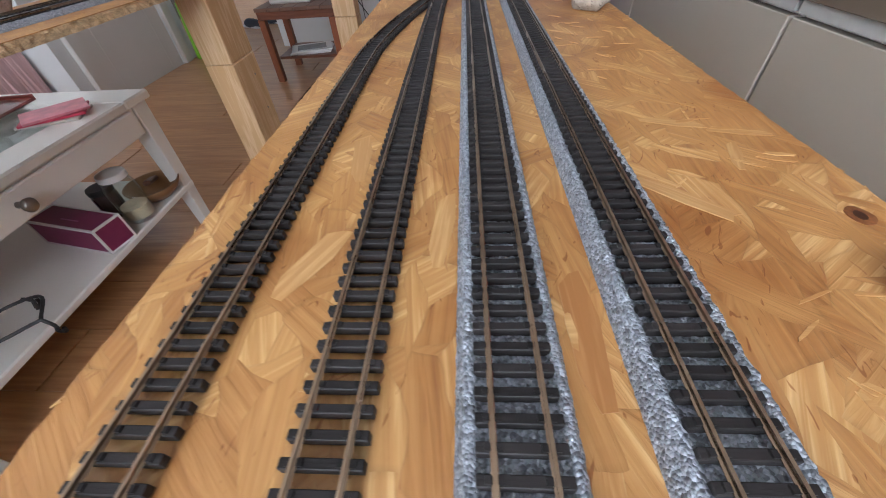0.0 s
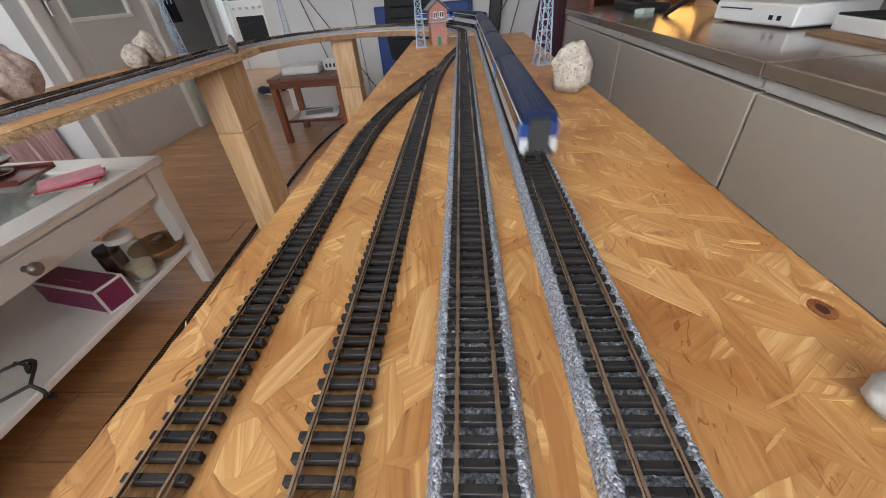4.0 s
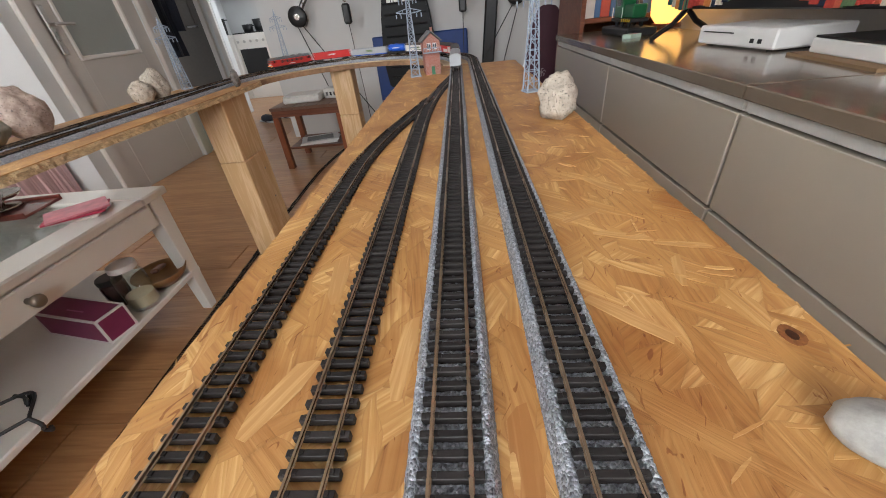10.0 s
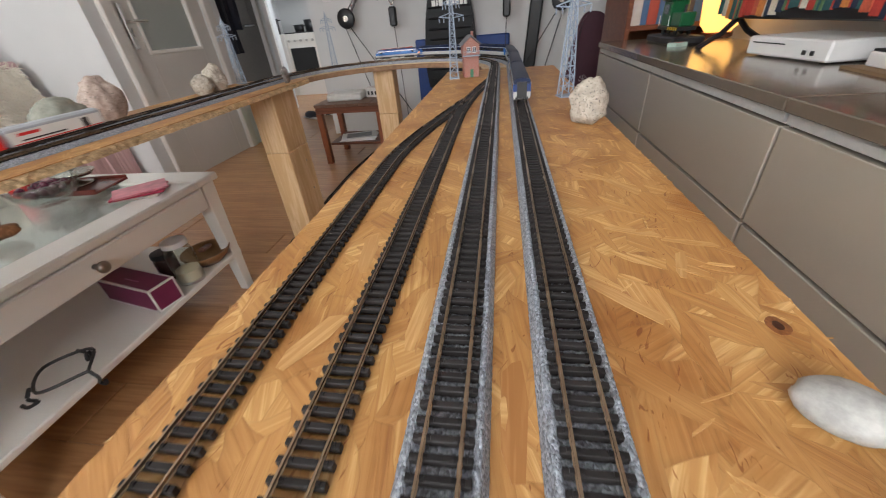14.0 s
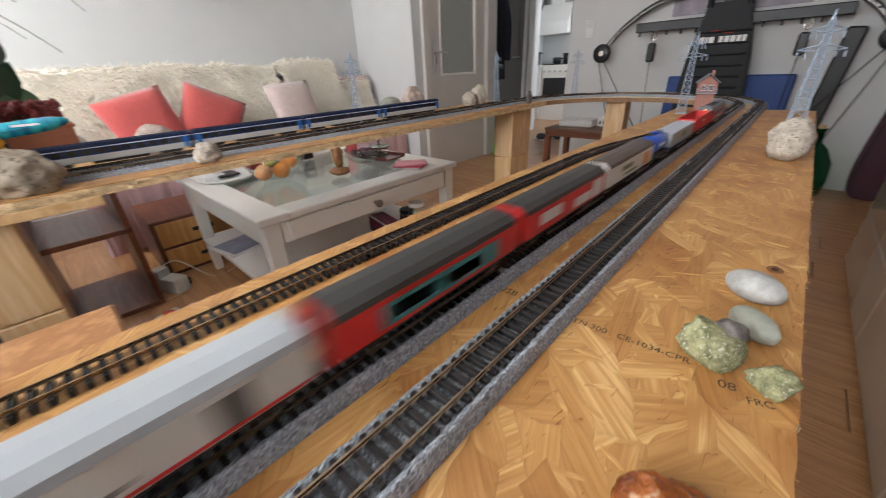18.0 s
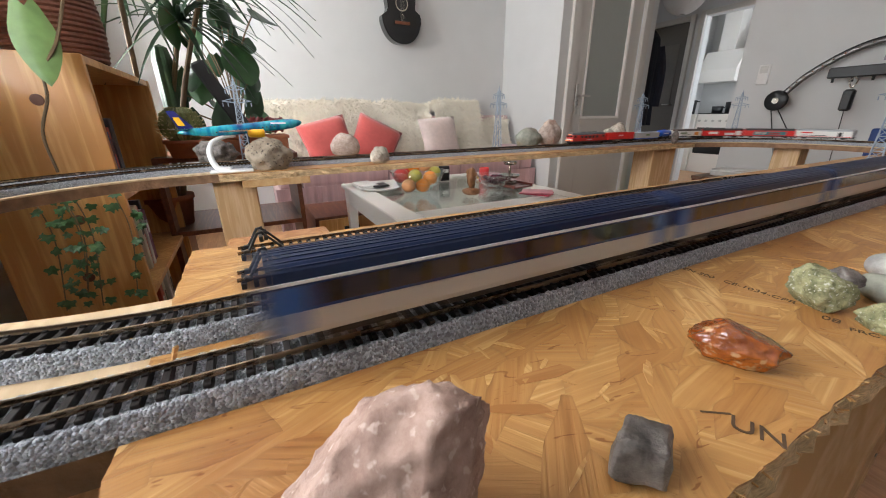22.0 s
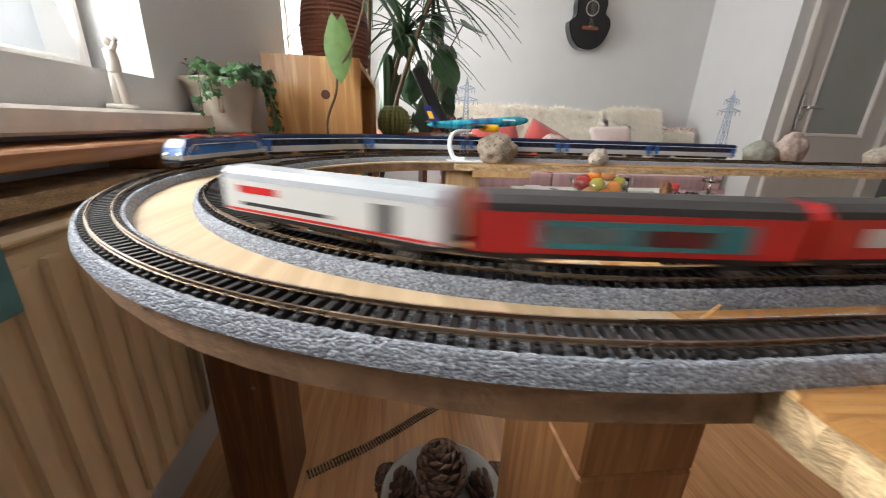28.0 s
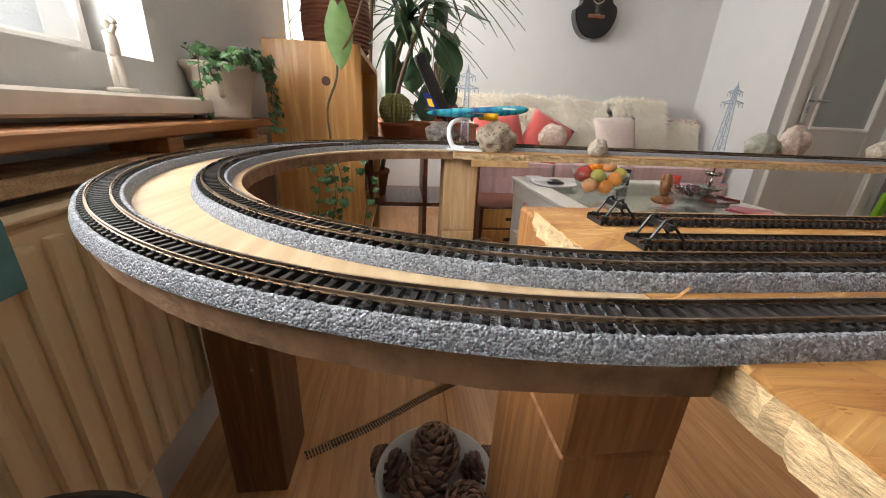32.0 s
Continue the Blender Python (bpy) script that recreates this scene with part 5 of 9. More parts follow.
BCOL = [(0.35, 0.06, 0.04), (0.05, 0.12, 0.25), (0.55, 0.50, 0.40), (0.08, 0.20, 0.10), (0.60, 0.42, 0.06), (0.04, 0.04, 0.05), (0.50, 0.48, 0.46), (0.20, 0.05, 0.12)]
BM = [mat("book_cloth_%s" % "abcdefgh"[i], c, 0.55, var=0.15) for i, c in enumerate(BCOL)]


def book(x, y, z, th, h, d, m, rz=0, lean=0, label="upright book on the pine shelf"):
    """A book: cover boards with spine, and a block of pages."""
    b = thing("book", x, y, z, rz, label, "book", "books on shelves")
    b.matrix_world = pose(x, y, z, 0, lean, rz)
    part("cover", box(0, th, -d, 0, 0, h, 0.0015), m, b)
    part("pages", box(th * 0.14, th * 0.86, -d - 0.0004, -0.006, 0.003, h + 0.0004), WHITE_CARD, b)
    part("spine_label", box(th * 0.2, th * 0.8, 0.0001, 0.0005, h * 0.55, h * 0.8), WHITE_CARD if rnd.random() < 0.5 else BLACK, b)
    return b


for z, hh2, cnt in ((FLOOR + 0.05, 0.27, 13), (FLOOR + 0.37, 0.24, 12), (FLOOR + 0.68, 0.22, 9)):
    x = -1.125
    for i in range(cnt):
        th = rnd.uniform(0.018, 0.042)
        x -= th + 0.001
        book(x, -0.69 - rnd.uniform(0, 0.03), z + 0.0005, th, hh2 * rnd.uniform(0.75, 1.0), 0.17, BM[rnd.randrange(8)] if z < -0.3 else BM[rnd.choice((5, 5, 0, 1, 7))])

# rattan pot with trailing plant on the bookcase
RATTAN = mat("red_brown_rattan", (0.14, 0.045, 0.022), 0.6, var=0.3, scale=120)
rp = thing("rattan_pot", -1.33, -0.76, FLOOR + BH, 0, "red-brown woven rattan pot with trailing plant", "plant pot")
for k in range(16):
    r = 0.085 + 0.028 * math.sin(math.pi * (0.25 + 0.6 * k / 15))
    tor = [(r * math.cos(a * math.pi / 16), r * math.sin(a * math.pi / 16), 0.008 + k * 0.0135) for a in range(33)]
    part("woven_ring", tube(tor, 0.0075, 6), RATTAN, rp)
part("soil", cyl((0, 0, 0.004), (0, 0, 0.19), 0.085, 0.095, 20), mat("soil", (0.03, 0.02, 0.013), 0.95, bump=1.0), rp)


def leaf_mesh(l, w, curl=0.25, notch=0.0, n=7):
    """A leaf blade with a folded midrib, its base at the origin, pointing along -z, facing +x."""
    bm = bmesh.new()
    rows = []
    for i in range(n + 1):
        t = i / n
        ww = w * math.sin(math.pi * min(1, t * 0.92 + 0.08)) ** 0.7 * (1 - 0.35 * t) * 1.15
        if notch and t < 0.15:
            ww *= 0.8
        x = curl * l * t * t
        rows.append([bm.verts.new((x - 0.12 * ww * abs(s), s * ww * 0.5, -l * t + (notch * l * 0.12 * abs(s) if t < 0.2 else 0))) for s in (-1, -0.5, 0, 0.5, 1)])
    for a, b in zip(rows, rows[1:]):
        for k in range(4):
            bm.faces.new((a[k], a[k + 1], b[k + 1], b[k]))
    return bm


pv = thing("trailing_vine", -1.02, -0.70, 0.36, 0, "big mottled green hanging leaf on a brown vine", "plant")
bmv = leaf_mesh(0.165, 0.082, 0.05, 1.0, 9)
lf2 = part("leaf", bmv, LEAF_L, pv, "large pale mottled leaf", smooth=True)
lf2.matrix_local = pose(0.0, -0.005, 0.0, 0, 0, 14)
part("vine", tube(curve3([(-0.22, 0.02, 0.12), (-0.08, 0.06, 0.16), (-0.02, 0.07, 0.06), (-0.01, 0.03, -0.06), (0.0, -0.01, -0.13), (0.0, -0.02, -0.19), (0.0, -0.05, -0.27), (0.01, -0.045, -0.36)], 8), 0.0035, 6), STEM, pv)

# ivy in an antique pale planter on the radiator shelf
px, py, pz = -0.885, -0.985, 0.052
PLANTER = mat("pale_stoneware", (0.60, 0.52, 0.42), 0.7, var=0.15, scale=30, bump=0.3)
ip = thing("stoneware_planter", px, py, pz, 0, "pale antique stoneware planter with lion head handles", "plant pot")
part("pot", lathe([(0, 0), (0.058, 0), (0.060, 0.008), (0.056, 0.014), (0.074, 0.085), (0.082, 0.112), (0.090, 0.116), (0.092, 0.128), (0.084, 0.130), (0.072, 0.10), (0, 0.095)], 32), PLANTER, ip, smooth=True)
for a in (20, 160, 250):
    c, s = math.cos(radians(a)), math.sin(radians(a))
    part("side_handle", tube(curve3([(0.072 * c, 0.072 * s, 0.095), (0.092 * c, 0.092 * s, 0.090), (0.088 * c, 0.088 * s, 0.060), (0.068 * c, 0.068 * s, 0.055)], 5), 0.006, 6), PLANTER, ip)


def ivy_leaf():
    pts = [(0, 0), (0.35, 0.12), (0.55, -0.05), (0.42, -0.35), (0.62, -0.62), (0.22, -0.62), (0, -1.0), (-0.22, -0.62), (-0.62, -0.62), (-0.42, -0.35), (-0.55, -0.05), (-0.35, 0.12)]
    bm = bmesh.new()
    c = bm.verts.new((0.10, 0, -0.35))
    vs = [bm.verts.new((0.0, x, z)) for x, z in pts]
    for i in range(len(vs)):
        bm.faces.new((c, vs[i], vs[(i + 1) % len(vs)]))
    me = bpy.data.meshes.new("leaf")
    bm.to_mesh(me)
    bm.free()
    me.materials.append(LEAF)
    return me


IVY = ivy_leaf()
iv = thing("ivy", px, py, pz + 0.125, 0, "dark green ivy trailing over the planter", "plant")
rnd = random.Random(8)
for k in range(14):
    a = radians(rnd.uniform(75, 150) if k < 7 else (2, 14, 40, 60, 100, 200, 300)[k - 7])
    drop = rnd.uniform(0.06, 0.15) if k < 7 else (0.11, 0.03, -0.03, -0.02, -0.03, -0.03, -0.03)[k - 7]
    c, s = math.cos(a), math.sin(a)
    path = curve3([(0.03 * c, 0.03 * s, -0.01), (0.075 * c, 0.075 * s, 0.035), (0.112 * c, 0.112 * s, 0.0), (0.122 * c, 0.122 * s, -drop)], 7)
    part("tendril", tube(path, 0.0014, 5), STEM, iv)
    for q in path[3::2]:
        for e in range(2):
            ob = new("leaf", IVY)
            ob.parent = iv
            sc = rnd.uniform(0.013, 0.024)
            ob.matrix_local = Matrix.Translation(q + Vector((rnd.uniform(-.014, .014), rnd.uniform(-.014, .014), rnd.uniform(-.006, .010)))) @ pose(0, 0, 0, rnd.uniform(-30, 30), rnd.uniform(-60, 20), math.degrees(a) + rnd.uniform(-60, 60)) @ Matrix.Diagonal((sc, sc, sc, 1))
iv2 = thing("ivy", -1.02, -0.66, -0.04, 0, "ivy hanging down the bookcase below the track", "plant")
for k in range(5):
    y0 = rnd.uniform(-0.16, 0.02)
    path = curve3([(0.03, y0, 0.0), (0.05, y0 + 0.02, -0.12), (0.045, y0 - 0.01, -0.25 - 0.1 * rnd.random())], 8)
    part("tendril", tube(path, 0.0015, 5), STEM, iv2)
    for q in path[1::2]:
        for e in range(2):
            ob = new("leaf", IVY)
            ob.parent = iv2
            sc = rnd.uniform(0.015, 0.028)
            ob.matrix_local = Matrix.Translation(q + Vector((rnd.uniform(-.01, .02), rnd.uniform(-.03, .03), 0))) @ pose(0, 0, 0, rnd.uniform(-40, 40), rnd.uniform(-60, 20), rnd.uniform(-50, 50)) @ Matrix.Diagonal((sc, sc, sc, 1))

# plaster figurine on the sill: one plain shape
PLASTER = mat("white_plaster", (0.66, 0.62, 0.55), 0.7, var=0.06, scale=30)
bm = cyl((0, 0, 0), (0, 0, 0.008), 0.024, 0.022, 16)
tube(curve3([(0.003, 0.004, 0.006), (0.004, 0.002, 0.035), (-0.002, 0, 0.062)], 5), 0.0060, 8, bm, 0.0085)
tube(curve3([(-0.006, -0.003, 0.006), (-0.001, -0.004, 0.032), (-0.003, 0, 0.062)], 5), 0.0055, 8, bm, 0.0085)
tube(curve3([(-0.002, 0, 0.058), (0.001, 0, 0.076), (-0.004, 0, 0.093)], 5), 0.0095, 8, bm, 0.0085)
tube(curve3([(0.006, 0, 0.092), (0.012, 0.004, 0.106), (0.004, 0.002, 0.114)], 5), 0.0045, 6, bm)
tube(curve3([(-0.013, 0, 0.090), (-0.016, 0.004, 0.072), (-0.006, 0.01, 0.066)], 5), 0.0042, 6, bm)
merge(bm, blob(0.0068, 0.0068, 0.0085, 2, 0.1, 3), pose(-0.003, 0, 0.098))
solid("plaster_figurine", bm, PLASTER, -0.555, -1.010, 0.0995, 60, "small white plaster figurine on the window sill", "figurine", smooth=True)

# plant corner behind the layout
cabp = thing("plant_cabinet", -2.02, -0.40, FLOOR, 0, "low dark wooden cabinet carrying plant pots", "cabinet")
for z in (0.0, 0.36, 0.70):
    part("shelf_board", box(-0.24, 0.24, -0.30, 0.30, z, z + 0.022, 0.002), DARKWOOD, cabp)
for y in (-0.30, -0.01, 0.278):
    part("upright", box(-0.24, 0.24, y, y + 0.022, 0.0225, 0.6995), DARKWOOD, cabp)
crate = thing("wooden_crate", -2.30, 0.20, FLOOR, 0, "brown drawer crate standing under the couch end", "crate")
part("case", box(-0.2, 0.25, -0.22, 0.22, 0, 0.30, 0.004), DARKWOOD, crate)
for k in range(2):
    part("drawer_front", box(0.251, 0.262, -0.20, 0.20, 0.02 + 0.14 * k, 0.145 + 0.14 * k, 0.003), PINE_SHELF, crate)
    part("grip_hole", box(0.2625, 0.2632, -0.05, 0.05, 0.07 + 0.14 * k, 0.09 + 0.14 * k), BLACK, crate)
plz = FLOOR + 0.722
tp = thing("terracotta_trough", -1.90, -0.33, plz, 0, "terracotta trough with red succulents", "plant pot")
part("trough", box(-0.09, 0.09, -0.20, 0.20, 0, 0.075, 0.012, seg=2), TERRA, tp)
part("rim", box(-0.098, 0.098, -0.208, 0.208, 0.068, 0.085, 0.005), TERRA, tp)
RED_S = mat("red_succulent", (0.16, 0.022, 0.022), 0.45, var=0.4, island=True)
bm = bmesh.new()
rnd = random.Random(31)
for i in range(170):
    x, y = rnd.uniform(-0.08, 0.08), rnd.uniform(0.0, 0.19)
    h = 0.02 + 0.05 * rnd.random()
    b2 = bmesh.new()
    bmesh.ops.create_icosphere(b2, subdivisions=1, radius=1)
    merge(bm, b2, pose(x, y, 0.085 + h, rnd.uniform(-50, 50), rnd.uniform(-50, 50), 0) @ Matrix.Diagonal((0.009, 0.009, 0.02, 1)))
part("succulent", bm, RED_S, tp, "clump of dark red succulent leaves")
CACT = mat("cactus_skin", (0.20, 0.22, 0.075), 0.6, var=0.2)
SPINE = mat("cactus_spine", (0.62, 0.52, 0.28), 0.6)
ca = thing("barrel_cactus", -1.78, -0.56, plz, 0, "round golden-spined barrel cactus in a pot", "cactus")
part("pot", lathe([(0, 0), (0.06, 0), (0.075, 0.06), (0.082, 0.06), (0.082, 0.075), (0.07, 0.075), (0, 0.07)], 24), TERRA, ca, smooth=True)
bm = lathe([(0, 0.065), (0.05, 0.068), (0.078, 0.10), (0.083, 0.14), (0.07, 0.185), (0.035, 0.21), (0, 0.205)], 44)
for v in bm.verts:
    r = math.hypot(v.co.x, v.co.y)
    a = math.atan2(v.co.y, v.co.x)
    f = 1 - 0.10 * (0.5 + 0.5 * math.cos(22 * a))
    v.co.x *= f
    v.co.y *= f
part("body", bm, CACT, ca)
bm = bmesh.new()
for k in range(22):
    for j in range(8):
        a, t = 2 * math.pi * (k + 0.5) / 22, 0.12 + 0.11 * j
        z = 0.07 + 0.135 * t * 1.1
        r = 0.083 * math.sin(math.pi * (0.25 + 0.72 * t)) ** 0.7
        for e in range(3):
            d = Vector((math.cos(a + rnd.uniform(-.5, .5)), math.sin(a + rnd.uniform(-.5, .5)), rnd.uniform(-0.2, 0.8))).normalized()
            p = Vector((r * math.cos(a), r * math.sin(a), z))
            cyl(p, p + d * 0.017, 0.0007, 0.0002, 3, bm, False)
part("spines", bm, SPINE, ca)
ca["label"] = "round golden-spined barrel cactus in a terracotta pot"
co = thing("column_cactus", -2.02, -0.60, plz, 0, "tall dark ribbed column cactus", "cactus")
part("pot", lathe([(0, 0), (0.05, 0), (0.065, 0.09), (0.06, 0.09), (0, 0.08)], 20), TERRA, co, smooth=True)
bm = lathe([(0, 0.08), (0.038, 0.085), (0.042, 0.2), (0.042, 0.42), (0.03, 0.47), (0, 0.485)], 28)
for v in bm.verts:
    a = math.atan2(v.co.y, v.co.x)
    f = 1 - 0.14 * (0.5 + 0.5 * math.cos(7 * a))
    v.co.x *= f
    v.co.y *= f
part("column", bm, LEAF_D, co)


def long_leaf_plant(name, x, y, z, stems, label, ltop, llen, seed, nleaf):
    """A dragon tree: bare canes with tufts of long narrow leaves that arch and hang."""
    rnd = random.Random(seed)
    root = thing(name, x, y, z, 0, label, "plant")
    part("pot", lathe([(0, 0), (0.09, 0), (0.115, 0.16), (0.122, 0.16), (0.122, 0.18), (0.11, 0.18), (0, 0.16)], 24), TERRA, root, smooth=True)
    for (dx, dy, h) in stems:
        cane = curve3([(dx * 0.2, dy * 0.2, 0.15), (dx * 0.7, dy * 0.5, 0.15 + h * 0.5), (dx, dy, 0.15 + h)], 8)
        part("cane", tube(cane, 0.013, 8, taper=0.010), STEM, root)
        top = Vector(cane[-1])
        for i in range(nleaf):
            a = rnd.uniform(0, 6.28)
            el = rnd.uniform(-0.3, 1.25)
            l = llen * rnd.uniform(0.7, 1.1)
            d = Vector((math.cos(a) * math.cos(el), math.sin(a) * math.cos(el), math.sin(el)))
            w = rnd.uniform(0.007, 0.013)
            side = d.cross(Vector((0, 0, 1))).normalized() * w
            bm = bmesh.new()
            prev = None
            for k in range(8):
                t = k / 7
                p = top + Vector((0, 0, rnd.uniform(-0.03, 0.03) if k == 0 else 0)) + d * l * t + Vector((0, 0, -0.55 * l * t * t))
                ww = side * (0.5 + 1.2 * t) * (1 - t) * 1.6 + side * 0.12
                cur = [bm.verts.new(p - ww), bm.verts.new(p + Vector((0, 0, -0.003))), bm.verts.new(p + ww)]
                if prev:
                    bm.faces.new((prev[0], prev[1], cur[1], cur[0]))
                    bm.faces.new((prev[1], prev[2], cur[2], cur[1]))
                prev = cur
            part("leaf", bm, LEAF_D, root, smooth=True)
    return root


long_leaf_plant("dragon_tree", -1.98, -0.72, FLOOR + 0.35, [(0.10, 0.05, 0.95), (-0.02, 0.22, 0.80), (0.06, 0.36, 0.98)], "tall dragon tree with long narrow arching leaves", 0, 0.46, 3, 44)
ar = thing("arrowhead_plant", -2.12, -0.34, plz, 0, "dark green plant with broad arrow-shaped leaves", "plant")
part("pot", lathe([(0, 0), (0.06, 0), (0.08, 0.11), (0.075, 0.11), (0, 0.10)], 22), TERRA, ar, smooth=True)
for (dx, dy, dz, l, w, yaw, pit) in ((0.10, -0.12, 0.40, 0.20, 0.14, -10, -20), (0.12, 0.05, 0.50, 0.24, 0.17, 15, -30), (0.06, -0.25, 0.30, 0.18, 0.13, -30, -10), (0.14, -0.05, 0.22, 0.17, 0.13, 0, -15), (0.10, 0.16, 0.66, 0.18, 0.12, 40, -55), (0.15, -0.20, 0.20, 0.16, 0.13, 20, -5)):
    part("stalk", tube(curve3([(0, 0, 0.09), (dx * 0.4, dy * 0.4, dz * 0.7), (dx, dy, dz)], 6), 0.004, 5), STEM, ar)
    b = part("leaf", leaf_mesh(l, w, 0.12, 1.0), LEAF_D if l < 0.2 else LEAF, ar, smooth=True)
    b.matrix_local = pose(dx, dy, dz, 0, pit, yaw)
lr = random.Random(17)
for k in range(26):
    dx, dy, dz = lr.uniform(-0.16, 0.16), lr.uniform(-0.22, 0.12), lr.uniform(0.16, 0.72)
    part("stalk", tube(curve3([(0, 0, 0.09), (dx * 0.4, dy * 0.4, dz * 0.7), (dx, dy, dz)], 5), 0.003, 5), STEM, ar)
    b = part("leaf", leaf_mesh(lr.uniform(0.11, 0.18), lr.uniform(0.07, 0.12), 0.16, 1.0), lr.choice((LEAF_D, LEAF_D, LEAF)), ar, smooth=True)
    b.matrix_local = pose(dx, dy, dz, lr.uniform(-20, 20), lr.uniform(-45, 5), lr.uniform(-70, 70))
tn = thing("telescope_case", -1.72, -0.36, 0.12, 0, "slanted black padded case behind the plane", "case")
bm = box(-0.028, 0.028, -0.028, 0.028, 0, 0.30, 0.008, m=pose(0, 0.05, -0.04, 28, 0, 0))
part("tube", bm, BLACK, tn)
part("support_foot", cyl((0, 0.04, plz - 0.12), (0, 0.05, -0.02), 0.012, n=8), BLACK, tn)

# basket of pine cones on the floor
bkt = thing("cone_pot", -0.315, -0.455, FLOOR, 0, "grey round pot heaped with brown pine cones", "pot")
part("pot", lathe([(0, 0), (0.085, 0), (0.108, 0.10), (0.117, 0.190), (0.111, 0.193), (0.10, 0.10), (0, 0.02)], 32), mat("grey_concrete", (0.36, 0.34, 0.31), 0.85, var=0.15, bump=0.4), bkt, smooth=True)
CONE = mat("pine_cone_scale", (0.13, 0.068, 0.042), 0.6, var=0.7, scale=80, island=True)


def cone_scale():
    """A woody scale: a tapering tongue with a thick keeled tip."""
    bm = bmesh.new()
    rings = []
    for x, w, z0, z1 in ((0.0, 0.14, -0.03, 0.03), (0.45, 0.32, -0.06, 0.06), (0.74, 0.42, -0.11, 0.12), (0.90, 0.34, -0.08, 0.20), (1.0, 0.10, 0.0, 0.13)):
        rings.append([bm.verts.new((x, -w, (z0 + z1) / 2)), bm.verts.new((x, 0, z0)), bm.verts.new((x, w, (z0 + z1) / 2)), bm.verts.new((x, 0, z1))])
    for a, b in zip(rings, rings[1:]):
        for i in range(4):
            bm.faces.new((a[i], a[(i + 1) % 4], b[(i + 1) % 4], b[i]))
    bm.faces.new(rings[0][::-1])
    bm.faces.new(rings[-1])
    bmesh.ops.recalc_face_normals(bm, faces=bm.faces)
    me = bpy.data.meshes.new("scale")
    bm.to_mesh(me)
    bm.free()
    me.materials.append(CONE)
    return me


CONE_SCALE = cone_scale()


def pine_cone(x, y, z, r, h, tilt, rz, seed):
    root = thing("pine_cone", x, y, z, rz, "open brown pine cone in the pot", "pine cone", "pine cones in the pot")
    root.matrix_world = pose(x, y, z, tilt, 0, rz)
    part("core", lathe([(0, 0), (r * 0.5, h * 0.2), (r * 0.45, h * 0.6), (0, h * 0.95)], 10), CONE, root)
    n = 64
    for i in range(n):
        t = (i + 0.5) / n
        a = i * 2.39996
        rr = r * math.sin(math.pi * (0.14 + 0.80 * t)) ** 0.75
        ob = new("scale", CONE_SCALE)
        ob.parent = root
        k = r * (1.05 - 0.45 * t)
        ob.matrix_local = pose(0, 0, h * t, 0, 0, math.degrees(a)) @ pose(rr * 0.30, 0, 0, 0, -12 - 50 * t, 0) @ Matrix.Diagonal((rr * 0.85 / r * k, k, k, 1))
    return root


for i, (dx, dy, dz, r, h, ti) in enumerate(((-0.035, 0.01, 0.19, 0.055, 0.11, 8), (0.05, -0.045, 0.17, 0.050, 0.10, -30), (0.045, 0.055, 0.17, 0.050, 0.10, 35), (-0.05, -0.07, 0.14, 0.045, 0.09, -50), (-0.04, 0.085, 0.14, 0.045, 0.09, 50))):
    pine_cone(-0.315 + dx * 0.85, -0.455 + dy * 0.85, FLOOR + dz - 0.03, r, h, ti, i * 50, i)

# adapters and push buttons on the floor beside the coffee table
btnm = mat("button_red", (0.62, 0.05, 0.02), 0.3, coat=0.4)
GREYC = mat("light_grey_case", (0.62, 0.61, 0.58), 0.45)
for (x, y, rz) in ((-1.60, -0.12, 20), (-1.57, -0.045, 35), (-1.57, 0.075, 10)):
    b = thing("push_button", x, y, FLOOR, rz, "light grey control box with a red push button", "switch", "push buttons on the floor")
    part("case", box(-0.035, 0.035, -0.045, 0.045, 0, 0.03, 0.010, seg=2), GREYC, b)
    part("button", lathe([(0, 0.040), (0.020, 0.039), (0.024, 0.034), (0.024, 0.028), (0, 0.028)], 20), btnm, b, "domed red button", smooth=True)
    part("lead", tube(curve3([(0, -0.045, 0.01), (0.02, -0.09, 0.004), (0.07, -0.13, 0.004), (0.09, -0.20, 0.004)], 6), 0.002, 5), BLACK, b)
pa = thing("power_adapter", -1.86, -0.03, FLOOR, 25, "white mains adapter with a black plug", "adapter")
part("case", box(-0.05, 0.05, -0.035, 0.035, 0, 0.075, 0.010, seg=2), GREYC, pa)
part("upper_case", box(-0.11, -0.052, -0.03, 0.03, 0, 0.11, 0.010, seg=2), GREYC, pa)
part("plug", box(-0.03, 0.03, 0.036, 0.06, 0.01, 0.05, 0.006), BLACK, pa)
part("cable", tube(curve3([(-0.08, 0, 0.11), (-0.02, 0.06, 0.13), (0.06, 0.15, 0.004), (0.10, 0.24, 0.003), (0.0, 0.34, 0.003), (-0.10, 0.34, 0.2), (-0.16, 0.32, 0.49)], 8), 0.0028, 6), GREYC, pa, "white flex")

# ---- far end: home gym, small table, hall, sideboard things ----
gy = 3.47
gym = thing("home_gym", -0.40, gy, FLOOR, 0, "black home gym with curved bow arms and pulleys", "home gym")
fz = -FLOOR
PAD = mat("black_vinyl", (0.010, 0.0105, 0.012), 0.5, var=0.2, scale=20, spec=0.25)
CHROME = mat("grey_bow_tube", (0.16, 0.15, 0.145), 0.35, metal=0.7, var=0.15)
padpts = [(-0.205, 0.40), (0.205, 0.40), (0.23, 0.62), (0.20, 0.92), (0.15, 1.18), (0.13, 1.27), (-0.13, 1.27), (-0.15, 1.18), (-0.20, 0.92), (-0.23, 0.62)]
bm = bmesh.new()
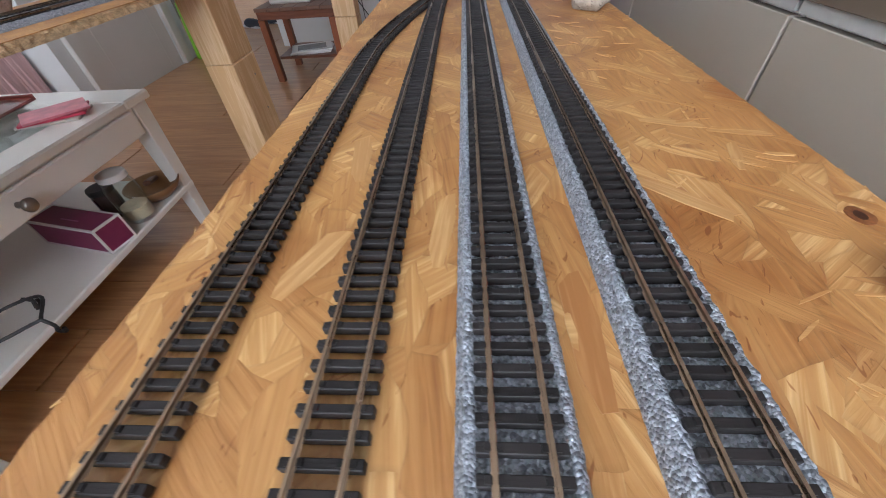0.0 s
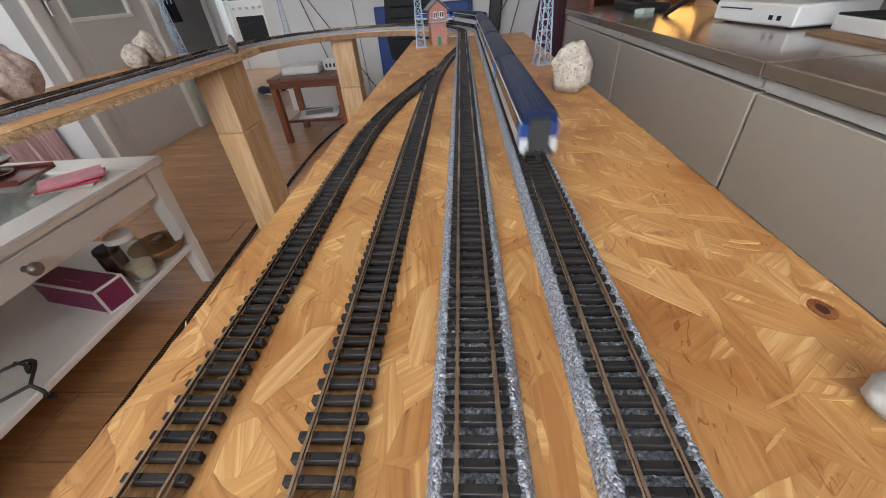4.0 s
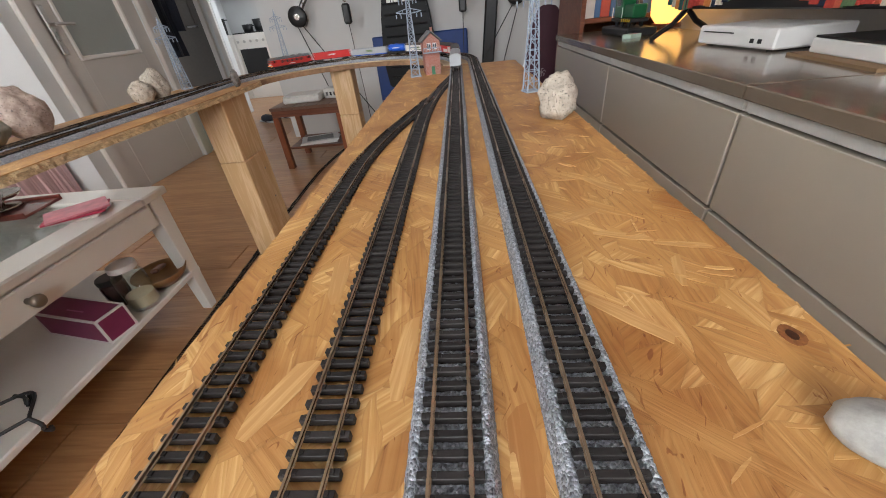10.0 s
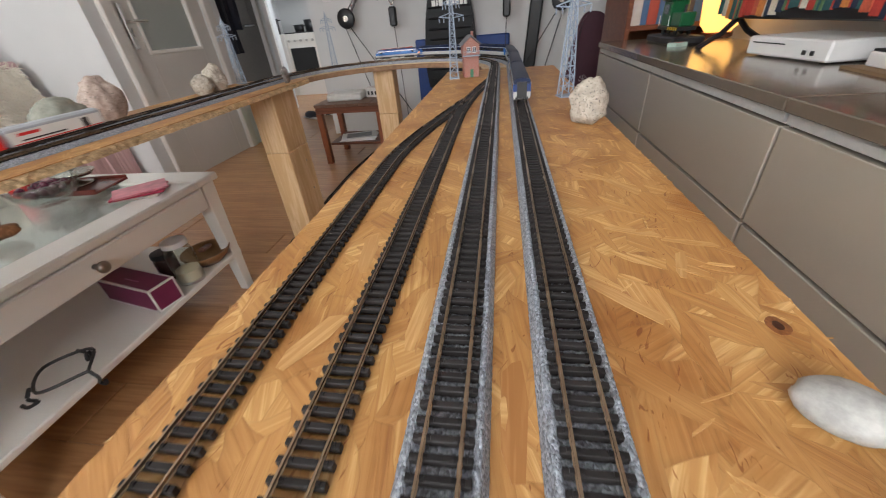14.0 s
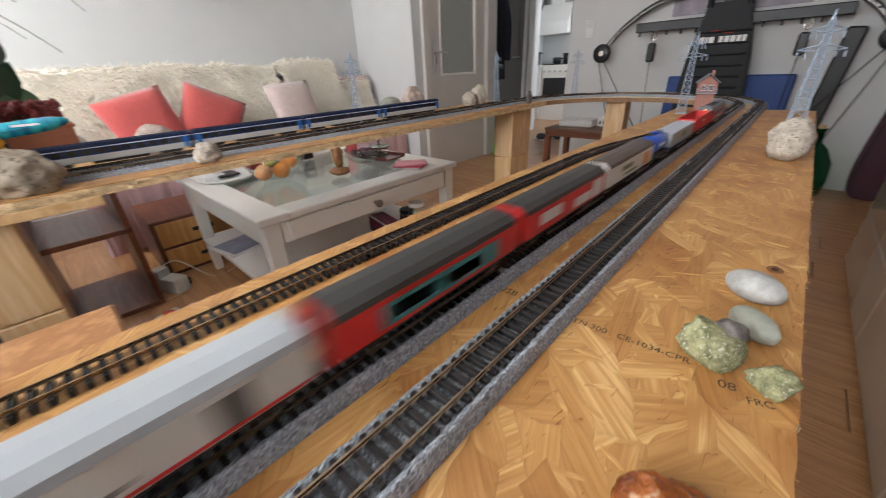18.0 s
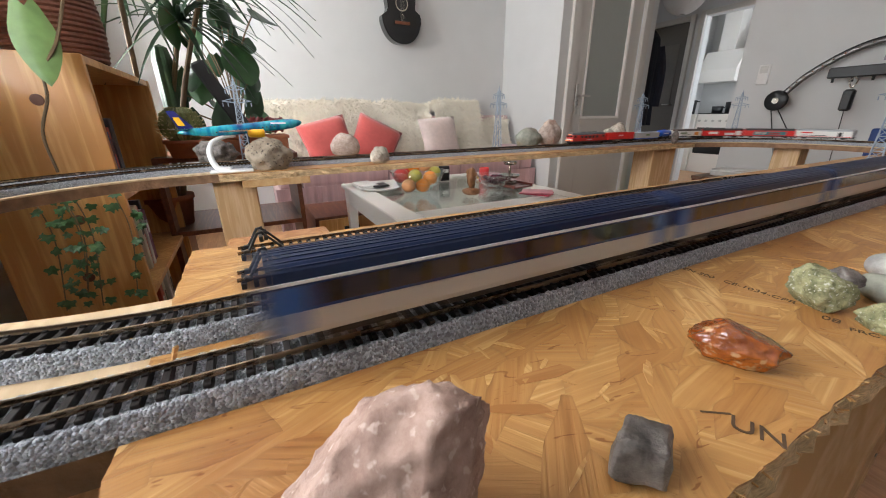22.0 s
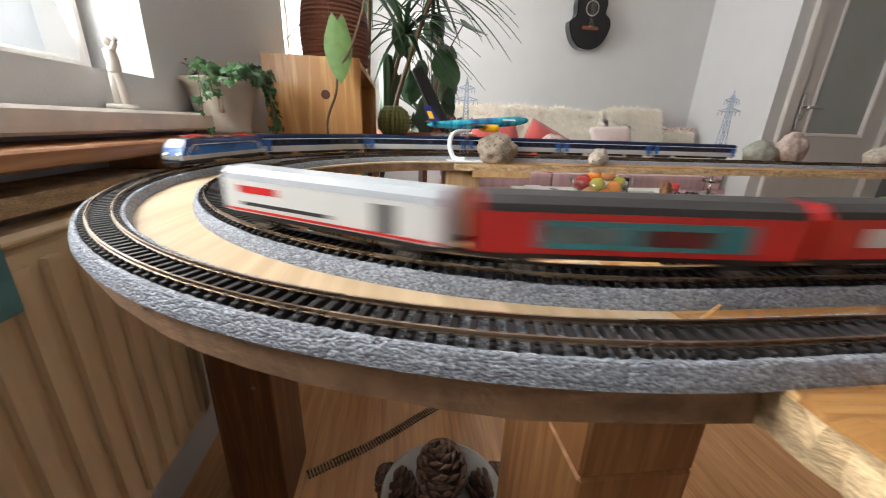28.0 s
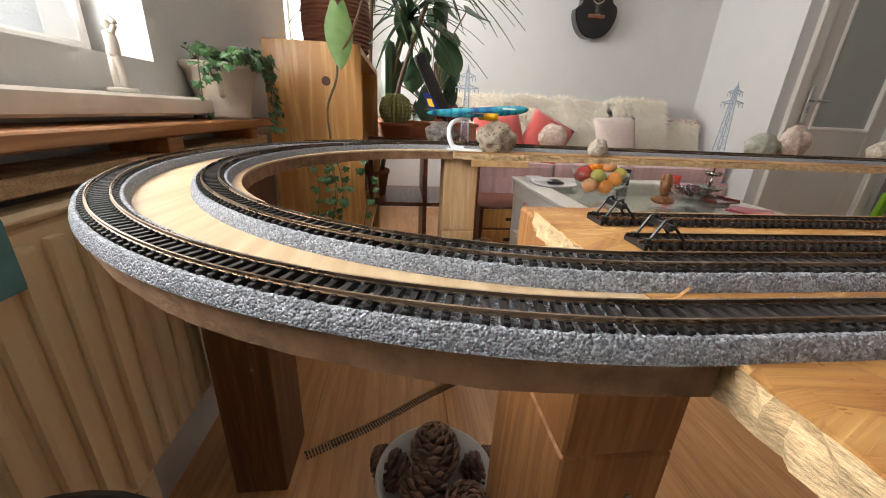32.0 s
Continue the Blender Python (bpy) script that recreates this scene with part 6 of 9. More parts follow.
merge(bm, prism([(x, z) for x, z in padpts], -0.03, 0.03), Matrix(((1, 0, 0, 0), (0, 0, -1, 0), (0, 1, 0, 0), (0, 0, 0, 1))))
bmesh.ops.bevel(bm, geom=bm.edges[:], offset=0.012, segments=2, affect="EDGES")
pad = part("back_pad", bm, PAD, gym, "black upholstered back pad")
for i in range(9):
    z = 0.48 + i * 0.075
    part("pad_fold", cyl((-0.17, -0.032, z), (0.17, -0.032, z), 0.008, n=8), PAD, pad)
part("head_loop", tube(curve3([(-0.12, -0.02, 1.24), (-0.11, -0.02, 1.36), (0, -0.02, 1.41), (0.11, -0.02, 1.36), (0.12, -0.02, 1.24)], 6), 0.022, 8), PAD, gym)
for s in (-1, 1):
    arm = curve3([(s * 0.05, 0.05, 1.36), (s * 0.45, 0.05, 1.33), (s * 0.72, 0.04, 1.18), (s * 0.88, 0.02, 1.0)], 10)
    part("bow_arm", tube(arm, 0.020, 10), CHROME, gym)
    for q in arm[::2]:
        part("bow_clip", tube([q + Vector((0, -0.022, 0.004)), q + Vector((0, -0.022, -0.004))], 0.008, 6), SILVER, gym)
    part("bow_edge", tube([p + Vector((0, -0.012, 0.018)) for p in arm], 0.006, 6), BLACK, gym)
    whl = part("pulley", lathe([(0.018, -0.014), (0.07, -0.014), (0.075, -0.008), (0.062, 0), (0.075, 0.008), (0.07, 0.014), (0.018, 0.014)], 28, m=pose(s * 0.88, -0.01, 0.985, 90, 0, 0)), BLACK, gym, smooth=True)
    part("hub", lathe([(0, -0.016), (0.022, -0.016), (0.022, 0.016), (0, 0.016)], 18, m=pose(s * 0.88, -0.01, 0.985, 90, 0, 0)), SILVER, whl)
    part("cable", tube([(s * 0.86, -0.01, 0.93), (s * 0.30, 0.02, 0.05)], 0.004, 5), BLACK, gym)
    part("cable", tube([(s * 0.90, -0.01, 0.93), (s * 0.70, 0.02, 0.20)], 0.004, 5), BLACK, gym)
    part("cable", tube([(s * 0.46, -0.05, 0.92), (s * 0.44, 0.02, 0.05)], 0.003, 5), BLACK, gym)
    hk = part("hand_grip", box(s * 0.46 - 0.03, s * 0.46 + 0.03, -0.075, -0.03, 0.90, 1.04, 0.012), BLACK, gym)
    part("snap_hook", tube(curve3([(s * 0.46, -0.05, 1.12), (s * 0.46 + 0.02, -0.05, 1.09), (s * 0.46, -0.05, 1.05), (s * 0.46 - 0.02, -0.05, 1.09), (s * 0.46, -0.05, 1.12)], 5), 0.005, 6), SILVER, hk)
part("cross_bar", box(-0.62, 0.66, -0.015, 0.025, 1.12, 1.19, 0.006), BLACK, gym)
for i in range(12):
    part("bar_peg", cyl((-0.58 + i * 0.10, -0.02, 1.12), (-0.58 + i * 0.10, -0.02, 1.09), 0.008, n=8), BLACK, gym)
part("upright", box(-0.05, 0.05, 0.03, 0.09, 0, 1.30, 0.006), BLACK, gym)
part("base_rail", box(-0.40, 0.40, 0.0, 0.09, 0, 0.06, 0.006), BLACK, gym)
part("brand_arc", tube(curve3([(-0.13, -0.0335, 1.075), (-0.04, -0.0335, 1.088), (0.03, -0.0335, 1.072), (0.13, -0.0335, 1.085)], 6), 0.004, 5), mat("print_red", (0.55, 0.03, 0.03), 0.5), gym, "red swoosh mark")
for x0, x1 in ((-0.135, -0.105), (-0.098, -0.085), (-0.078, -0.045), (-0.015, 0.010), (0.018, 0.048), (0.055, 0.085), (0.092, 0.118), (0.125, 0.148)):
    part("letter_bar", box(x0, x1, -0.0346, -0.0340, 1.012, 1.052), WHITE_CARD, gym)
strap = thing("black_strap_bar", 0.21, 3.53, FLOOR, 0, "flat black padded bar leaning on the wall", "bar")
part("bar", box(-0.05, 0.05, -0.02, 0.02, 0, 1.06, 0.012, m=pose(0, 0, 0, 0, 5, 0)), BLACK, strap)
for (x, rz) in ((-0.53, 2), (-0.10, -2)):
    mtt = thing("gym_mat", x, 3.565, FLOOR, rz, "folded royal blue gym mat against the wall", "mat", "gym mats")
    part("mat_panel", box(-0.19, 0.19, -0.03, -0.001, 0, 0.785, 0.008), mat("mat_blue", (0.010, 0.045, 0.20), 0.55, var=0.12), mtt)
    part("mat_panel", box(-0.19, 0.19, 0.001, 0.03, 0, 0.785, 0.008), mat("mat_blue_back", (0.010, 0.045, 0.20), 0.55, var=0.12), mtt)
ps = thing("wall_poster", -0.38, YN - 0.004, 0.46, 0, "grey-violet scenic poster on the wall", "poster", kind="")
part("sheet", box(-0.42, 0.42, -0.004, 0, 0, 0.62), mat("poster_print", (0.26, 0.22, 0.26), 0.45, var=0.7, scale=9), ps)
sn = thing("snowboard_bag", 0.64, 3.42, FLOOR, 0, "dark burgundy snowboard bag leaning in the corner", "bag")
out = []
for i in range(40):
    a = 2 * math.pi * i / 40
    out.append((0.13 * math.copysign(abs(math.cos(a)) ** 0.55, math.cos(a)), 0.45 + 0.45 * math.copysign(abs(math.sin(a)) ** 0.75, math.sin(a))))
bm = merge(None, prism(out, -0.035, 0.035), Matrix(((1, 0, 0, 0), (0, 0, -1, 0), (0, 1, 0, 0), (0, 0, 0, 1))))
bmesh.ops.bevel(bm, geom=[e for e in bm.edges if e.calc_face_angle(0) > 1.0], offset=0.018, segments=2, affect="EDGES")
bmesh.ops.transform(bm, matrix=pose(0, 0, 0, -6, 7, 0), verts=bm.verts)
part("bag_body", bm, mat("burgundy_nylon", (0.055, 0.010, 0.022), 0.6, var=0.15, bump=0.2), sn)
fm = bmesh.new()
for a in range(6):
    tube([(0.05 + 0.030 * math.cos(a * 1.047 + k * 0.2), -0.040, 0.42 + 0.030 * math.sin(a * 1.047 + k * 0.2)) for k in range(4)] + [(0.05, -0.040, 0.42)], 0.0025, 5, fm)
part("flower_mark", fm, mat("pale_print", (0.35, 0.28, 0.30), 0.6), sn)
part("zip", tube([(-0.09, -0.036, 0.06), (-0.06, -0.05, 0.45), (0.0, -0.06, 0.82)], 0.003, 5), BLACK, sn)

# little side table with a printer
st = thing("side_table", -1.10, 2.87, FLOOR, 0, "small red-brown wooden side table with lower shelf", "table")
for i in range(6):
    part("top_slat", box(-0.26 + i * 0.087, -0.26 + i * 0.087 + 0.084, -0.21, 0.21, 0.43, 0.45, 0.002), mat("dark_slat", (0.16, 0.085, 0.055), 0.5, var=0.2), st)
part("top_frame", box(-0.255, 0.255, -0.205, 0.205, 0.385, 0.429, 0.002), DARKWOOD, st)
for sx in (-1, 1):
    for sy in (-1, 1):
        part("leg", box(sx * 0.235 - 0.022, sx * 0.235 + 0.022, sy * 0.185 - 0.022, sy * 0.185 + 0.022, 0, 0.384, 0.002), mat("reddish_leg", (0.24, 0.075, 0.03), 0.4, var=0.15, coat=0.2), st)
part("lower_shelf", box(-0.21, 0.21, -0.17, 0.17, 0.14, 0.158, 0.002), DARKWOOD, st)
pt = thing("paper_stack", -1.11, 2.83, FLOOR + 0.158, 8, "printed magazines stacked on the side table", "papers")
for i in range(3):
    part("magazine", box(-0.14, 0.14, -0.1, 0.1, i * 0.007, i * 0.007 + 0.006, m=pose(0, 0, 0, 0, 0, i * 5)), WHITE_CARD, pt)
part("cover_picture", box(-0.10, 0.10, -0.06, 0.07, 0.0205, 0.0212, m=pose(0, 0, 0, 0, 0, 10)), mat("cover_grey", (0.16, 0.16, 0.17), 0.4, var=0.6, scale=30), pt)
pr = thing("small_printer", -1.15, 2.88, FLOOR + 0.45, 4, "flat light grey box on the side table", "printer")
part("case", box(-0.15, 0.12, -0.10, 0.10, 0, 0.045, 0.008), GREYC, pr)
part("lid", box(-0.145, 0.115, -0.095, 0.095, 0.0455, 0.052, 0.003), GREYC, pr)
rt2 = thing("wall_router", -0.95, 2.92, FLOOR + 0.45, -8, "small white socket box on the side table", "router")
part("case", box(-0.06, 0.06, -0.05, 0.05, 0, 0.07, 0.012, seg=2), GREYC, rt2)
for i in range(3):
    part("port", box(-0.04 + i * 0.03, -0.025 + i * 0.03, -0.0508, -0.0502, 0.02, 0.045), BLACK, rt2)
sw = thing("light_switch", -1.47, YN - 0.001, 0.36, 0, "white light switch plate on the wall", "switch")
part("plate", box(-0.04, 0.04, -0.010, 0, 0, 0.15, 0.003), WHITE_CARD, sw)
part("rocker", box(-0.028, 0.028, -0.0145, -0.0102, 0.085, 0.138, 0.002), GREYC, sw)
sc = thing("green_scooter", -2.33, 3.36, FLOOR, 0, "lime green toy leaning by the door frame", "toy")
part("panel", box(-0.01, 0.03, -0.05, 0.03, 0.0, 0.42, 0.012, m=pose(0, 0, 0, 0, 4, 0)), mat("lime_plastic", (0.20, 0.45, 0.02), 0.4), sc)
for k in range(2):
    part("wheel", lathe([(0, -0.012), (0.028, -0.012), (0.030, 0), (0.028, 0.012), (0, 0.012)], 14, m=pose(0.07 + 0.05 * k, -0.03, 0.030, 90, 0, 0)), mat("yellow_wheel", (0.75, 0.40, 0.02), 0.4), sc)
for i, (x, y, rz) in enumerate(((-2.30, 4.40, 60), (-2.12, 4.55, 75))):
    sh = thing("shoe", x, y, FLOOR, rz, "dark sports shoe on the hall floor", "shoe", "shoes in the hall")
    bm = blob(0.05, 0.14, 0.055, 3 + i, 0.1, 3, 1.2, 0.4)
    part("upper", bm, mat("shoe_fabric", (0.025, 0.027, 0.035), 0.7), sh, smooth=True)
    part("sole", box(-0.045, 0.045, -0.13, 0.13, -0.0, 0.022, 0.008), GREYC, sh)
# hall: coats, a dark door, kitchen units
coat = thing("coat", -2.62, 3.72, 0.02, 0, "dark navy coat hanging in the hall", "coat")
bm = bmesh.new()
merge(bm, lathe([(0.03, 0.95), (0.10, 0.88), (0.13, 0.7), (0.12, 0.4), (0.14, 0.0), (0.0, 0.0)], 20), Matrix.Diagonal((0.6, 1.0, 1, 1)))
for v in bm.verts:
    v.co.x += 0.02 * math.sin(9 * math.atan2(v.co.y, v.co.x)) * (1 - v.co.z)
part("cloth", bm, mat("navy_cloth", (0.010, 0.012, 0.022), 0.85), coat)
part("sleeve", tube(curve3([(0.03, 0.10, 0.80), (0.05, 0.16, 0.55), (0.05, 0.15, 0.20)], 6), 0.05, 8), mat("navy_cloth_sleeve", (0.012, 0.014, 0.026), 0.85), coat)
part("hanger", tube([(0, 0, 0.94), (0, 0, 1.05)], 0.004, 5), STEEL, coat)
hd2 = thing("door_2", -3.29, 5.048, FLOOR, 0, "dark grey-brown hall door, closed", "door", kind="structure")
part("leaf", box(-0.25, 0.25, -0.03, 0.0, 0, 2.02, 0.003), mat("hall_door_dark", (0.11, 0.095, 0.08), 0.45, var=0.1), hd2)
part("inset", box(-0.17, 0.17, -0.036, -0.0305, 1.05, 1.78, 0.004), mat("hall_door_inset", (0.14, 0.12, 0.10), 0.5), hd2)
part("handle", tube([(0.19, -0.031, 1.03), (0.19, -0.07, 1.03), (0.09, -0.07, 1.03)], 0.009, 6), STEEL, hd2)
bm = box(-0.31, -0.252, -0.045, 0.0, 0, 2.09, 0.006)
box(0.252, 0.31, -0.045, 0.0, 0, 2.09, 0.006, bm)
box(-0.252, 0.252, -0.045, 0.0, 2.022, 2.09, 0.006, bm)
part("door_frame", bm, DOORP, hd2)
kd = thing("doorway_trim", -2.42, 5.045, FLOOR, 0, "painted trim round the kitchen doorway", "trim", kind="structure")
bm = box(-0.50, -0.44, -0.04, 0.0, 0, 2.11, 0.006)
box(0.44, 0.50, -0.04, 0.0, 0, 2.11, 0.006, bm)
box(-0.44, 0.44, -0.04, 0.0, 2.05, 2.11, 0.006, bm)
part("door_frame", bm, DOORP, kd)
pl = thing("paper_lamp", -2.78, 4.40, 1.44, 0, "round white paper lampshade hanging in the hall, unlit", "lamp")
part("shade", lathe([(0.03, -0.22)] + [(0.225 * math.cos(radians(a)), 0.225 * math.sin(radians(a))) for a in range(-80, 81, 10)] + [(0.03, 0.22)], 28), WHITE_CARD, pl, smooth=True)
part("cord", cyl((0, 0, 0.2), (0, 0, 0.32), 0.004, n=6), BLACK, pl)
kt = thing("kitchen_stove", -3.12, 6.22, FLOOR, 0, "white kitchen stove with dark oven window", "stove")
part("case", box(-0.25, 0.25, 0, 0.60, 0, 0.90, 0.006), WHITE_LAC, kt)
part("oven_window", box(-0.21, 0.21, -0.008, -0.001, 0.30, 0.70, 0.004), BLACK, kt)
part("hob", box(-0.25, 0.25, 0.0, 0.60, 0.901, 0.915, 0.004), BLACK, kt)
for i in range(5):
    part("knob", cyl((-0.2 + i * 0.1, -0.001, 0.80), (-0.2 + i * 0.1, -0.02, 0.80), 0.018, n=10), STEEL, kt)
for k, x in enumerate((-3.67, -2.57)):
    ku = thing("kitchen_unit", x, 6.22, FLOOR, 0, "white kitchen base unit with worktop", "cabinet", "kitchen units")
    part("case", box(-0.29, 0.29, 0, 0.60, 0, 0.86, 0.004), WHITE_LAC, ku)
    part("worktop", box(-0.295, 0.295, -0.02, 0.61, 0.861, 0.90, 0.004), WHITE_LAC, ku)
    for z0, z1 in ((0.10, 0.46), (0.465, 0.64), (0.645, 0.84)):
        part("drawer_front", box(-0.28, 0.28, -0.018, -0.001, z0, z1, 0.003), WHITE_LAC, ku)
        part("grip", cyl((-0.08, -0.03, z1 - 0.03), (0.08, -0.03, z1 - 0.03), 0.006, n=8), STEEL, ku)
kh = thing("cooker_hood", -3.36, 6.45, 0.62, 0, "angular white cooker hood over the stove", "hood")
bm = prism([(0.0, 0.0), (0.40, 0.0), (0.40, 0.46), (0.16, 0.46), (0.0, 0.18)], -0.28, 0.28)
part("case", merge(bmesh.new(), bm, SW), WHITE_LAC, kh)
part("chimney", box(-0.12, 0.12, 0.15, 0.40, 0.46, 1.10, 0.004), WHITE_LAC, kh)
wc = thing("wall_cabinet", -2.75, 6.55, 0.62, 0, "white kitchen wall cabinet", "cabinet")
part("case", box(-0.30, 0.30, 0, 0.34, 0, 0.6, 0.004), WHITE_LAC, wc)
part("door", box(-0.295, 0.295, -0.018, -0.001, 0.004, 0.596, 0.003), WHITE_LAC, wc)
for i, (x, h, z) in enumerate(((-3.24, 0.10, 0.9155), (-3.05, 0.16, 0.9155), (-2.72, 0.20, 0.9005), (-2.5, 0.08, 0.9005), (-3.66, 0.22, 0.9005))):
    pn = thing("cooking_pot", x, 6.5, FLOOR + z, 0, "dark cooking pot in the kitchen", "pot", "pots in the kitchen")
    part("pot", lathe([(0, 0), (0.07, 0), (0.08, h), (0.074, h), (0, 0.01)], 18), BLACK if i != 2 else STEEL, pn, smooth=True)
    part("grip", box(0.08, 0.13, -0.01, 0.01, h - 0.03, h - 0.015, 0.003), BLACK, pn)
kl = bpy.data.lights.new("kitchen_window_light", "AREA")
kl.shape, kl.size, kl.size_y, kl.energy, kl.color = "RECTANGLE", 0.85, 1.15, 16, (0.94, 0.97, 1.0)
ko = new("kitchen_window_light", kl)
ko.matrix_world = look((-1.50, 5.75, 0.7), (-3.2, 6.1, 0.2))
bp2 = finish("backdrop", box(-0.9, -0.8, 4.2, 7.2, -1, 2.5), day)
tagged(bp2, "pale sky outside the kitchen window", "sky", kind="structure")

# ---- on the sideboard ----
TOPZ = 0.006
tv = thing("television", 0.83, 1.02, TOPZ, 0, "television covered by a woven striped blanket", "television")
part("panel", box(-0.015, 0.015, -0.62, 0.62, 0.085, 0.80, 0.004), BLACK, tv)
for y in (-0.42, 0.56):
    for s in (-1, 1):
        part("foot", tube([(0, y, 0.088), (s * 0.055, y + 0.03 * s, 0.045), (s * 0.13, y + 0.05 * s, 0.005)], 0.009, 6), BLACK, tv)
cols = [(0.42, 0.045, 0.03), (0.03, 0.10, 0.10), (0.60, 0.22, 0.05), (0.62, 0.56, 0.45), (0.02, 0.03, 0.06), (0.10, 0.18, 0.08), (0.50, 0.10, 0.05)]
WOV = [mat("woven_stripe_%s" % "abcdefg"[i], c, 0.95, var=0.3, scale=200, bump=0.5, bscale=700) for i, c in enumerate(cols)]
bl = thing("woven_blanket", 0.83, 1.02, TOPZ, 0, "red, green and cream striped woven blanket over the television", "blanket")
rnd = random.Random(77)
y = -0.66
while y < 0.66:
    w = rnd.choice((0.008, 0.012, 0.018, 0.026))
    drop = 0.100 + 0.012 * math.sin(y * 9) + 0.006 * math.sin(y * 31)
    part("stripe", box(-0.024 - 0.003 * math.sin(y * 40), -0.018, y, y + w - 0.0006, drop, 0.215), WOV[rnd.randrange(7)], bl)
    y += w
part("red_band", box(-0.0245, -0.0175, -0.66, 0.66, 0.2155, 0.83), WOV[0], bl)
part("fold_over", box(-0.0245, 0.020, -0.66, 0.66, 0.8305, 0.838), WOV[0], bl)
for i in range(9):
    yy = -0.60 + i * 0.145
    part("woven_motif", merge(None, prism([(yy, 0.25), (yy + 0.05, 0.235), (yy + 0.10, 0.26), (yy + 0.08, 0.34), (yy + 0.03, 0.36)], -0.0275, -0.025), SW), WOV[(1, 2, 3, 5)[i % 4]], bl)
loco = thing("green_display_locomotive", 0.745, 1.87, TOPZ, 0, "green narrow-gauge model locomotive on a black plinth", "model locomotive")
GRN = mat("loco_green", (0.010, 0.10, 0.035), 0.3, coat=0.4)
part("plinth", box(-0.06, 0.06, -0.15, 0.15, 0, 0.030, 0.006), BLACK, loco)
part("frame", box(-0.035, 0.035, -0.11, 0.11, 0.048, 0.062, 0.002), BLACK, loco)
part("hood", box(-0.028, 0.028, -0.10, -0.005, 0.0625, 0.110, 0.004), GRN, loco)
cabn = part("cab", box(-0.035, 0.035, 0.0, 0.085, 0.0625, 0.150, 0.004), GRN, loco)
part("cab_window", box(-0.0362, -0.0352, 0.018, 0.065, 0.105, 0.138), PANEG, cabn)
part("cab_roof", box(-0.042, 0.042, -0.008, 0.093, 0.1505, 0.160, 0.004), GRN, loco)
part("exhaust", cyl((0, -0.06, 0.11), (0, -0.06, 0.135), 0.006, n=10), BLACK, loco)
for i in range(5):
    part("hazard_stripe", box(-0.0365, -0.0355, -0.10 + i * 0.02, -0.09 + i * 0.02, 0.050, 0.060), mat("hazard_yellow", (0.70, 0.45, 0.02), 0.4), loco)
for y in (-0.07, 0.0, 0.06):
    bm = bmesh.new()
    for s in (-1, 1):
        cyl((s * 0.022, y, 0.044), (s * 0.028, y, 0.044), 0.014, n=16, bm=bm)
    part("wheelset", bm, BLACK, loco)
for y in (-0.012, 0.095):
    part("grab_rail", tube([(-0.037, y, 0.062), (-0.037, y, 0.10)], 0.0015, 5), STEEL, loco)
gc = thing("game_console", 0.86, 1.19, TOPZ, 6, "flat white game console with two front ports", "console")
part("case", box(-0.10, 0.10, -0.14, 0.14, 0.004, 0.05, 0.004), WHITE_CARD, gc)
for y in (-0.10, -0.075):
    part("port", box(-0.1012, -0.1002, y, y + 0.012, 0.016, 0.026), BLACK, gc)
part("slot", box(-0.1012, -0.1002, 0.0, 0.12, 0.034, 0.037), BLACK, gc)
for y in (-0.11, 0.11):
    part("rubber_foot", box(-0.08, 0.08, y - 0.01, y + 0.01, 0, 0.0038), BLACK, gc)
bks = thing("book_pile", 0.87, 0.84, TOPZ, -8, "white-edged books lying on brown card", "books")
part("card_sheet", box(-0.12, 0.12, -0.13, 0.13, 0, 0.006), mat("brown_card", (0.24, 0.15, 0.08), 0.8), bks)
part("book_block", box(-0.09, 0.09, -0.11, 0.11, 0.0065, 0.034, 0.002), WHITE_CARD, bks)
part("dark_cover", box(-0.085, 0.095, -0.105, 0.112, 0.0345, 0.039, 0.001), BLACK, bks)
sm = thing("small_carton", 0.70, 1.70, TOPZ, 30, "tiny printed card box beside the plinth", "box")
part("carton", box(-0.03, 0.03, -0.02, 0.02, 0, 0.014, 0.001), mat("mint_card", (0.45, 0.60, 0.52), 0.5, var=0.3, scale=60), sm)
part("print_bar", box(-0.02, 0.02, -0.012, -0.004, 0.0142, 0.0148), mat("print_red_bar", (0.5, 0.06, 0.05), 0.5), sm)
lp = thing("salt_lamp", 0.98, 2.02, TOPZ, 0, "warm glowing paper lamp on the sideboard", "lamp")
part("shade", lathe([(0.05, 0.02), (0.075, 0.05), (0.085, 0.15), (0.08, 0.27), (0.06, 0.32), (0.055, 0.32), (0.075, 0.26), (0.080, 0.15), (0.07, 0.055), (0.045, 0.025)], 24), mat("lamp_paper", (1.0, 0.50, 0.12), 0.8, emit=1.6, var=0.2, scale=30), lp, smooth=True)
part("base", lathe([(0, 0), (0.06, 0), (0.06, 0.018), (0, 0.02)], 24), DARKWOOD, lp)
cb = thing("side_bookcase", 0.86, 2.42, FLOOR, 0, "tall reddish wooden bookcase beside the sideboard", "bookcase")
for x in (-0.22, 0.20):
    part("side_panel", box(x, x + 0.022, -0.20, 0.28, 0, 1.9, 0.002), DARKWOOD, cb)
part("back_panel", box(-0.198, 0.2, 0.27, 0.28, 0, 1.9), DARKWOOD, cb)
for z in (0.05, 0.42, 0.80, 1.16, 1.5, 1.87):
    part("shelf_board", box(-0.197, 0.199, -0.19, 0.268, z, z + 0.022, 0.001), DARKWOOD, cb)
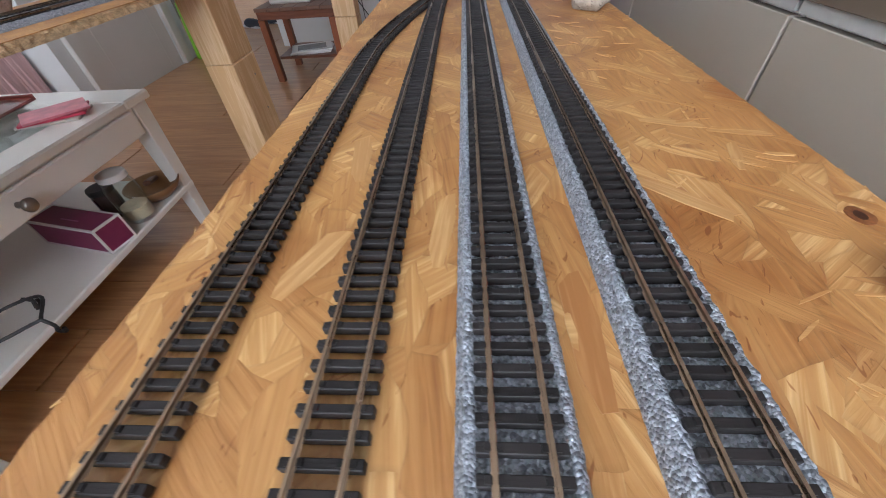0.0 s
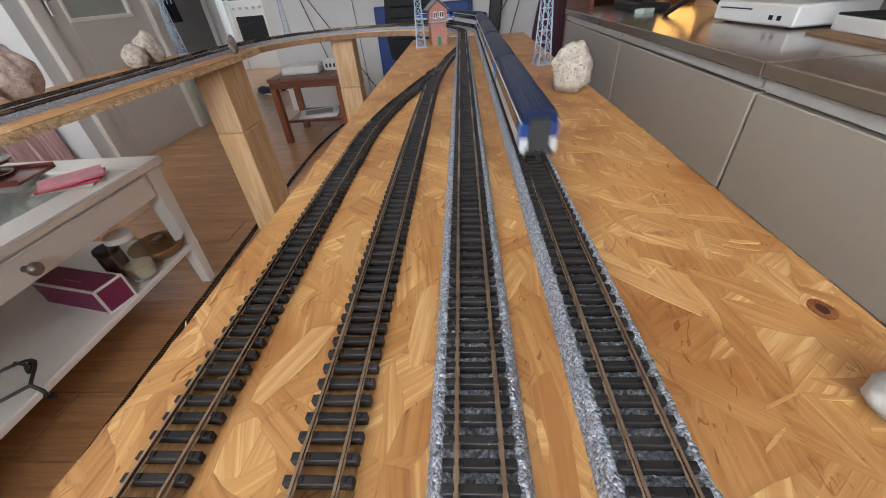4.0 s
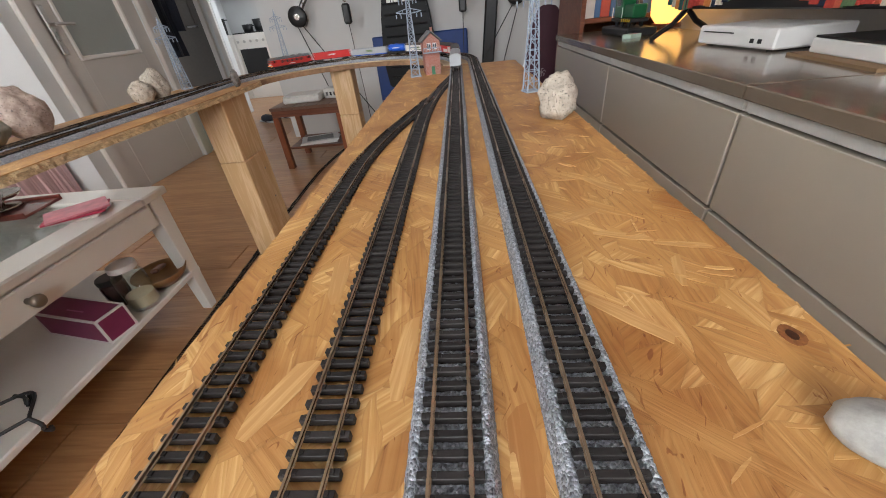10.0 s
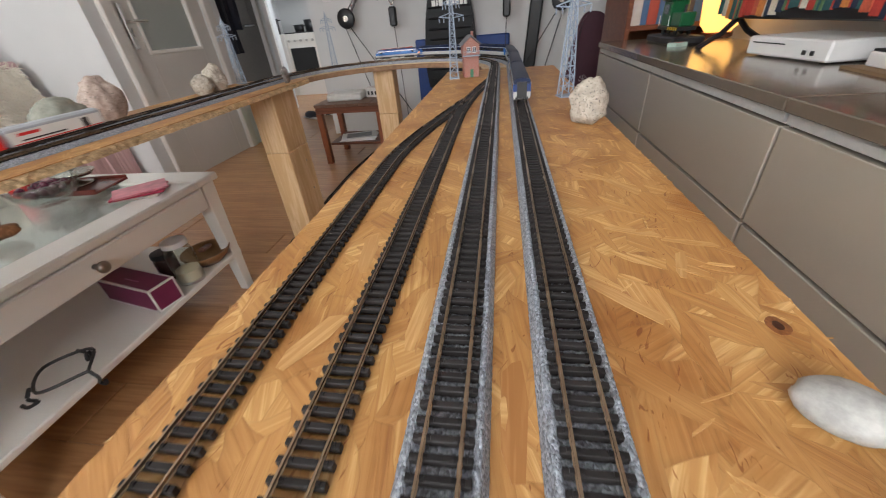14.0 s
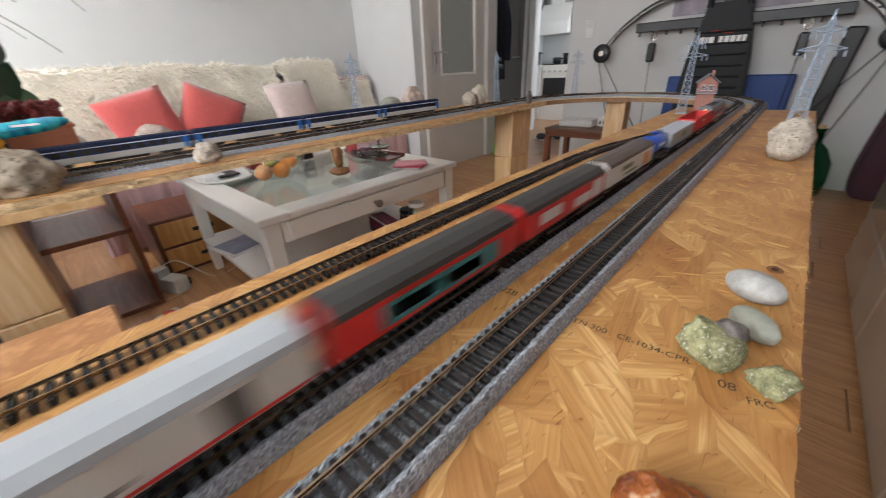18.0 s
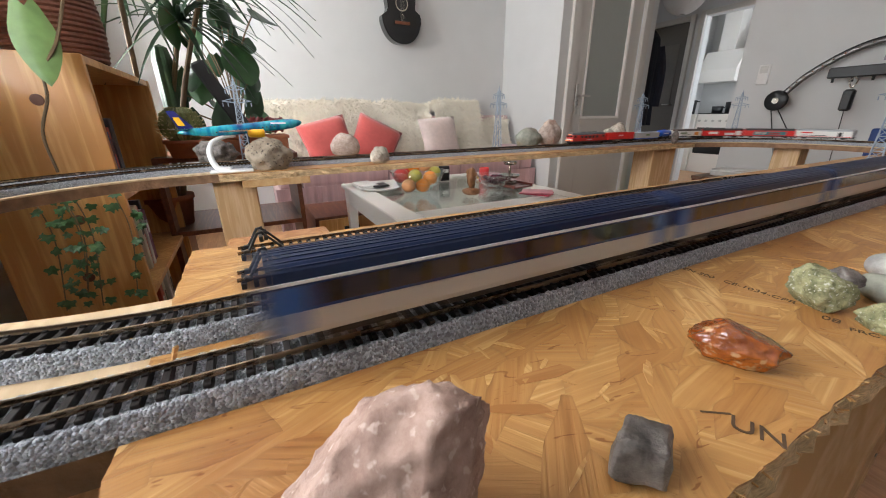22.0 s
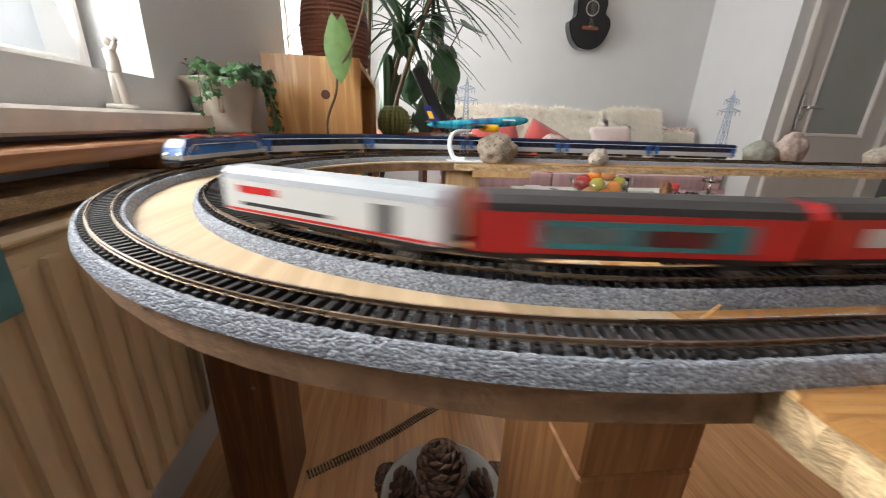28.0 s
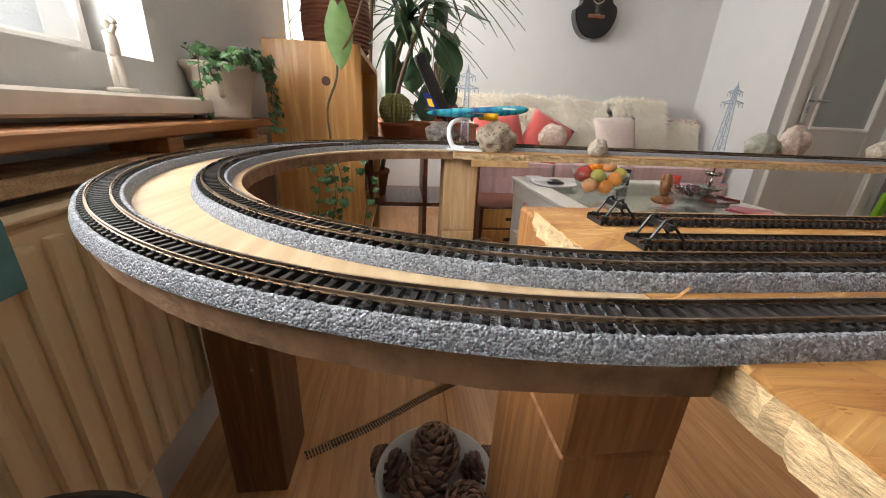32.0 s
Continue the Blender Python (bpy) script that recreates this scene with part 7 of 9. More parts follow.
for z in (0.8225, 1.1825):
    x = 0.665
    for i in range(9):
        th = rnd.uniform(0.02, 0.05)
        b = thing("book", x, 2.24, FLOOR + z, 0, "upright book on the tall bookcase", "book", "books on shelves")
        part("cover", box(0, th, 0, 0.18, 0, rnd.uniform(0.2, 0.29), 0.0015), BM[rnd.choice((1, 0, 6, 1, 5))], b)
        part("pages", box(th * 0.15, th * 0.85, 0.006, 0.1806, 0.003, 0.195), WHITE_CARD, b)
        x += th + 0.001
gbt = thing("green_bottle", 0.315, 3.33, FLOOR, 0, "large green glass demijohn standing on the floor", "bottle")
part("glass_body", lathe([(0, 0), (0.09, 0), (0.115, 0.03), (0.125, 0.12), (0.115, 0.24), (0.07, 0.33), (0.028, 0.37), (0.025, 0.44), (0.032, 0.445), (0.032, 0.46), (0.02, 0.46), (0.02, 0.37)], 28), glass("bottle_green", (0.22, 0.48, 0.36)), gbt, smooth=True)
part("cork", cyl((0, 0, 0.43), (0, 0, 0.48), 0.0195, n=14), PINE, gbt)
stl = thing("bar_stool", 0.08, -0.79, FLOOR, 0, "black round stool in front of the radiator", "stool")
part("seat", lathe([(0, 0.50), (0.125, 0.50), (0.140, 0.512), (0.140, 0.53), (0.125, 0.54), (0, 0.535)], 32), BLACK, stl, smooth=True)
for a in (0.8, 2.4, 3.9, 5.5):
    part("leg", cyl((0.08 * math.cos(a), 0.08 * math.sin(a), 0.50), (0.13 * math.cos(a), 0.13 * math.sin(a), 0), 0.012, n=8), BLACK, stl)
part("foot_ring", tube([(0.118 * math.cos(i * 0.3142), 0.118 * math.sin(i * 0.3142), 0.15) for i in range(21)], 0.007, 6), BLACK, stl)
clo = thing("teal_cloth", -0.07, YS + 0.1105, -0.035, 0, "folded teal cloth hanging over the radiator", "cloth")
part("front_fold", box(-0.14, 0.20, 0, 0.012, -0.075, 0.006, 0.005, seg=2), mat("teal_cotton", (0.10, 0.24, 0.25), 0.8, var=0.2, bump=0.5), clo)
part("top_fold", box(-0.14, 0.20, -0.05, -0.001, 0.0005, 0.008, 0.003), mat("teal_cotton_top", (0.10, 0.24, 0.25), 0.8, var=0.2, bump=0.5), clo)

# ---- floor planks ----
rnd = random.Random(99)
plank_meshes = {}
PW = 0.193
iy = 0
y = YS - 0.3
while y < 6.9:
    x = XW - 0.7 - rnd.uniform(0, 1.2)
    while x < XE + 0.1:
        l = 1.285
        a, b = max(x, XW - 0.7), min(x + l, XE + 0.1)
        if b - a > 0.05:
            key = round(b - a, 2)
            if key not in plank_meshes:
                bm = box(0, key - 0.0012, 0, PW - 0.0012, -0.012, 0, 0.0008)
                me = bpy.data.meshes.new("plank")
                bm.to_mesh(me)
                bm.free()
                me.materials.append(LAMINATE)
                plank_meshes[key] = me
            ob = new("plank", plank_meshes[key])
            ob.parent = floor
            ob.matrix_local = pose(a, y, FLOOR)
        x += l
    y += PW

# ---- things on the layout ----
def stone(name, x, y, z, dims, seed, m, label, rz=0, rough=0.2, flat=0.25, sub=4, freq=1.4, sharp=0.0, tilt=0, facets=0):
    bm = blob(*dims, seed, rough, sub, freq, flat, sharp, facets)
    ob = finish(name, bm, m, smooth=True)
    ob.matrix_world = pose(x, y, z, tilt, 0, rz)
    return tagged(ob, label, "stone", "stones on the layout")


GRANITE = rock_mat("speckled_granite", (0.30, 0.26, 0.21), (0.52, 0.46, 0.38), 90, spots=(0.10, 0.09, 0.08))
WHITEPEB = rock_mat("white_limestone", (0.27, 0.265, 0.25), (0.47, 0.46, 0.43), 70, 0.7, bump=0.2)
GREENROCK = rock_mat("green_epidote", (0.07, 0.075, 0.028), (0.36, 0.35, 0.19), 150, 0.8, spots=(0.45, 0.44, 0.36), bump=1.0)
GREYPEB = rock_mat("grey_green_pebble", (0.20, 0.205, 0.17), (0.33, 0.33, 0.27), 60, 0.55, bump=0.2)
AMBER = rock_mat("raw_amber", (0.10, 0.018, 0.003), (0.40, 0.105, 0.010), 45, 0.14, spots=(0.42, 0.24, 0.11), bump=0.9, coat=0.9)
DARKSTONE = rock_mat("dark_grey_schist", (0.040, 0.034, 0.030), (0.24, 0.21, 0.19), 75, 0.5, bump=0.8)
REDSTONE = rock_mat("rosy_sandstone", (0.24, 0.145, 0.115), (0.46, 0.325, 0.275), 85, 0.85, spots=(0.50, 0.38, 0.33), bump=0.8)
PINKSTONE = rock_mat("pink_granite", (0.33, 0.24, 0.20), (0.55, 0.45, 0.38), 80, spots=(0.20, 0.16, 0.14))
TANSTONE = rock_mat("tan_flint", (0.20, 0.16, 0.115), (0.40, 0.33, 0.25), 45, 0.75, spots=(0.08, 0.065, 0.05))
stone("granite_stone", 0.166, 0.632, 0, (0.030, 0.028, 0.036), 2, GRANITE, "speckled pale granite stone standing on the board", 20, 0.22, 0.3)
stone("white_pebble", 0.1725, 0.092, 0, (0.0140, 0.0200, 0.011), 3, WHITEPEB, "smooth white oval pebble on the board", 62, 0.07, 0.1)
stone("grey_pebble", 0.177, 0.040, 0, (0.0095, 0.0170, 0.009), 5, GREYPEB, "grey-green flat pebble beside the green rock", 46, 0.10, 0.1)
gr = stone("green_rock", 0.161, -0.004, 0, (0.0165, 0.0160, 0.0185), 8, GREENROCK, "rough olive green crystal rock with dark cap", 10, 0.20, 0.35, 5, 2.0, facets=9)
cap = blob(0.0085, 0.0080, 0.0085, 19, 0.22, 4, 1.8, 0.2, facets=6)
bmesh.ops.transform(cap, matrix=pose(0.0075, 0.0065, 0.0125), verts=cap.verts)
part("dark_cap", cap, DARKSTONE, gr, "dark slaty cap on the green rock", smooth=True)
stone("green_rock", 0.1905, -0.011, 0, (0.0125, 0.0085, 0.0100), 11, GREENROCK, "smaller rough green crystal rock", -12, 0.25, 0.3, 5, 2.4, facets=6)
stone("amber_lump", 0.1645, -0.1195, 0, (0.0200, 0.0115, 0.0115), 14, AMBER, "glossy orange-brown raw amber lump with crust", 22, 0.16, 0.15, 5, 1.6, facets=5)
blk = bmesh.new()
bmesh.ops.create_cube(blk, size=2)
bmesh.ops.bevel(blk, geom=blk.edges[:], offset=0.42, segments=3, affect="EDGES", profile=0.6)
bmesh.ops.subdivide_edges(blk, edges=blk.edges[:], cuts=3, use_grid_fill=True)
for v in blk.verts:
    n = noise.fractal(v.co * 1.1 + Vector((4, 9, 2)), 1.0, 2.0, 4)
    v.co *= 1 + 0.13 * n
    v.co.y += 0.25 * v.co.x
    v.co = Vector((v.co.x * 0.0085 * (1 - 0.12 * v.co.z), v.co.y * 0.0105 * (1 - 0.10 * v.co.z), (v.co.z + 0.95) * 0.0085 - 0.0016 * v.co.y))
low = min(v.co.z for v in blk.verts)
for v in blk.verts:
    v.co.z -= low + 0.0008
ob = finish("dark_stone", blk, DARKSTONE, smooth=True)
ob.matrix_world = pose(0.1825, -0.2165, 0, 0, 0, 28)
tagged(ob, "small blocky dark grey stone with a flat top", "stone", "stones on the layout")
big = blob(0.0265, 0.0360, 0.0310, 23, 0.22, 5, 1.3, 0.35, facets=9)
for v in big.verts:
    k = v.co.z / 0.08
    v.co.y += 0.020 * k
    v.co.x *= 1 - 0.20 * k
ob = finish("rosy_stone", big, REDSTONE, smooth=True)
ob.matrix_world = pose(0.163, -0.309, 0, 0, 0, -20)
tagged(ob, "large rosy sandstone boulder at the board's end", "stone", "stones on the layout")
# stones on and behind the rear board
stone("tan_stone", -0.795, -0.275, 0, (0.038, 0.052, 0.044), 31, TANSTONE, "rounded tan flint stone beside the plane stand", -10, 0.22, 0.3)
stone("grey_stone", -0.785, 0.010, 0, (0.020, 0.028, 0.026), 33, GRANITE, "angular grey and white stone on the rear board", 0, 0.25, 0.3, 4, 1.4, 0.1)
BACKB = -0.962
bm = box(-1.075, BACKB - 0.002, -0.42, 1.52, -0.018, 0.0, 0.001)
solid("rear_ledge", bm, OSB, label="OSB ledge behind the rear tracks", category="board")
stone("pink_stone", -1.00, -0.035, 0, (0.034, 0.046, 0.045), 36, PINKSTONE, "pale pink granite stone behind the rear track", 0, 0.16, 0.3)
stone("grey_stone", -1.005, 0.735, 0, (0.036, 0.060, 0.042), 38, GREYPEB, "grey mossy stone behind the rear track", 0, 0.2, 0.3)
stone("brown_stone", -1.010, 0.855, 0, (0.040, 0.060, 0.060), 39, PINKSTONE, "tall grey-pink stone behind the rear track", 15, 0.2, 0.3)
stone("white_stone", -1.010, 1.225, 0, (0.032, 0.040, 0.034), 41, GRANITE, "pale stone behind the rear track", 0, 0.2, 0.3)
stone("white_stone", -1.015, 1.305, 0, (0.036, 0.042, 0.048), 43, GRANITE, "pale stone behind the rear track", 30, 0.2, 0.3)
stone("dark_stone", -0.79, 1.40, 0, (0.012, 0.022, 0.030), 45, DARKSTONE, "small pointed dark stone at the board's end", 10, 0.25, 0.3)
stone("lava_stone", -1.00, -0.40, 0, (0.035, 0.05, 0.035), 47, DARKSTONE, "porous dark lava stone behind the plane", 0, 0.3, 0.3, 4, 2.2)

# stamped lettering and a knot on the board
INK = mat("stamp_ink", (0.075, 0.042, 0.022), 0.7, var=0.4, scale=400)
stamp = thing("board_stamp", 0, 0, 0.0003, 0, "faint black stamped lettering on the board", "lettering")
text_part("EN 300   CE-1034-CPR", 0.0075, pose(0.118, -0.016, 0, 0, 0, 4), INK, stamp, 0.0001)
text_part("08", 0.0090, pose(0.173, -0.021, 0, 0, 0, 10), INK, stamp, 0.0001)
text_part("OSB 3", 0.0100, pose(0.028, -0.016, 0, 0, 0, 2), INK, stamp, 0.0001)
text_part("UN", 0.0125, pose(0.1945, -0.160, 0, 0, 0, 24), INK, stamp, 0.0002)
text_part("FRC", 0.0070, pose(0.188, -0.024, 0, 0, 0, 20), INK, stamp, 0.0001)
part("pen_stroke", box(-0.006, 0.006, -0.0005, 0.0005, 0, 0.0002, m=pose(0.181, -0.164, 0, 0, 0, 55)), INK, stamp)
KNOT = mat("knot_wood", (0.20, 0.075, 0.022), 0.5, var=0.5, scale=500)
FLAKE_D = wood("orange_strand", (0.33, 0.14, 0.038), (0.47, 0.24, 0.08), axis=0, ring=60, rough=0.5, knots=False, bump=0.08)
kn = thing("wood_knot", 0.183, 0.153, 0.0001, -8, "dark brown knot in the board's surface", "knot")
rim = random.Random(6)
core = [(0.0052 * math.cos(a) * (1 + 0.3 * rim.random()), 0.0068 * math.sin(a) * (1 + 0.25 * rim.random())) for a in (i * 0.449 for i in range(14))]
part("ring", prism(core, 0, 0.0003), KNOT, kn)
part("core", prism([(x * 0.45, y * 0.5) for x, y in core], 0.0003, 0.0004), mat("knot_heart", (0.045, 0.016, 0.006), 0.5, var=0.4, scale=500), kn)
PALE = wood("pale_strand", (0.44, 0.24, 0.085), (0.64, 0.41, 0.18), axis=0, ring=70, rough=0.5, knots=False, bump=0.1)
ps = thing("pale_strand", 0.1045, 0.172, 0.0001, -44, "long pale wood strand pressed into the board", "strand")
part("strand", prism([(-0.027, -0.0042), (0.004, -0.0058), (0.027, -0.0050), (0.0255, 0.0005), (0.028, 0.0042), (-0.006, 0.0058), (-0.026, 0.0032)], 0, 0.0003), PALE, ps)
for x, y, rz, l, w in ((0.155, 0.215, 70, 0.018, 0.004), (0.135, 0.262, -20, 0.022, 0.005), (0.173, 0.245, -15, 0.020, 0.004), (0.112, 0.300, 30, 0.020, 0.006), (0.150, 0.36, -60, 0.026, 0.006),
                       (0.128, -0.210, 80, 0.016, 0.004), (0.140, -0.236, 60, 0.014, 0.003), (0.135, -0.262, 15, 0.018, 0.0045), (-0.092, 0.125, 62, 0.026, 0.008), (-0.088, 0.225, 96, 0.030, 0.007), (-0.028, 0.15, 84, 0.030, 0.006), (0.031, 0.085, 88, 0.032, 0.007)):
    q = thing("wood_strand", x, y, 0.0001, rz, "single wood strand pressed into the board", "strand", "large strands in the board")
    part("strand", prism([(-l, -w * 0.7), (l * 0.2, -w), (l, -w * 0.5), (l * 0.93, w * 0.2), (l * 0.7, w), (-l * 0.6, w * 0.8), (-l * 1.03, w * 0.1)], 0, 0.00025), PALE if (x + y) > 0.25 or x < 0 else FLAKE_D, q)

# raised flakes and splinters
rnd = random.Random(12)
FLAKE = wood("loose_strand", (0.44, 0.23, 0.075), (0.70, 0.46, 0.20), axis=0, ring=60, rough=0.5, knots=False, bump=0.1)
bm = bmesh.new()
for i in range(170):
    x, y = rnd.uniform(BX0 + 0.022, BX1 - 0.022), rnd.uniform(BY0 + 0.022, BY1 - 0.03)
    if i < 70:
        x, y = rnd.uniform(0.095, BX1 - 0.021), rnd.uniform(BY0 + 0.022, 0.8)
    if abs(x) < 0.026 or abs(x - X4) < 0.026:
        continue
    l, w = rnd.uniform(0.003, 0.012), rnd.uniform(0.0007, 0.0025)
    out = [(-l, -w * 0.5), (-l * 0.3, -w * rnd.uniform(0.7, 1)), (l * 0.8, -w * 0.5), (l, w * 0.3), (l * 0.2, w * rnd.uniform(0.7, 1)), (-l * 0.8, w * 0.5)]
    b2 = prism(out, 0, rnd.uniform(0.0002, 0.0005))
    merge(bm, b2, pose(x, y, 0, rnd.uniform(-0.6, 0.6), rnd.uniform(-0.6, 0.6), rnd.gauss(-25, 45)))
tagged(finish("strands", bm, FLAKE), "raised wood strands on the panel's surface", "strands", kind="stuff")
bm = bmesh.new()
for i in range(520):
    side = rnd.random()
    y = rnd.uniform(BY0, BY1)
    x = BX0 if side < 0.4 else BX1
    l = rnd.uniform(0.0010, 0.0032)
    merge(bm, box(-l, l, -0.0004, 0.0004, -0.0002, 0.0002), pose(x, y, rnd.uniform(-0.010, 0.0003), rnd.uniform(-30, 30), rnd.uniform(-30, 30), rnd.uniform(-80, 80)))
for x, y, a in ((0.012, -0.395, 70), (0.030, -0.372, 40), (0.006, -0.405, 110)):
    merge(bm, box(-0.006, 0.006, -0.0012, 0.0012, -0.0006, 0.0006), pose(x, y, 0.005, 0, -60, a))
tagged(finish("splinters", bm, FLAKE), "pale frayed splinters along the sawn edges", "splinters", kind="stuff")


def buffer_stop(x, y):
    """A bent-rail buffer stop of black plastic."""
    root = thing("buffer_stop", x, y, 0.0028, 0, "black plastic bent-rail buffer stop at a siding's end", "buffer stop", "buffer stops")
    for s in (-1, 1):
        xx = s * 0.00825
        part("rail_arm", tube([(xx, -0.004, 0.003), (xx, 0.006, 0.020), (xx, 0.011, 0.021)], 0.0013, 6), BLACK, root)
        part("strut", tube([(xx, 0.026, 0.003), (xx, 0.018, 0.012), (xx, 0.010, 0.020)], 0.0012, 6), BLACK, root)
        part("foot", box(xx - 0.002, xx + 0.002, -0.007, -0.002, 0.002, 0.006, 0.0005), BLACK, root)
        part("buffer_disc", cyl((xx, 0.011, 0.0155), (xx, 0.014, 0.0155), 0.003, n=12), BLACK, root)
    part("cross_beam", box(-0.0135, 0.0135, 0.007, 0.0105, 0.013, 0.018, 0.0006), BLACK, root)
    return root


buffer_stop(-0.0605, -0.332)
buffer_stop(-0.125, -0.332)

GALV = mat("galvanised_plastic", (0.30, 0.36, 0.44), 0.5, var=0.15, scale=100)


def pylon(x, y, z, h, rz, label):
    """A lattice power pylon: four tapering legs, braces, two cross-arms with insulators and a peak."""
    root = thing("power_pylon", x, y, z, rz, label, "pylon", "model power pylons")
    w0, w1 = h * 0.055, h * 0.016

    def half(t):
        return w0 + (w1 - w0) * min(1, t / 0.92)
    r = h * 0.0052
    for sx in (-1, 1):
        for sy in (-1, 1):
            part("leg", cyl((sx * w0, sy * w0, 0), (sx * w1, sy * w1, 0.92 * h), r * 1.3, r, 5), GALV, root)
    lev = [0.92 * (1 - (1 - i / 13) ** 1.25) for i in range(14)]
    br = bmesh.new()
    for i, (a, b) in enumerate(zip(lev, lev[1:])):
        wa, wb = half(a), half(b)
        s = 1 if i % 2 else -1
        for q in (0, 90, 180, 270):
            m = Matrix.Rotation(radians(q), 4, "Z")
            p0, p1 = m @ Vector((s * wa, wa, a * h)), m @ Vector((-s * wb, wb, b * h))
            cyl(p0, p1, r * 0.7, n=4, bm=br)
            cyl(m @ Vector((-wb, wb, b * h)), m @ Vector((wb, wb, b * h)), r * 0.6, n=4, bm=br)
    part("lattice", br, GALV, root)
    for zz, span in ((0.70, 0.155), (0.84, 0.105)):
        arm = bmesh.new()
        wz = half(zz)
        for s in (-1, 1):
            for q in (-1, 1):
                cyl((s * wz, q * wz, zz * h), (s * span * h, 0, zz * h + 0.004), r, n=4, bm=arm)
                cyl((s * wz, q * wz, (zz + 0.05) * h), (s * span * h, 0, zz * h + 0.004), r * 0.8, n=4, bm=arm)
            for f in (0.45, 0.7):
                cyl((s * span * f * h, -wz * (1 - f), zz * h), (s * span * f * h, wz * (1 - f), (zz + 0.05 * (1 - f)) * h), r * 0.6, n=4, bm=arm)
        part("cross_arm", arm, GALV, root)
        for s in (-1, 1):
            for f in (0.98, 0.62):
                part("insulator", cyl((s * span * f * h, 0, zz * h), (s * span * f * h, 0, (zz - 0.045) * h), r * 1.2, n=6), GALV, root)
    part("peak", cyl((0, 0, 0.91 * h), (0, 0, h), w1 * 1.2, r * 0.5, 4), GALV, root)
    part("base_plate", box(-w0 * 1.25, w0 * 1.25, -w0 * 1.25, w0 * 1.25, 0, 0.0025), GALV, root)
    return root


pylon(0.163, 0.86, 0, 0.235, 15, "grey-blue lattice power pylon standing on the board")
pylon(-0.125, 1.24, 0, 0.235, 10, "grey-blue lattice power pylon beside the signal box")
pylon(-1.02, 0.585, 0, 0.235, 80, "grey-blue lattice power pylon behind the rear track")
pylon(-1.02, -0.325, 0, 0.235, 88, "grey-blue lattice power pylon behind the model plane")
pylon(-1.03, 1.47, 0, 0.235, 60, "grey-blue lattice power pylon at the far bend")
pylon(-0.80, 1.905, -0.0005, 0.235, 30, "grey-blue lattice power pylon on the far bend")

# brick signal box
sb = thing("signal_box", -0.075, 1.275, 0, 12, "small red brick signal box with a grey gabled roof", "model house")
BRICKM = bpy.data.materials.new("tiny_red_brick")
BRICKM.use_nodes = True
bn = BRICKM.node_tree
tc, bt = bn.nodes.new("ShaderNodeTexCoord"), bn.nodes.new("ShaderNodeTexBrick")
bt.inputs["Scale"].default_value = 120
bt.inputs["Color1"].default_value, bt.inputs["Color2"].default_value, bt.inputs["Mortar"].default_value = (0.30, 0.10, 0.075, 1), (0.36, 0.15, 0.115, 1), (0.40, 0.30, 0.25, 1)
rot = bn.nodes.new("ShaderNodeMapping")
rot.inputs["Rotation"].default_value = (radians(90), 0, 0)
bn.links.new(tc.outputs["Object"], rot.inputs[0])
bn.links.new(rot.outputs[0], bt.inputs["Vector"])
bn.links.new(bt.outputs[0], bn.nodes["Principled BSDF"].inputs["Base Color"])
bn.nodes["Principled BSDF"].inputs["Roughness"].default_value = 0.8
sb.matrix_world = sb.matrix_world @ Matrix.Diagonal((0.88, 0.88, 0.88, 1))
part("wall", box(-0.026, 0.026, -0.032, 0.032, 0, 0.072, 0.0006), BRICKM, sb)
part("upper_wall", box(-0.029, 0.029, -0.034, 0.034, 0.0725, 0.102, 0.0006), BRICKM, sb)
gb = bmesh.new()
merge(gb, prism([(-0.029, 0.102), (0.029, 0.102), (0, 0.126)], -0.034, 0.034), Matrix(((1, 0, 0, 0), (0, 0, 1, 0), (0, 1, 0, 0), (0, 0, 0, 1))))
part("gable", gb, BRICKM, sb)
ROOFG = mat("grey_slate_roof", (0.17, 0.17, 0.18), 0.7, var=0.3, scale=300)
for s in (-1, 1):
    part("roof_slope", box(-0.001, 0.045, -0.042, 0.042, 0, 0.003, m=pose(0, 0, 0.130, 0, 40, 0 if s > 0 else 180)), ROOFG, sb)
part("chimney", box(0.006, 0.014, 0.010, 0.018, 0.115, 0.142), BRICKM, sb)
part("balcony", box(-0.031, 0.031, -0.048, -0.034, 0.068, 0.071), GALV, sb)
for i in range(7):
    part("baluster", cyl((-0.030 + i * 0.010, -0.047, 0.071), (-0.030 + i * 0.010, -0.047, 0.083), 0.0006, n=4), GALV, sb)
part("handrail", box(-0.031, 0.031, -0.0475, -0.0465, 0.083, 0.0845), GALV, sb)
WINW = mat("model_window_white", (0.70, 0.70, 0.68), 0.5)
GREENP = mat("model_green_paint", (0.03, 0.14, 0.07), 0.5)
for x in (-0.016, 0.004):
    w = part("window", box(x, x + 0.013, -0.0352, -0.0342, 0.078, 0.097), WINW, sb)
    part("pane", box(x + 0.001, x + 0.0058, -0.0358, -0.0354, 0.080, 0.095), PANEG, w)
    part("pane", box(x + 0.0072, x + 0.012, -0.0358, -0.0354, 0.080, 0.095), PANEG, w)
part("door", box(-0.006, 0.006, -0.0335, -0.0322, 0.0, 0.026), GREENP, sb, "green door")
for y in (-0.018, 0.006):
    w = part("window", box(0.0292, 0.0302, y, y + 0.013, 0.078, 0.097), WINW, sb)
    part("pane", box(0.0304, 0.0308, y + 0.001, y + 0.012, 0.080, 0.095), PANEG, w)
    w = part("window", box(0.0262, 0.0272, y, y + 0.011, 0.034, 0.052), WINW, sb)
    part("pane", box(0.0274, 0.0278, y + 0.001, y + 0.010, 0.036, 0.050), PANEG, w)

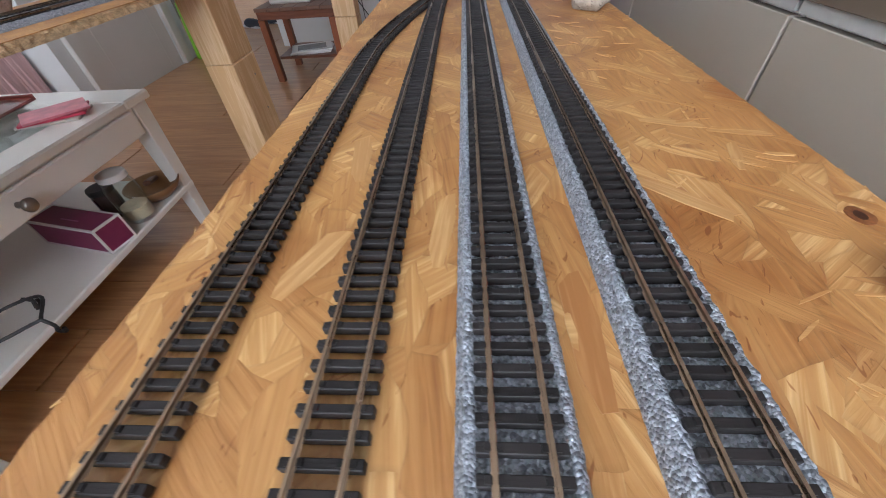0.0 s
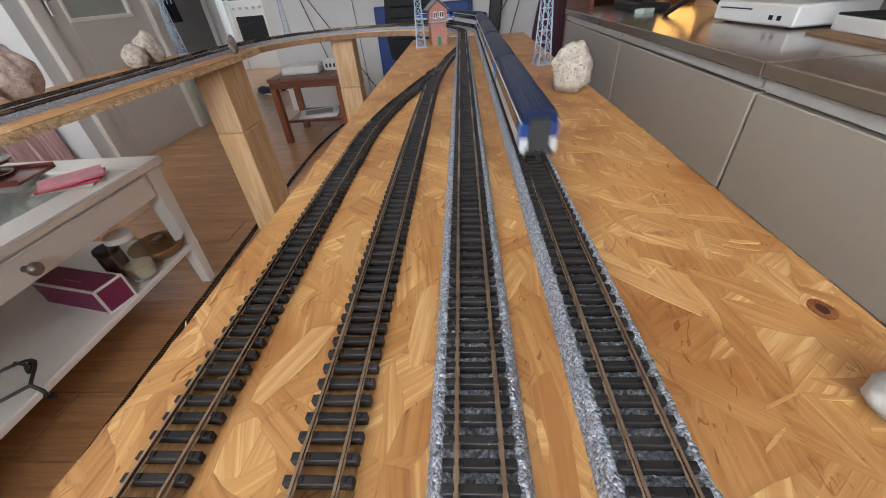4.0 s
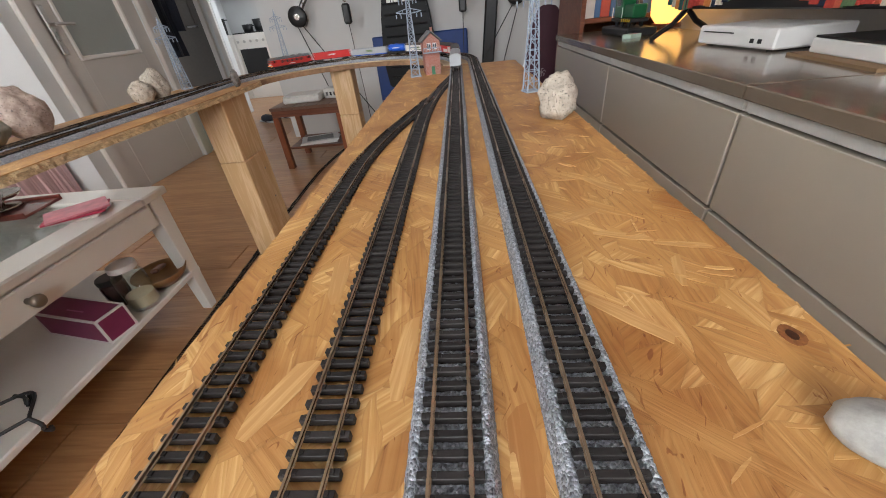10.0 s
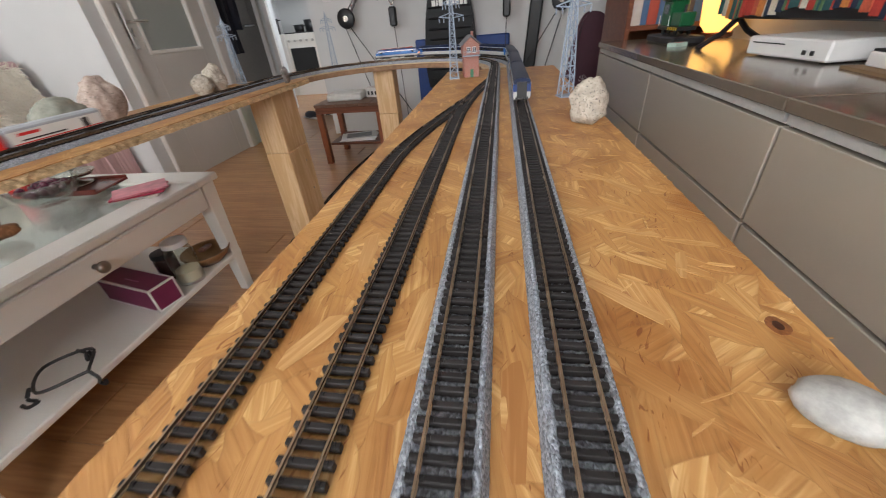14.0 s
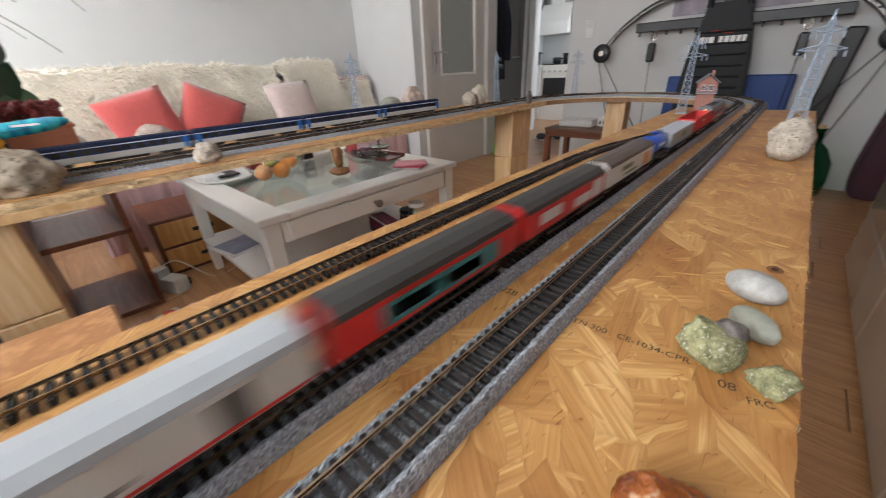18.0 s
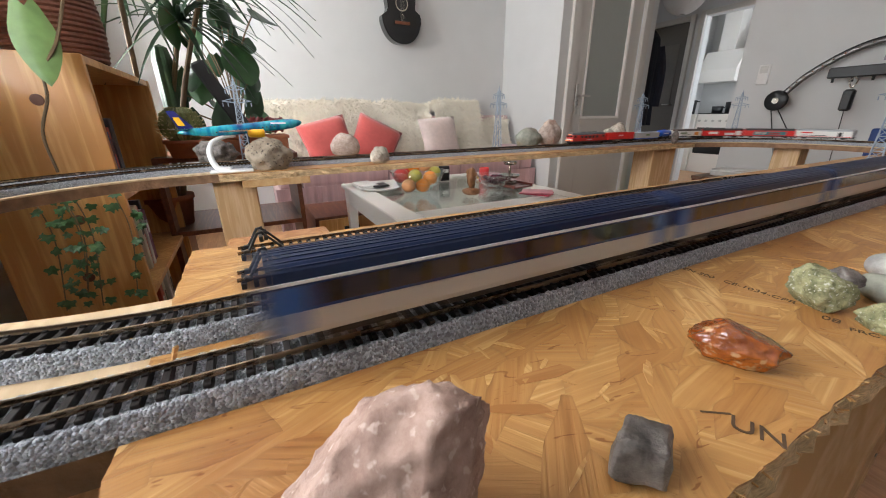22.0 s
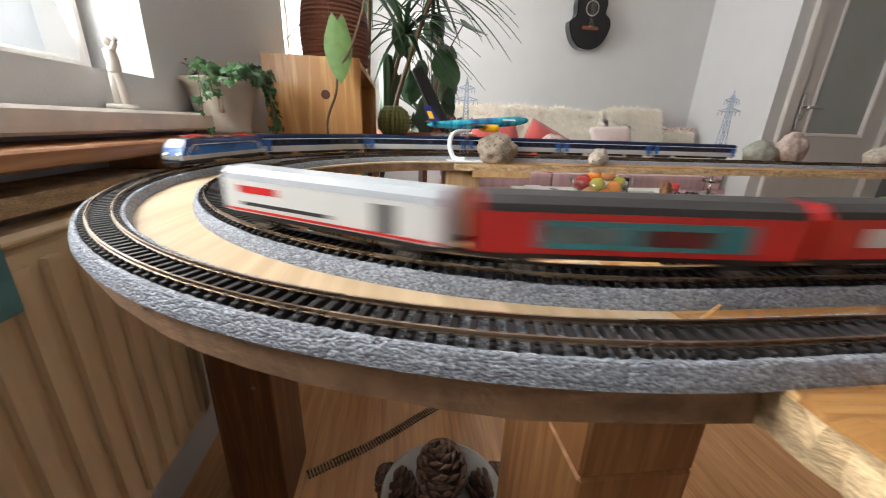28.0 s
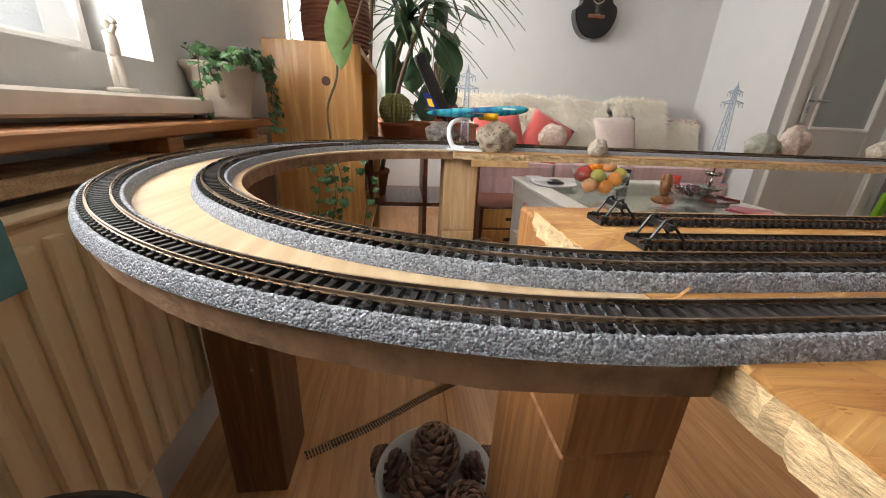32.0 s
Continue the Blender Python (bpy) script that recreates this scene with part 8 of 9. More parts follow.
# model airliner on a bracket stand
pl = thing("model_airliner", -0.835, -0.315, 0, 0, "blue-green model airliner on a curved white stand", "model plane")
stp = curve3([(0.055, -0.055, 0.006), (0.052, -0.085, 0.012), (0.040, -0.098, 0.045), (0.02, -0.09, 0.075), (0.0, -0.06, 0.090), (-0.005, -0.03, 0.094)], 8)
part("stand_arm", tube(stp, 0.0085, 8, taper=0.0055), PLASTW, pl, smooth=True)
part("stand_foot", box(0.03, 0.075, -0.105, 0.0, 0, 0.006, 0.002), PLASTW, pl)
BODY = bpy.data.materials.new("aurora_livery")
BODY.use_nodes = True
bt2 = BODY.node_tree
tc2, nz, rp2 = bt2.nodes.new("ShaderNodeTexCoord"), bt2.nodes.new("ShaderNodeTexNoise"), None
mp2 = bt2.nodes.new("ShaderNodeMapping")
mp2.inputs["Scale"].default_value = (20, 60, 20)
bt2.links.new(tc2.outputs["Object"], mp2.inputs[0])
bt2.links.new(mp2.outputs[0], nz.inputs["Vector"])
nz.inputs["Scale"].default_value = 0.5
rp2 = ramp_node(bt2, ((0.30, (0.005, 0.03, 0.13)), (0.48, (0.005, 0.16, 0.30)), (0.60, (0.03, 0.38, 0.42)), (0.75, (0.02, 0.10, 0.30))))
bt2.links.new(nz.outputs[0], rp2.inputs[0])
bt2.links.new(rp2.outputs[0], bt2.nodes["Principled BSDF"].inputs["Base Color"])
bt2.nodes["Principled BSDF"].inputs["Roughness"].default_value = 0.22
bt2.nodes["Principled BSDF"].inputs["Coat Weight"].default_value = 0.5
fl = bmesh.new()
prof = [(0.0, -0.165), (0.005, -0.155), (0.010, -0.125), (0.0135, -0.08), (0.0145, -0.03), (0.0145, 0.10), (0.0125, 0.125), (0.008, 0.142), (0.004, 0.149), (0, 0.151)]
merge(fl, lathe(prof, 20), pose(0, 0, 0.112, -90, 0, 0))
for v in fl.verts:
    if v.co.y < -0.06:
        v.co.z += 0.10 * (-0.06 - v.co.y) * 0.6
    v.co.z += 0.10 * (v.co.y) * 0.9
part("fuselage", fl, BODY, pl, smooth=True)
NAVY, YELL = mat("navy_tail", (0.006, 0.012, 0.12), 0.3, coat=0.4), mat("engine_yellow", (0.80, 0.45, 0.01), 0.3, coat=0.4)
part("tail_fin", merge(None, prism([(-0.115, 0.105), (-0.155, 0.103), (-0.178, 0.158), (-0.160, 0.158)], -0.0012, 0.0012), SW), NAVY, pl)
part("tail_emblem", merge(None, prism([(-0.142, 0.121), (-0.158, 0.121), (-0.166, 0.142), (-0.152, 0.142)], -0.0017, 0.0017), SW), YELL, pl)
for s in (-1, 1):
    part("wing", prism([(s * 0.010, 0.040), (s * 0.125, -0.045), (s * 0.128, -0.062), (s * 0.010, -0.015)], 0.106, 0.109), SILVER, pl)
    part("tailplane", prism([(s * 0.004, -0.128), (s * 0.052, -0.160), (s * 0.052, -0.170), (s * 0.004, -0.152)], 0.112, 0.114), SILVER, pl)
    part("engine", lathe([(0.006, -0.02), (0.010, -0.016), (0.0112, 0.0), (0.011, 0.02), (0.009, 0.022), (0.006, 0.018)], 16, m=pose(s * 0.046, 0.022, 0.099, -90, 0, 0)), YELL, pl, "yellow engine pod", smooth=True)
for s in (-1, 1):
    for i in range(16):
        part("cabin_window", box(s * 0.0141 - 0.0006, s * 0.0141 + 0.0006, -0.075 + i * 0.0105, -0.071 + i * 0.0105, 0.1085 + 0.09 * (-0.073 + i * 0.0105), 0.1115 + 0.09 * (-0.073 + i * 0.0105)), BLACK, pl)
part("title_bar", box(0.0128, 0.0146, 0.065, 0.105, 0.1225, 0.1265), PLASTW, pl)

pl.scale = (0.88, 0.88, 0.88)
# supports under the boards
def post(name, x0, x1, y0, y1, label, z1=-0.022, m=None):
    p = thing(name, (x0 + x1) / 2, (y0 + y1) / 2, FLOOR, 0, label, "post", "posts under the layout")
    w, d = (x1 - x0) / 2, (y1 - y0) / 2
    part("lower_timber", box(-w, w, -d, d, 0, (z1 - FLOOR) * 0.72, 0.003), m or PINE, p)
    part("upper_timber", box(-w * 0.995, w * 0.995, -d * 0.995, d * 0.995, (z1 - FLOOR) * 0.72 + 0.001, z1 - FLOOR, 0.003), m or PINE, p)
    for k in range(2):
        part("screw", cyl((w, d * 0.4, 0.35 + 0.12 * k), (w + 0.0015, d * 0.4, 0.35 + 0.12 * k), 0.004, n=8), PEWTER, p)
    return p


post("pine_post", -0.87, -0.775, 1.24, 1.40, "pale pine post under the rear board", -0.019)
post("pine_post", -0.90, -0.80, -0.41, -0.315, "pale pine post under the plane's corner", -0.019)
post("pine_post", -0.60, -0.50, 1.87, 1.955, "pale pine post under the far bend", -0.023)
post("dark_post", -0.60, -0.44, -0.902, -0.787, "brown timber post beside the near bend", -0.023, wood("stained_timber", (0.13, 0.055, 0.022), (0.27, 0.13, 0.055), axis=2, ring=24, rough=0.5, knots=False))
post("broad_post", -0.28, -0.06, -0.362, -0.24, "broad brown plank support under the board's end", -0.023, wood("brown_plank", (0.30, 0.13, 0.045), (0.48, 0.25, 0.10), axis=2, ring=20, rough=0.5))
post("pine_post", -0.10, 0.0, 1.15, 1.24, "pale pine post under the far end of the main board", -0.023)
post("pine_post", 0.08, 0.17, 0.45, 0.54, "pale pine post under the main board", -0.023)
bt3 = thing("support_batten", -0.775, -0.27, -0.036, 0, "short rough pine batten screwed under the rear board", "batten")
part("batten", box(-0.02, 0.02, -0.075, 0.080, 0, 0.0175, 0.001), PLY, bt3)
part("screw", cyl((0.0, -0.05, -0.001), (0.0, -0.05, 0.001), 0.004, n=8), PEWTER, bt3)

# spare track lying on the floor
l_, a_ = line_path(curve3([(-0.97, 0.0, 0), (-1.02, 1.0, 0), (-1.045, 1.5, 0), (-1.068, 1.99, 0), (-1.078, 2.5, 0), (-1.04, 2.95, 0), (-0.96, 3.3, 0)], 10))
track_line("floor_track", a_, 0, l_, FLOOR + 0.0006, [], "dark model track laid along the floor", bed=False, step=0.03)
l_, a_ = line_path(curve3([(-0.53, -0.77, 0), (-0.62, -0.60, 0), (-0.72, -0.45, 0), (-0.80, -0.30, 0), (-0.90, 0.0, 0)], 10))
track_line("floor_track", a_, 0, l_, FLOOR + 0.0006, [(0, 0.6)], "dark curved model track on the floor", bed=False)

# ---- rolling stock ----
NVY = mat("navy_coach_roof", (0.005, 0.014, 0.050), 0.38, coat=0.15, var=0.15, scale=20, spec=0.25)
BLUE = mat("coach_blue", (0.007, 0.032, 0.155), 0.28, coat=0.5, var=0.08)
MIDB = mat("loco_blue", (0.008, 0.11, 0.38), 0.28, coat=0.5, var=0.08)
GREYW = mat("coach_pale_grey", (0.46, 0.46, 0.44), 0.4, coat=0.2, var=0.06)
DKWIN = mat("coach_window", (0.012, 0.014, 0.018), 0.1, coat=0.7)
STRIPEW = mat("white_stripe", (0.68, 0.72, 0.76), 0.35)
REDP = mat("signal_red", (0.58, 0.020, 0.018), 0.35, coat=0.3, var=0.08)
REDL = mat("loco_red", (0.46, 0.030, 0.025), 0.35, coat=0.3, var=0.1)
ROOFD = mat("dark_wagon_roof", (0.035, 0.033, 0.032), 0.5, var=0.15)
ROOFL = mat("light_wagon_roof", (0.37, 0.39, 0.41), 0.4, var=0.08)
WHITEW = mat("wagon_white", (0.66, 0.66, 0.63), 0.4, var=0.06)
TANK = mat("tank_blue", (0.008, 0.09, 0.55), 0.3, coat=0.5)
UNDER = mat("underframe_black", (0.018, 0.017, 0.017), 0.55, var=0.2)
TEAL = mat("print_teal", (0.05, 0.22, 0.24), 0.4)
OLIVE = mat("print_green", (0.14, 0.20, 0.09), 0.5)
ORG = mat("print_orange", (0.65, 0.25, 0.04), 0.4)
LAMPW = mat("headlamp_glow", (1.0, 0.85, 0.6), 0.3, emit=2.0)
LAMPO = mat("marker_glow", (1.0, 0.35, 0.08), 0.3, emit=3.0)
STEELW = mat("wheel_steel", (0.30, 0.28, 0.26), 0.4, metal=0.9)


def section(outline, y0, y1, nose=None):
    """A body of constant cross-section (x, z) along y; nose shortens the ends with height."""
    bm = bmesh.new()
    ys = [y0, y0 + 0.002, y1 - 0.002, y1]
    rings = []
    for k, y in enumerate(ys):
        f = 0.985 if k in (0, 3) else 1.0
        ring = []
        for x, z in outline:
            yy = y
            if nose:
                yy = y + nose(z) * (1 if k < 2 else -1)
            ring.append(bm.verts.new((x * f, yy, z)))
        rings.append(ring)
    n = len(outline)
    for a, b in zip(rings, rings[1:]):
        for i in range(n):
            j = (i + 1) % n
            bm.faces.new((a[i], a[j], b[j], b[i]))
    bm.faces.new(rings[0][::-1])
    bm.faces.new(rings[-1])
    return bm


def bogie(root, y, wb=0.026, axles=2, width=0.012):
    b = part("bogie", box(-width, width, y - wb * 0.85, y + wb * 0.85, 0.004, 0.010, 0.001), UNDER, root)
    for k in range(axles):
        yy = y - wb / 2 + wb * k / max(1, axles - 1)
        bm = bmesh.new()
        for s in (-1, 1):
            cyl((s * 0.0068, yy, 0.0053), (s * 0.0095, yy, 0.0053), 0.0053, n=14, bm=bm)
        cyl((-0.009, yy, 0.0053), (0.009, yy, 0.0053), 0.0012, n=6, bm=bm)
        part("wheelset", bm, STEELW, b)
    return b


def buffers(root, y, s):
    for sx in (-1, 1):
        part("buffer", cyl((sx * 0.010, y, 0.0125), (sx * 0.010, y + s * 0.005, 0.0125), 0.0012, 0.0022, 8), UNDER, root)
    part("coupling", box(-0.002, 0.002, min(y, y + s * 0.006), max(y, y + s * 0.006), 0.006, 0.009), UNDER, root)


def blue_coach(label):
    """A long-distance coach: ribbed navy roof, blue window band, white stripe, grey lower side."""
    root = thing("blue_coach", 0, 0, 0, 0, label, "coach", "blue passenger train")
    L = 0.1405
    part("lower_body", section([(-0.0155, 0.010), (0.0155, 0.010), (0.0162, 0.013), (0.0162, 0.0225), (-0.0162, 0.0225), (-0.0162, 0.013)], -L, L), GREYW, root, "pale grey lower side")
    part("window_band", section([(-0.0161, 0.0227), (0.0161, 0.0227), (0.0158, 0.036), (-0.0158, 0.036)], -L, L), BLUE, root)
    for s in (-1, 1):
        part("stripe", box(s * 0.0160 - 0.0006, s * 0.0160 + 0.0006, -L, L, 0.0362, 0.0376), STRIPEW, root, "white cantrail stripe")
        for i in range(11):
            y = -L + 0.020 + i * 0.0228
            part("window", box(s * 0.0162 - 0.0003, s * 0.0162 + 0.0003, y, y + 0.0195, 0.0245, 0.0350, 0.0), DKWIN, root)
        for y in (-L + 0.004, L - 0.015):
            part("door", box(s * 0.0163 - 0.0003, s * 0.0163 + 0.0003, y, y + 0.010, 0.0125, 0.0350), MIDB, root, "lighter blue door")
    ro = [(-0.0160, 0.0378), (-0.0150, 0.0420), (-0.0120, 0.0448), (-0.006, 0.0464), (0, 0.0468), (0.006, 0.0464), (0.0120, 0.0448), (0.0150, 0.0420), (0.0160, 0.0378)]
    part("roof", section(ro, -L, L), NVY, root, "ribbed navy roof")
    for x, z in ((-0.0137, 0.0436), (-0.0105, 0.0454), (-0.0070, 0.0463), (-0.0035, 0.0467), (0.0, 0.0469), (0.0035, 0.0467), (0.0070, 0.0463), (0.0105, 0.0454), (0.0137, 0.0436)):
        part("roof_rib", box(x - 0.0004, x + 0.0004, -L + 0.006, L - 0.006, z - 0.001, z + 0.00025), NVY, root)
    for s in (-1, 1):
        part("gangway", box(-0.009, 0.009, min(s * L, s * (L + 0.0035)), max(s * L, s * (L + 0.0035)), 0.011, 0.040), UNDER, root)
        bogie(root, s * 0.098)
        buffers(root, s * L, s)
    part("equipment_box", box(-0.012, 0.012, -0.055, 0.045, 0.004, 0.010, 0.001), UNDER, root)
    return root


def blue_loco():
    """A modern electric locomotive in two blues with red roof gear."""
    root = thing("electric_locomotive", 0, 0, 0, 0, "blue and white model electric locomotive with red roof gear", "locomotive")
    L = 0.107

    def nose(z):
        return 0.016 * max(0, (z - 0.020) / 0.024) ** 1.3
    part("underframe", section([(-0.0160, 0.0085), (0.0160, 0.0085), (0.0165, 0.0120), (-0.0165, 0.0120)], -L, L), UNDER, root)
    part("lower_body", section([(-0.0164, 0.0122), (0.0164, 0.0122), (0.0168, 0.019), (-0.0168, 0.019)], -L, L), GREYW, root, "pale grey sill")
    part("body", section([(-0.0168, 0.0192), (0.0168, 0.0192), (0.0166, 0.031), (-0.0166, 0.031)], -L, L, nose), MIDB, root)
    part("upper_body", section([(-0.0166, 0.0312), (0.0166, 0.0312), (0.0158, 0.0385), (0.0138, 0.0425), (-0.0138, 0.0425), (-0.0158, 0.0385)], -L, L, nose), BLUE, root)
    for s in (-1, 1):
        part("stripe", tube([(s * 0.0168, -L + 0.008, 0.0160), (s * 0.0170, -L + 0.022, 0.0300), (s * 0.0166, -L + 0.034, 0.0348), (s * 0.0164, L - 0.030, 0.0348), (s * 0.0170, L - 0.020, 0.0300), (s * 0.0168, L - 0.008, 0.0160)], 0.0007, 5), STRIPEW, root)
        part("windscreen", box(-0.0125, 0.0125, -0.0008, 0.0008, 0, 0.0105, m=pose(0, s * (L - 0.0050), 0.0300, s * 38, 0, 0)), DKWIN, root)
        for x in (-0.011, 0.011):
            part("headlamp", cyl((x, s * (L - 0.0012), 0.0215), (x, s * (L + 0.0008), 0.0215), 0.0019, n=10), LAMPW if s > 0 else LAMPO, root)
        for x in (-1, 1):
            part("side_window", box(x * 0.0167 - 0.0003, x * 0.0167 + 0.0003, s * (L - 0.030) - 0.005, s * (L - 0.030) + 0.005, 0.0245, 0.0325), DKWIN, root)
        bogie(root, s * 0.060, 0.032)
        buffers(root, s * L, s)
        part("apron", box(-0.015, 0.015, s * L - 0.004, s * L + 0.003, 0.0035, 0.0095, 0.0008), UNDER, root)
        for k in range(2):
            yy = s * 0.060
            part("pantograph", tube([(-0.007, yy - 0.012 * s, 0.0445), (-0.007, yy + 0.016 * s, 0.0470), (0.007, yy + 0.016 * s, 0.0470), (0.007, yy - 0.012 * s, 0.0445)] if k else [(-0.010, yy - 0.006, 0.0480), (0.010, yy - 0.006, 0.0480)], 0.0009, 5), REDP, root, "folded red pantograph")
    part("roof_deck", box(-0.0125, 0.0125, -0.085, 0.085, 0.0425, 0.0438, 0.0004), ROOFD, root)
    part("roof_cable", tube([(0.002, -0.07, 0.0455), (0.002, 0.0, 0.0465), (0.002, 0.07, 0.0455)], 0.0007, 5), REDP, root)
    for y in (-0.03, -0.012, 0.010, 0.03):
        part("insulator", cyl((0.002, y, 0.0438), (0.002, y, 0.0470), 0.0016, n=8), REDP, root)
    for y in (-0.045, 0.0, 0.036):
        part("roof_box", box(-0.010, -0.003, y, y + 0.022, 0.0438, 0.0462, 0.0006), ROOFD, root)
    return root


def red_loco():
    """A diesel locomotive in red with a grey roof and a pale front bib."""
    root = thing("diesel_locomotive", 0, 0, 0, 0, "red model diesel locomotive with grey roof and glowing lamps", "locomotive")
    L = 0.093

    def nose(z):
        return 0.005 * max(0, (z - 0.028) / 0.018)
    part("underframe", section([(-0.0158, 0.0080), (0.0158, 0.0080), (0.0162, 0.0130), (-0.0162, 0.0130)], -L, L), UNDER, root)
    part("body", section([(-0.0166, 0.0132), (0.0166, 0.0132), (0.0168, 0.0300), (0.0160, 0.0360), (-0.0160, 0.0360), (-0.0168, 0.0300)], -L, L, nose), REDL, root)
    ro = [(-0.0160, 0.0362), (-0.0142, 0.0415), (-0.009, 0.0448), (0, 0.0458), (0.009, 0.0448), (0.0142, 0.0415), (0.0160, 0.0362)]
    part("roof", section(ro, -L + 0.003, L - 0.003), mat("loco_roof_grey", (0.10, 0.115, 0.125), 0.4, var=0.2), root, "grey roof")
    for s in (-1, 1):
        part("front_bib", box(-0.0150, 0.0150, s * L - 0.0012 if s > 0 else -L - 0.0003, s * L + 0.0003 if s > 0 else -L + 0.0012, 0.0185, 0.0225), WHITEW, root, "pale front band")
        for x in (-0.0075, 0.0075):
            part("windscreen", box(x - 0.0062, x + 0.0062, s * (L - 0.0013) - 0.0008, s * (L - 0.0013) + 0.0012, 0.0285, 0.0350), DKWIN, root)
            part("headlamp", cyl((x * 1.5, s * (L - 0.001), 0.0165), (x * 1.5, s * (L + 0.0012), 0.0165), 0.0018, n=10), LAMPO, root)
            part("side_window", box(math.copysign(0.0168, x) - 0.0003, math.copysign(0.0168, x) + 0.0003, s * 0.078 - 0.006, s * 0.078 + 0.006, 0.0265, 0.0345), DKWIN, root)
        part("top_lamp", cyl((0, s * (L - 0.0045), 0.0385), (0, s * (L - 0.0025), 0.0385), 0.0016, n=8), LAMPO, root)
        for k in range(5):
            part("grille", box(s * 0.0167 - 0.0003, s * 0.0167 + 0.0003, -0.050 + k * 0.021, -0.036 + k * 0.021, 0.0240, 0.0330), ROOFD, root)
        part("number_bar", box(s * 0.0167 - 0.0003, s * 0.0167 + 0.0003, -0.012, 0.012, 0.0165, 0.0195), WHITEW, root)
        bogie(root, s * 0.050, 0.030)
        buffers(root, s * L, s)
    for y in (-0.045, -0.015, 0.02):
        part("roof_fan", cyl((0, y, 0.0452), (0, y, 0.0470), 0.0085, n=18), ROOFD, root)
    part("fuel_tank", box(-0.013, 0.013, -0.022, 0.022, 0.0035, 0.0085, 0.001), UNDER, root)
    return root


def gondola():
    root = thing("red_gondola", 0, 0, 0, 0, "open bright red high-sided gondola wagon", "wagon", "goods train")
    L = 0.082
    part("floor_plate", box(-0.0155, 0.0155, -L, L, 0.0115, 0.0135), UNDER, root)
    for s in (-1, 1):
        part("side_wall", box(s * 0.0155 - 0.0008, s * 0.0155 + 0.0008, -L, L, 0.0136, 0.0385, 0.0003), REDP, root)
        part("end_wall", box(-0.0146, 0.0146, s * (L - 0.0008) - 0.0008, s * (L - 0.0008) + 0.0008, 0.0136, 0.0385, 0.0003), REDP, root)
        for i in range(11):
            part("stanchion", box(s * 0.0167 - 0.0005, s * 0.0167 + 0.0005, -L + 0.002 + i * 0.0158, -L + 0.0042 + i * 0.0158, 0.0136, 0.0380), REDP, root)
        part("lettering_bar", box(s * 0.0164 - 0.0003, s * 0.0164 + 0.0003, -0.014, 0.014, 0.026, 0.031), WHITEW, root)
        part("top_rim", box(s * 0.0158 - 0.0014, s * 0.0158 + 0.0014, -L, L, 0.0386, 0.0400), REDP, root)
        bogie(root, s * 0.058, 0.021)
        buffers(root, s * L, s)
    return root


def boxcar(name, side, roof, end, label, L, prints, round_roof=True, frame=UNDER):
    """A long goods van: sides with printed fields, an arched roof, wheels under both ends."""
    root = thing(name, 0, 0, 0, 0, label, "wagon", "goods train")
    part("underframe", box(-0.014, 0.014, -L, L, 0.0095, 0.0130), frame, root)
    part("body", section([(-0.0162, 0.0132), (0.0162, 0.0132), (0.0162, 0.0360), (-0.0162, 0.0360)], -L, L), side, root)
    h = 0.0090 if round_roof else 0.0016
    ro = [(-0.0164, 0.0361), (-0.0155, 0.0361 + h * 0.45), (-0.010, 0.0361 + h * 0.85), (0, 0.0361 + h), (0.010, 0.0361 + h * 0.85), (0.0155, 0.0361 + h * 0.45), (0.0164, 0.0361)]
    part("roof", section(ro, -L + 0.0008, L - 0.0008), roof, root)
    for s in (-1, 1):
        e0, e1 = (s * L - 0.0002, s * L + 0.0008) if s > 0 else (-L - 0.0008, -L + 0.0002)
        part("end_panel", section([(-0.0160, 0.0134), (0.0160, 0.0134), (0.0160, 0.0362), (0.010, 0.0361 + h * 0.82), (-0.010, 0.0361 + h * 0.82), (-0.0160, 0.0362)], min(e0, e1), max(e0, e1)), end, root)
        for (a, b, c, d, m) in prints:
            part("printed_field", box(s * 0.0163 - 0.0003, s * 0.0163 + 0.0003, a * s if s > 0 else -b, b if s > 0 else -a, c, d), m, root)
        bm = bmesh.new()
        for sx in (-1, 1):
            cyl((sx * 0.0068, s * (L - 0.026), 0.0053), (sx * 0.0095, s * (L - 0.026), 0.0053), 0.0053, n=14, bm=bm)
        cyl((-0.009, s * (L - 0.026), 0.0053), (0.009, s * (L - 0.026), 0.0053), 0.0012, n=6, bm=bm)
        part("wheelset", bm, STEELW, root)
        part("axle_guard", box(-0.0125, 0.0125, s * (L - 0.026) - 0.008, s * (L - 0.026) + 0.008, 0.0055, 0.0095), UNDER, root)
        buffers(root, s * L, s)
        part("step_board", box(s * 0.0150, s * 0.0165, -0.03, 0.03, 0.0065, 0.0075) if s > 0 else box(-0.0165, -0.0150, -0.03, 0.03, 0.0065, 0.0075), UNDER, root)
    return root


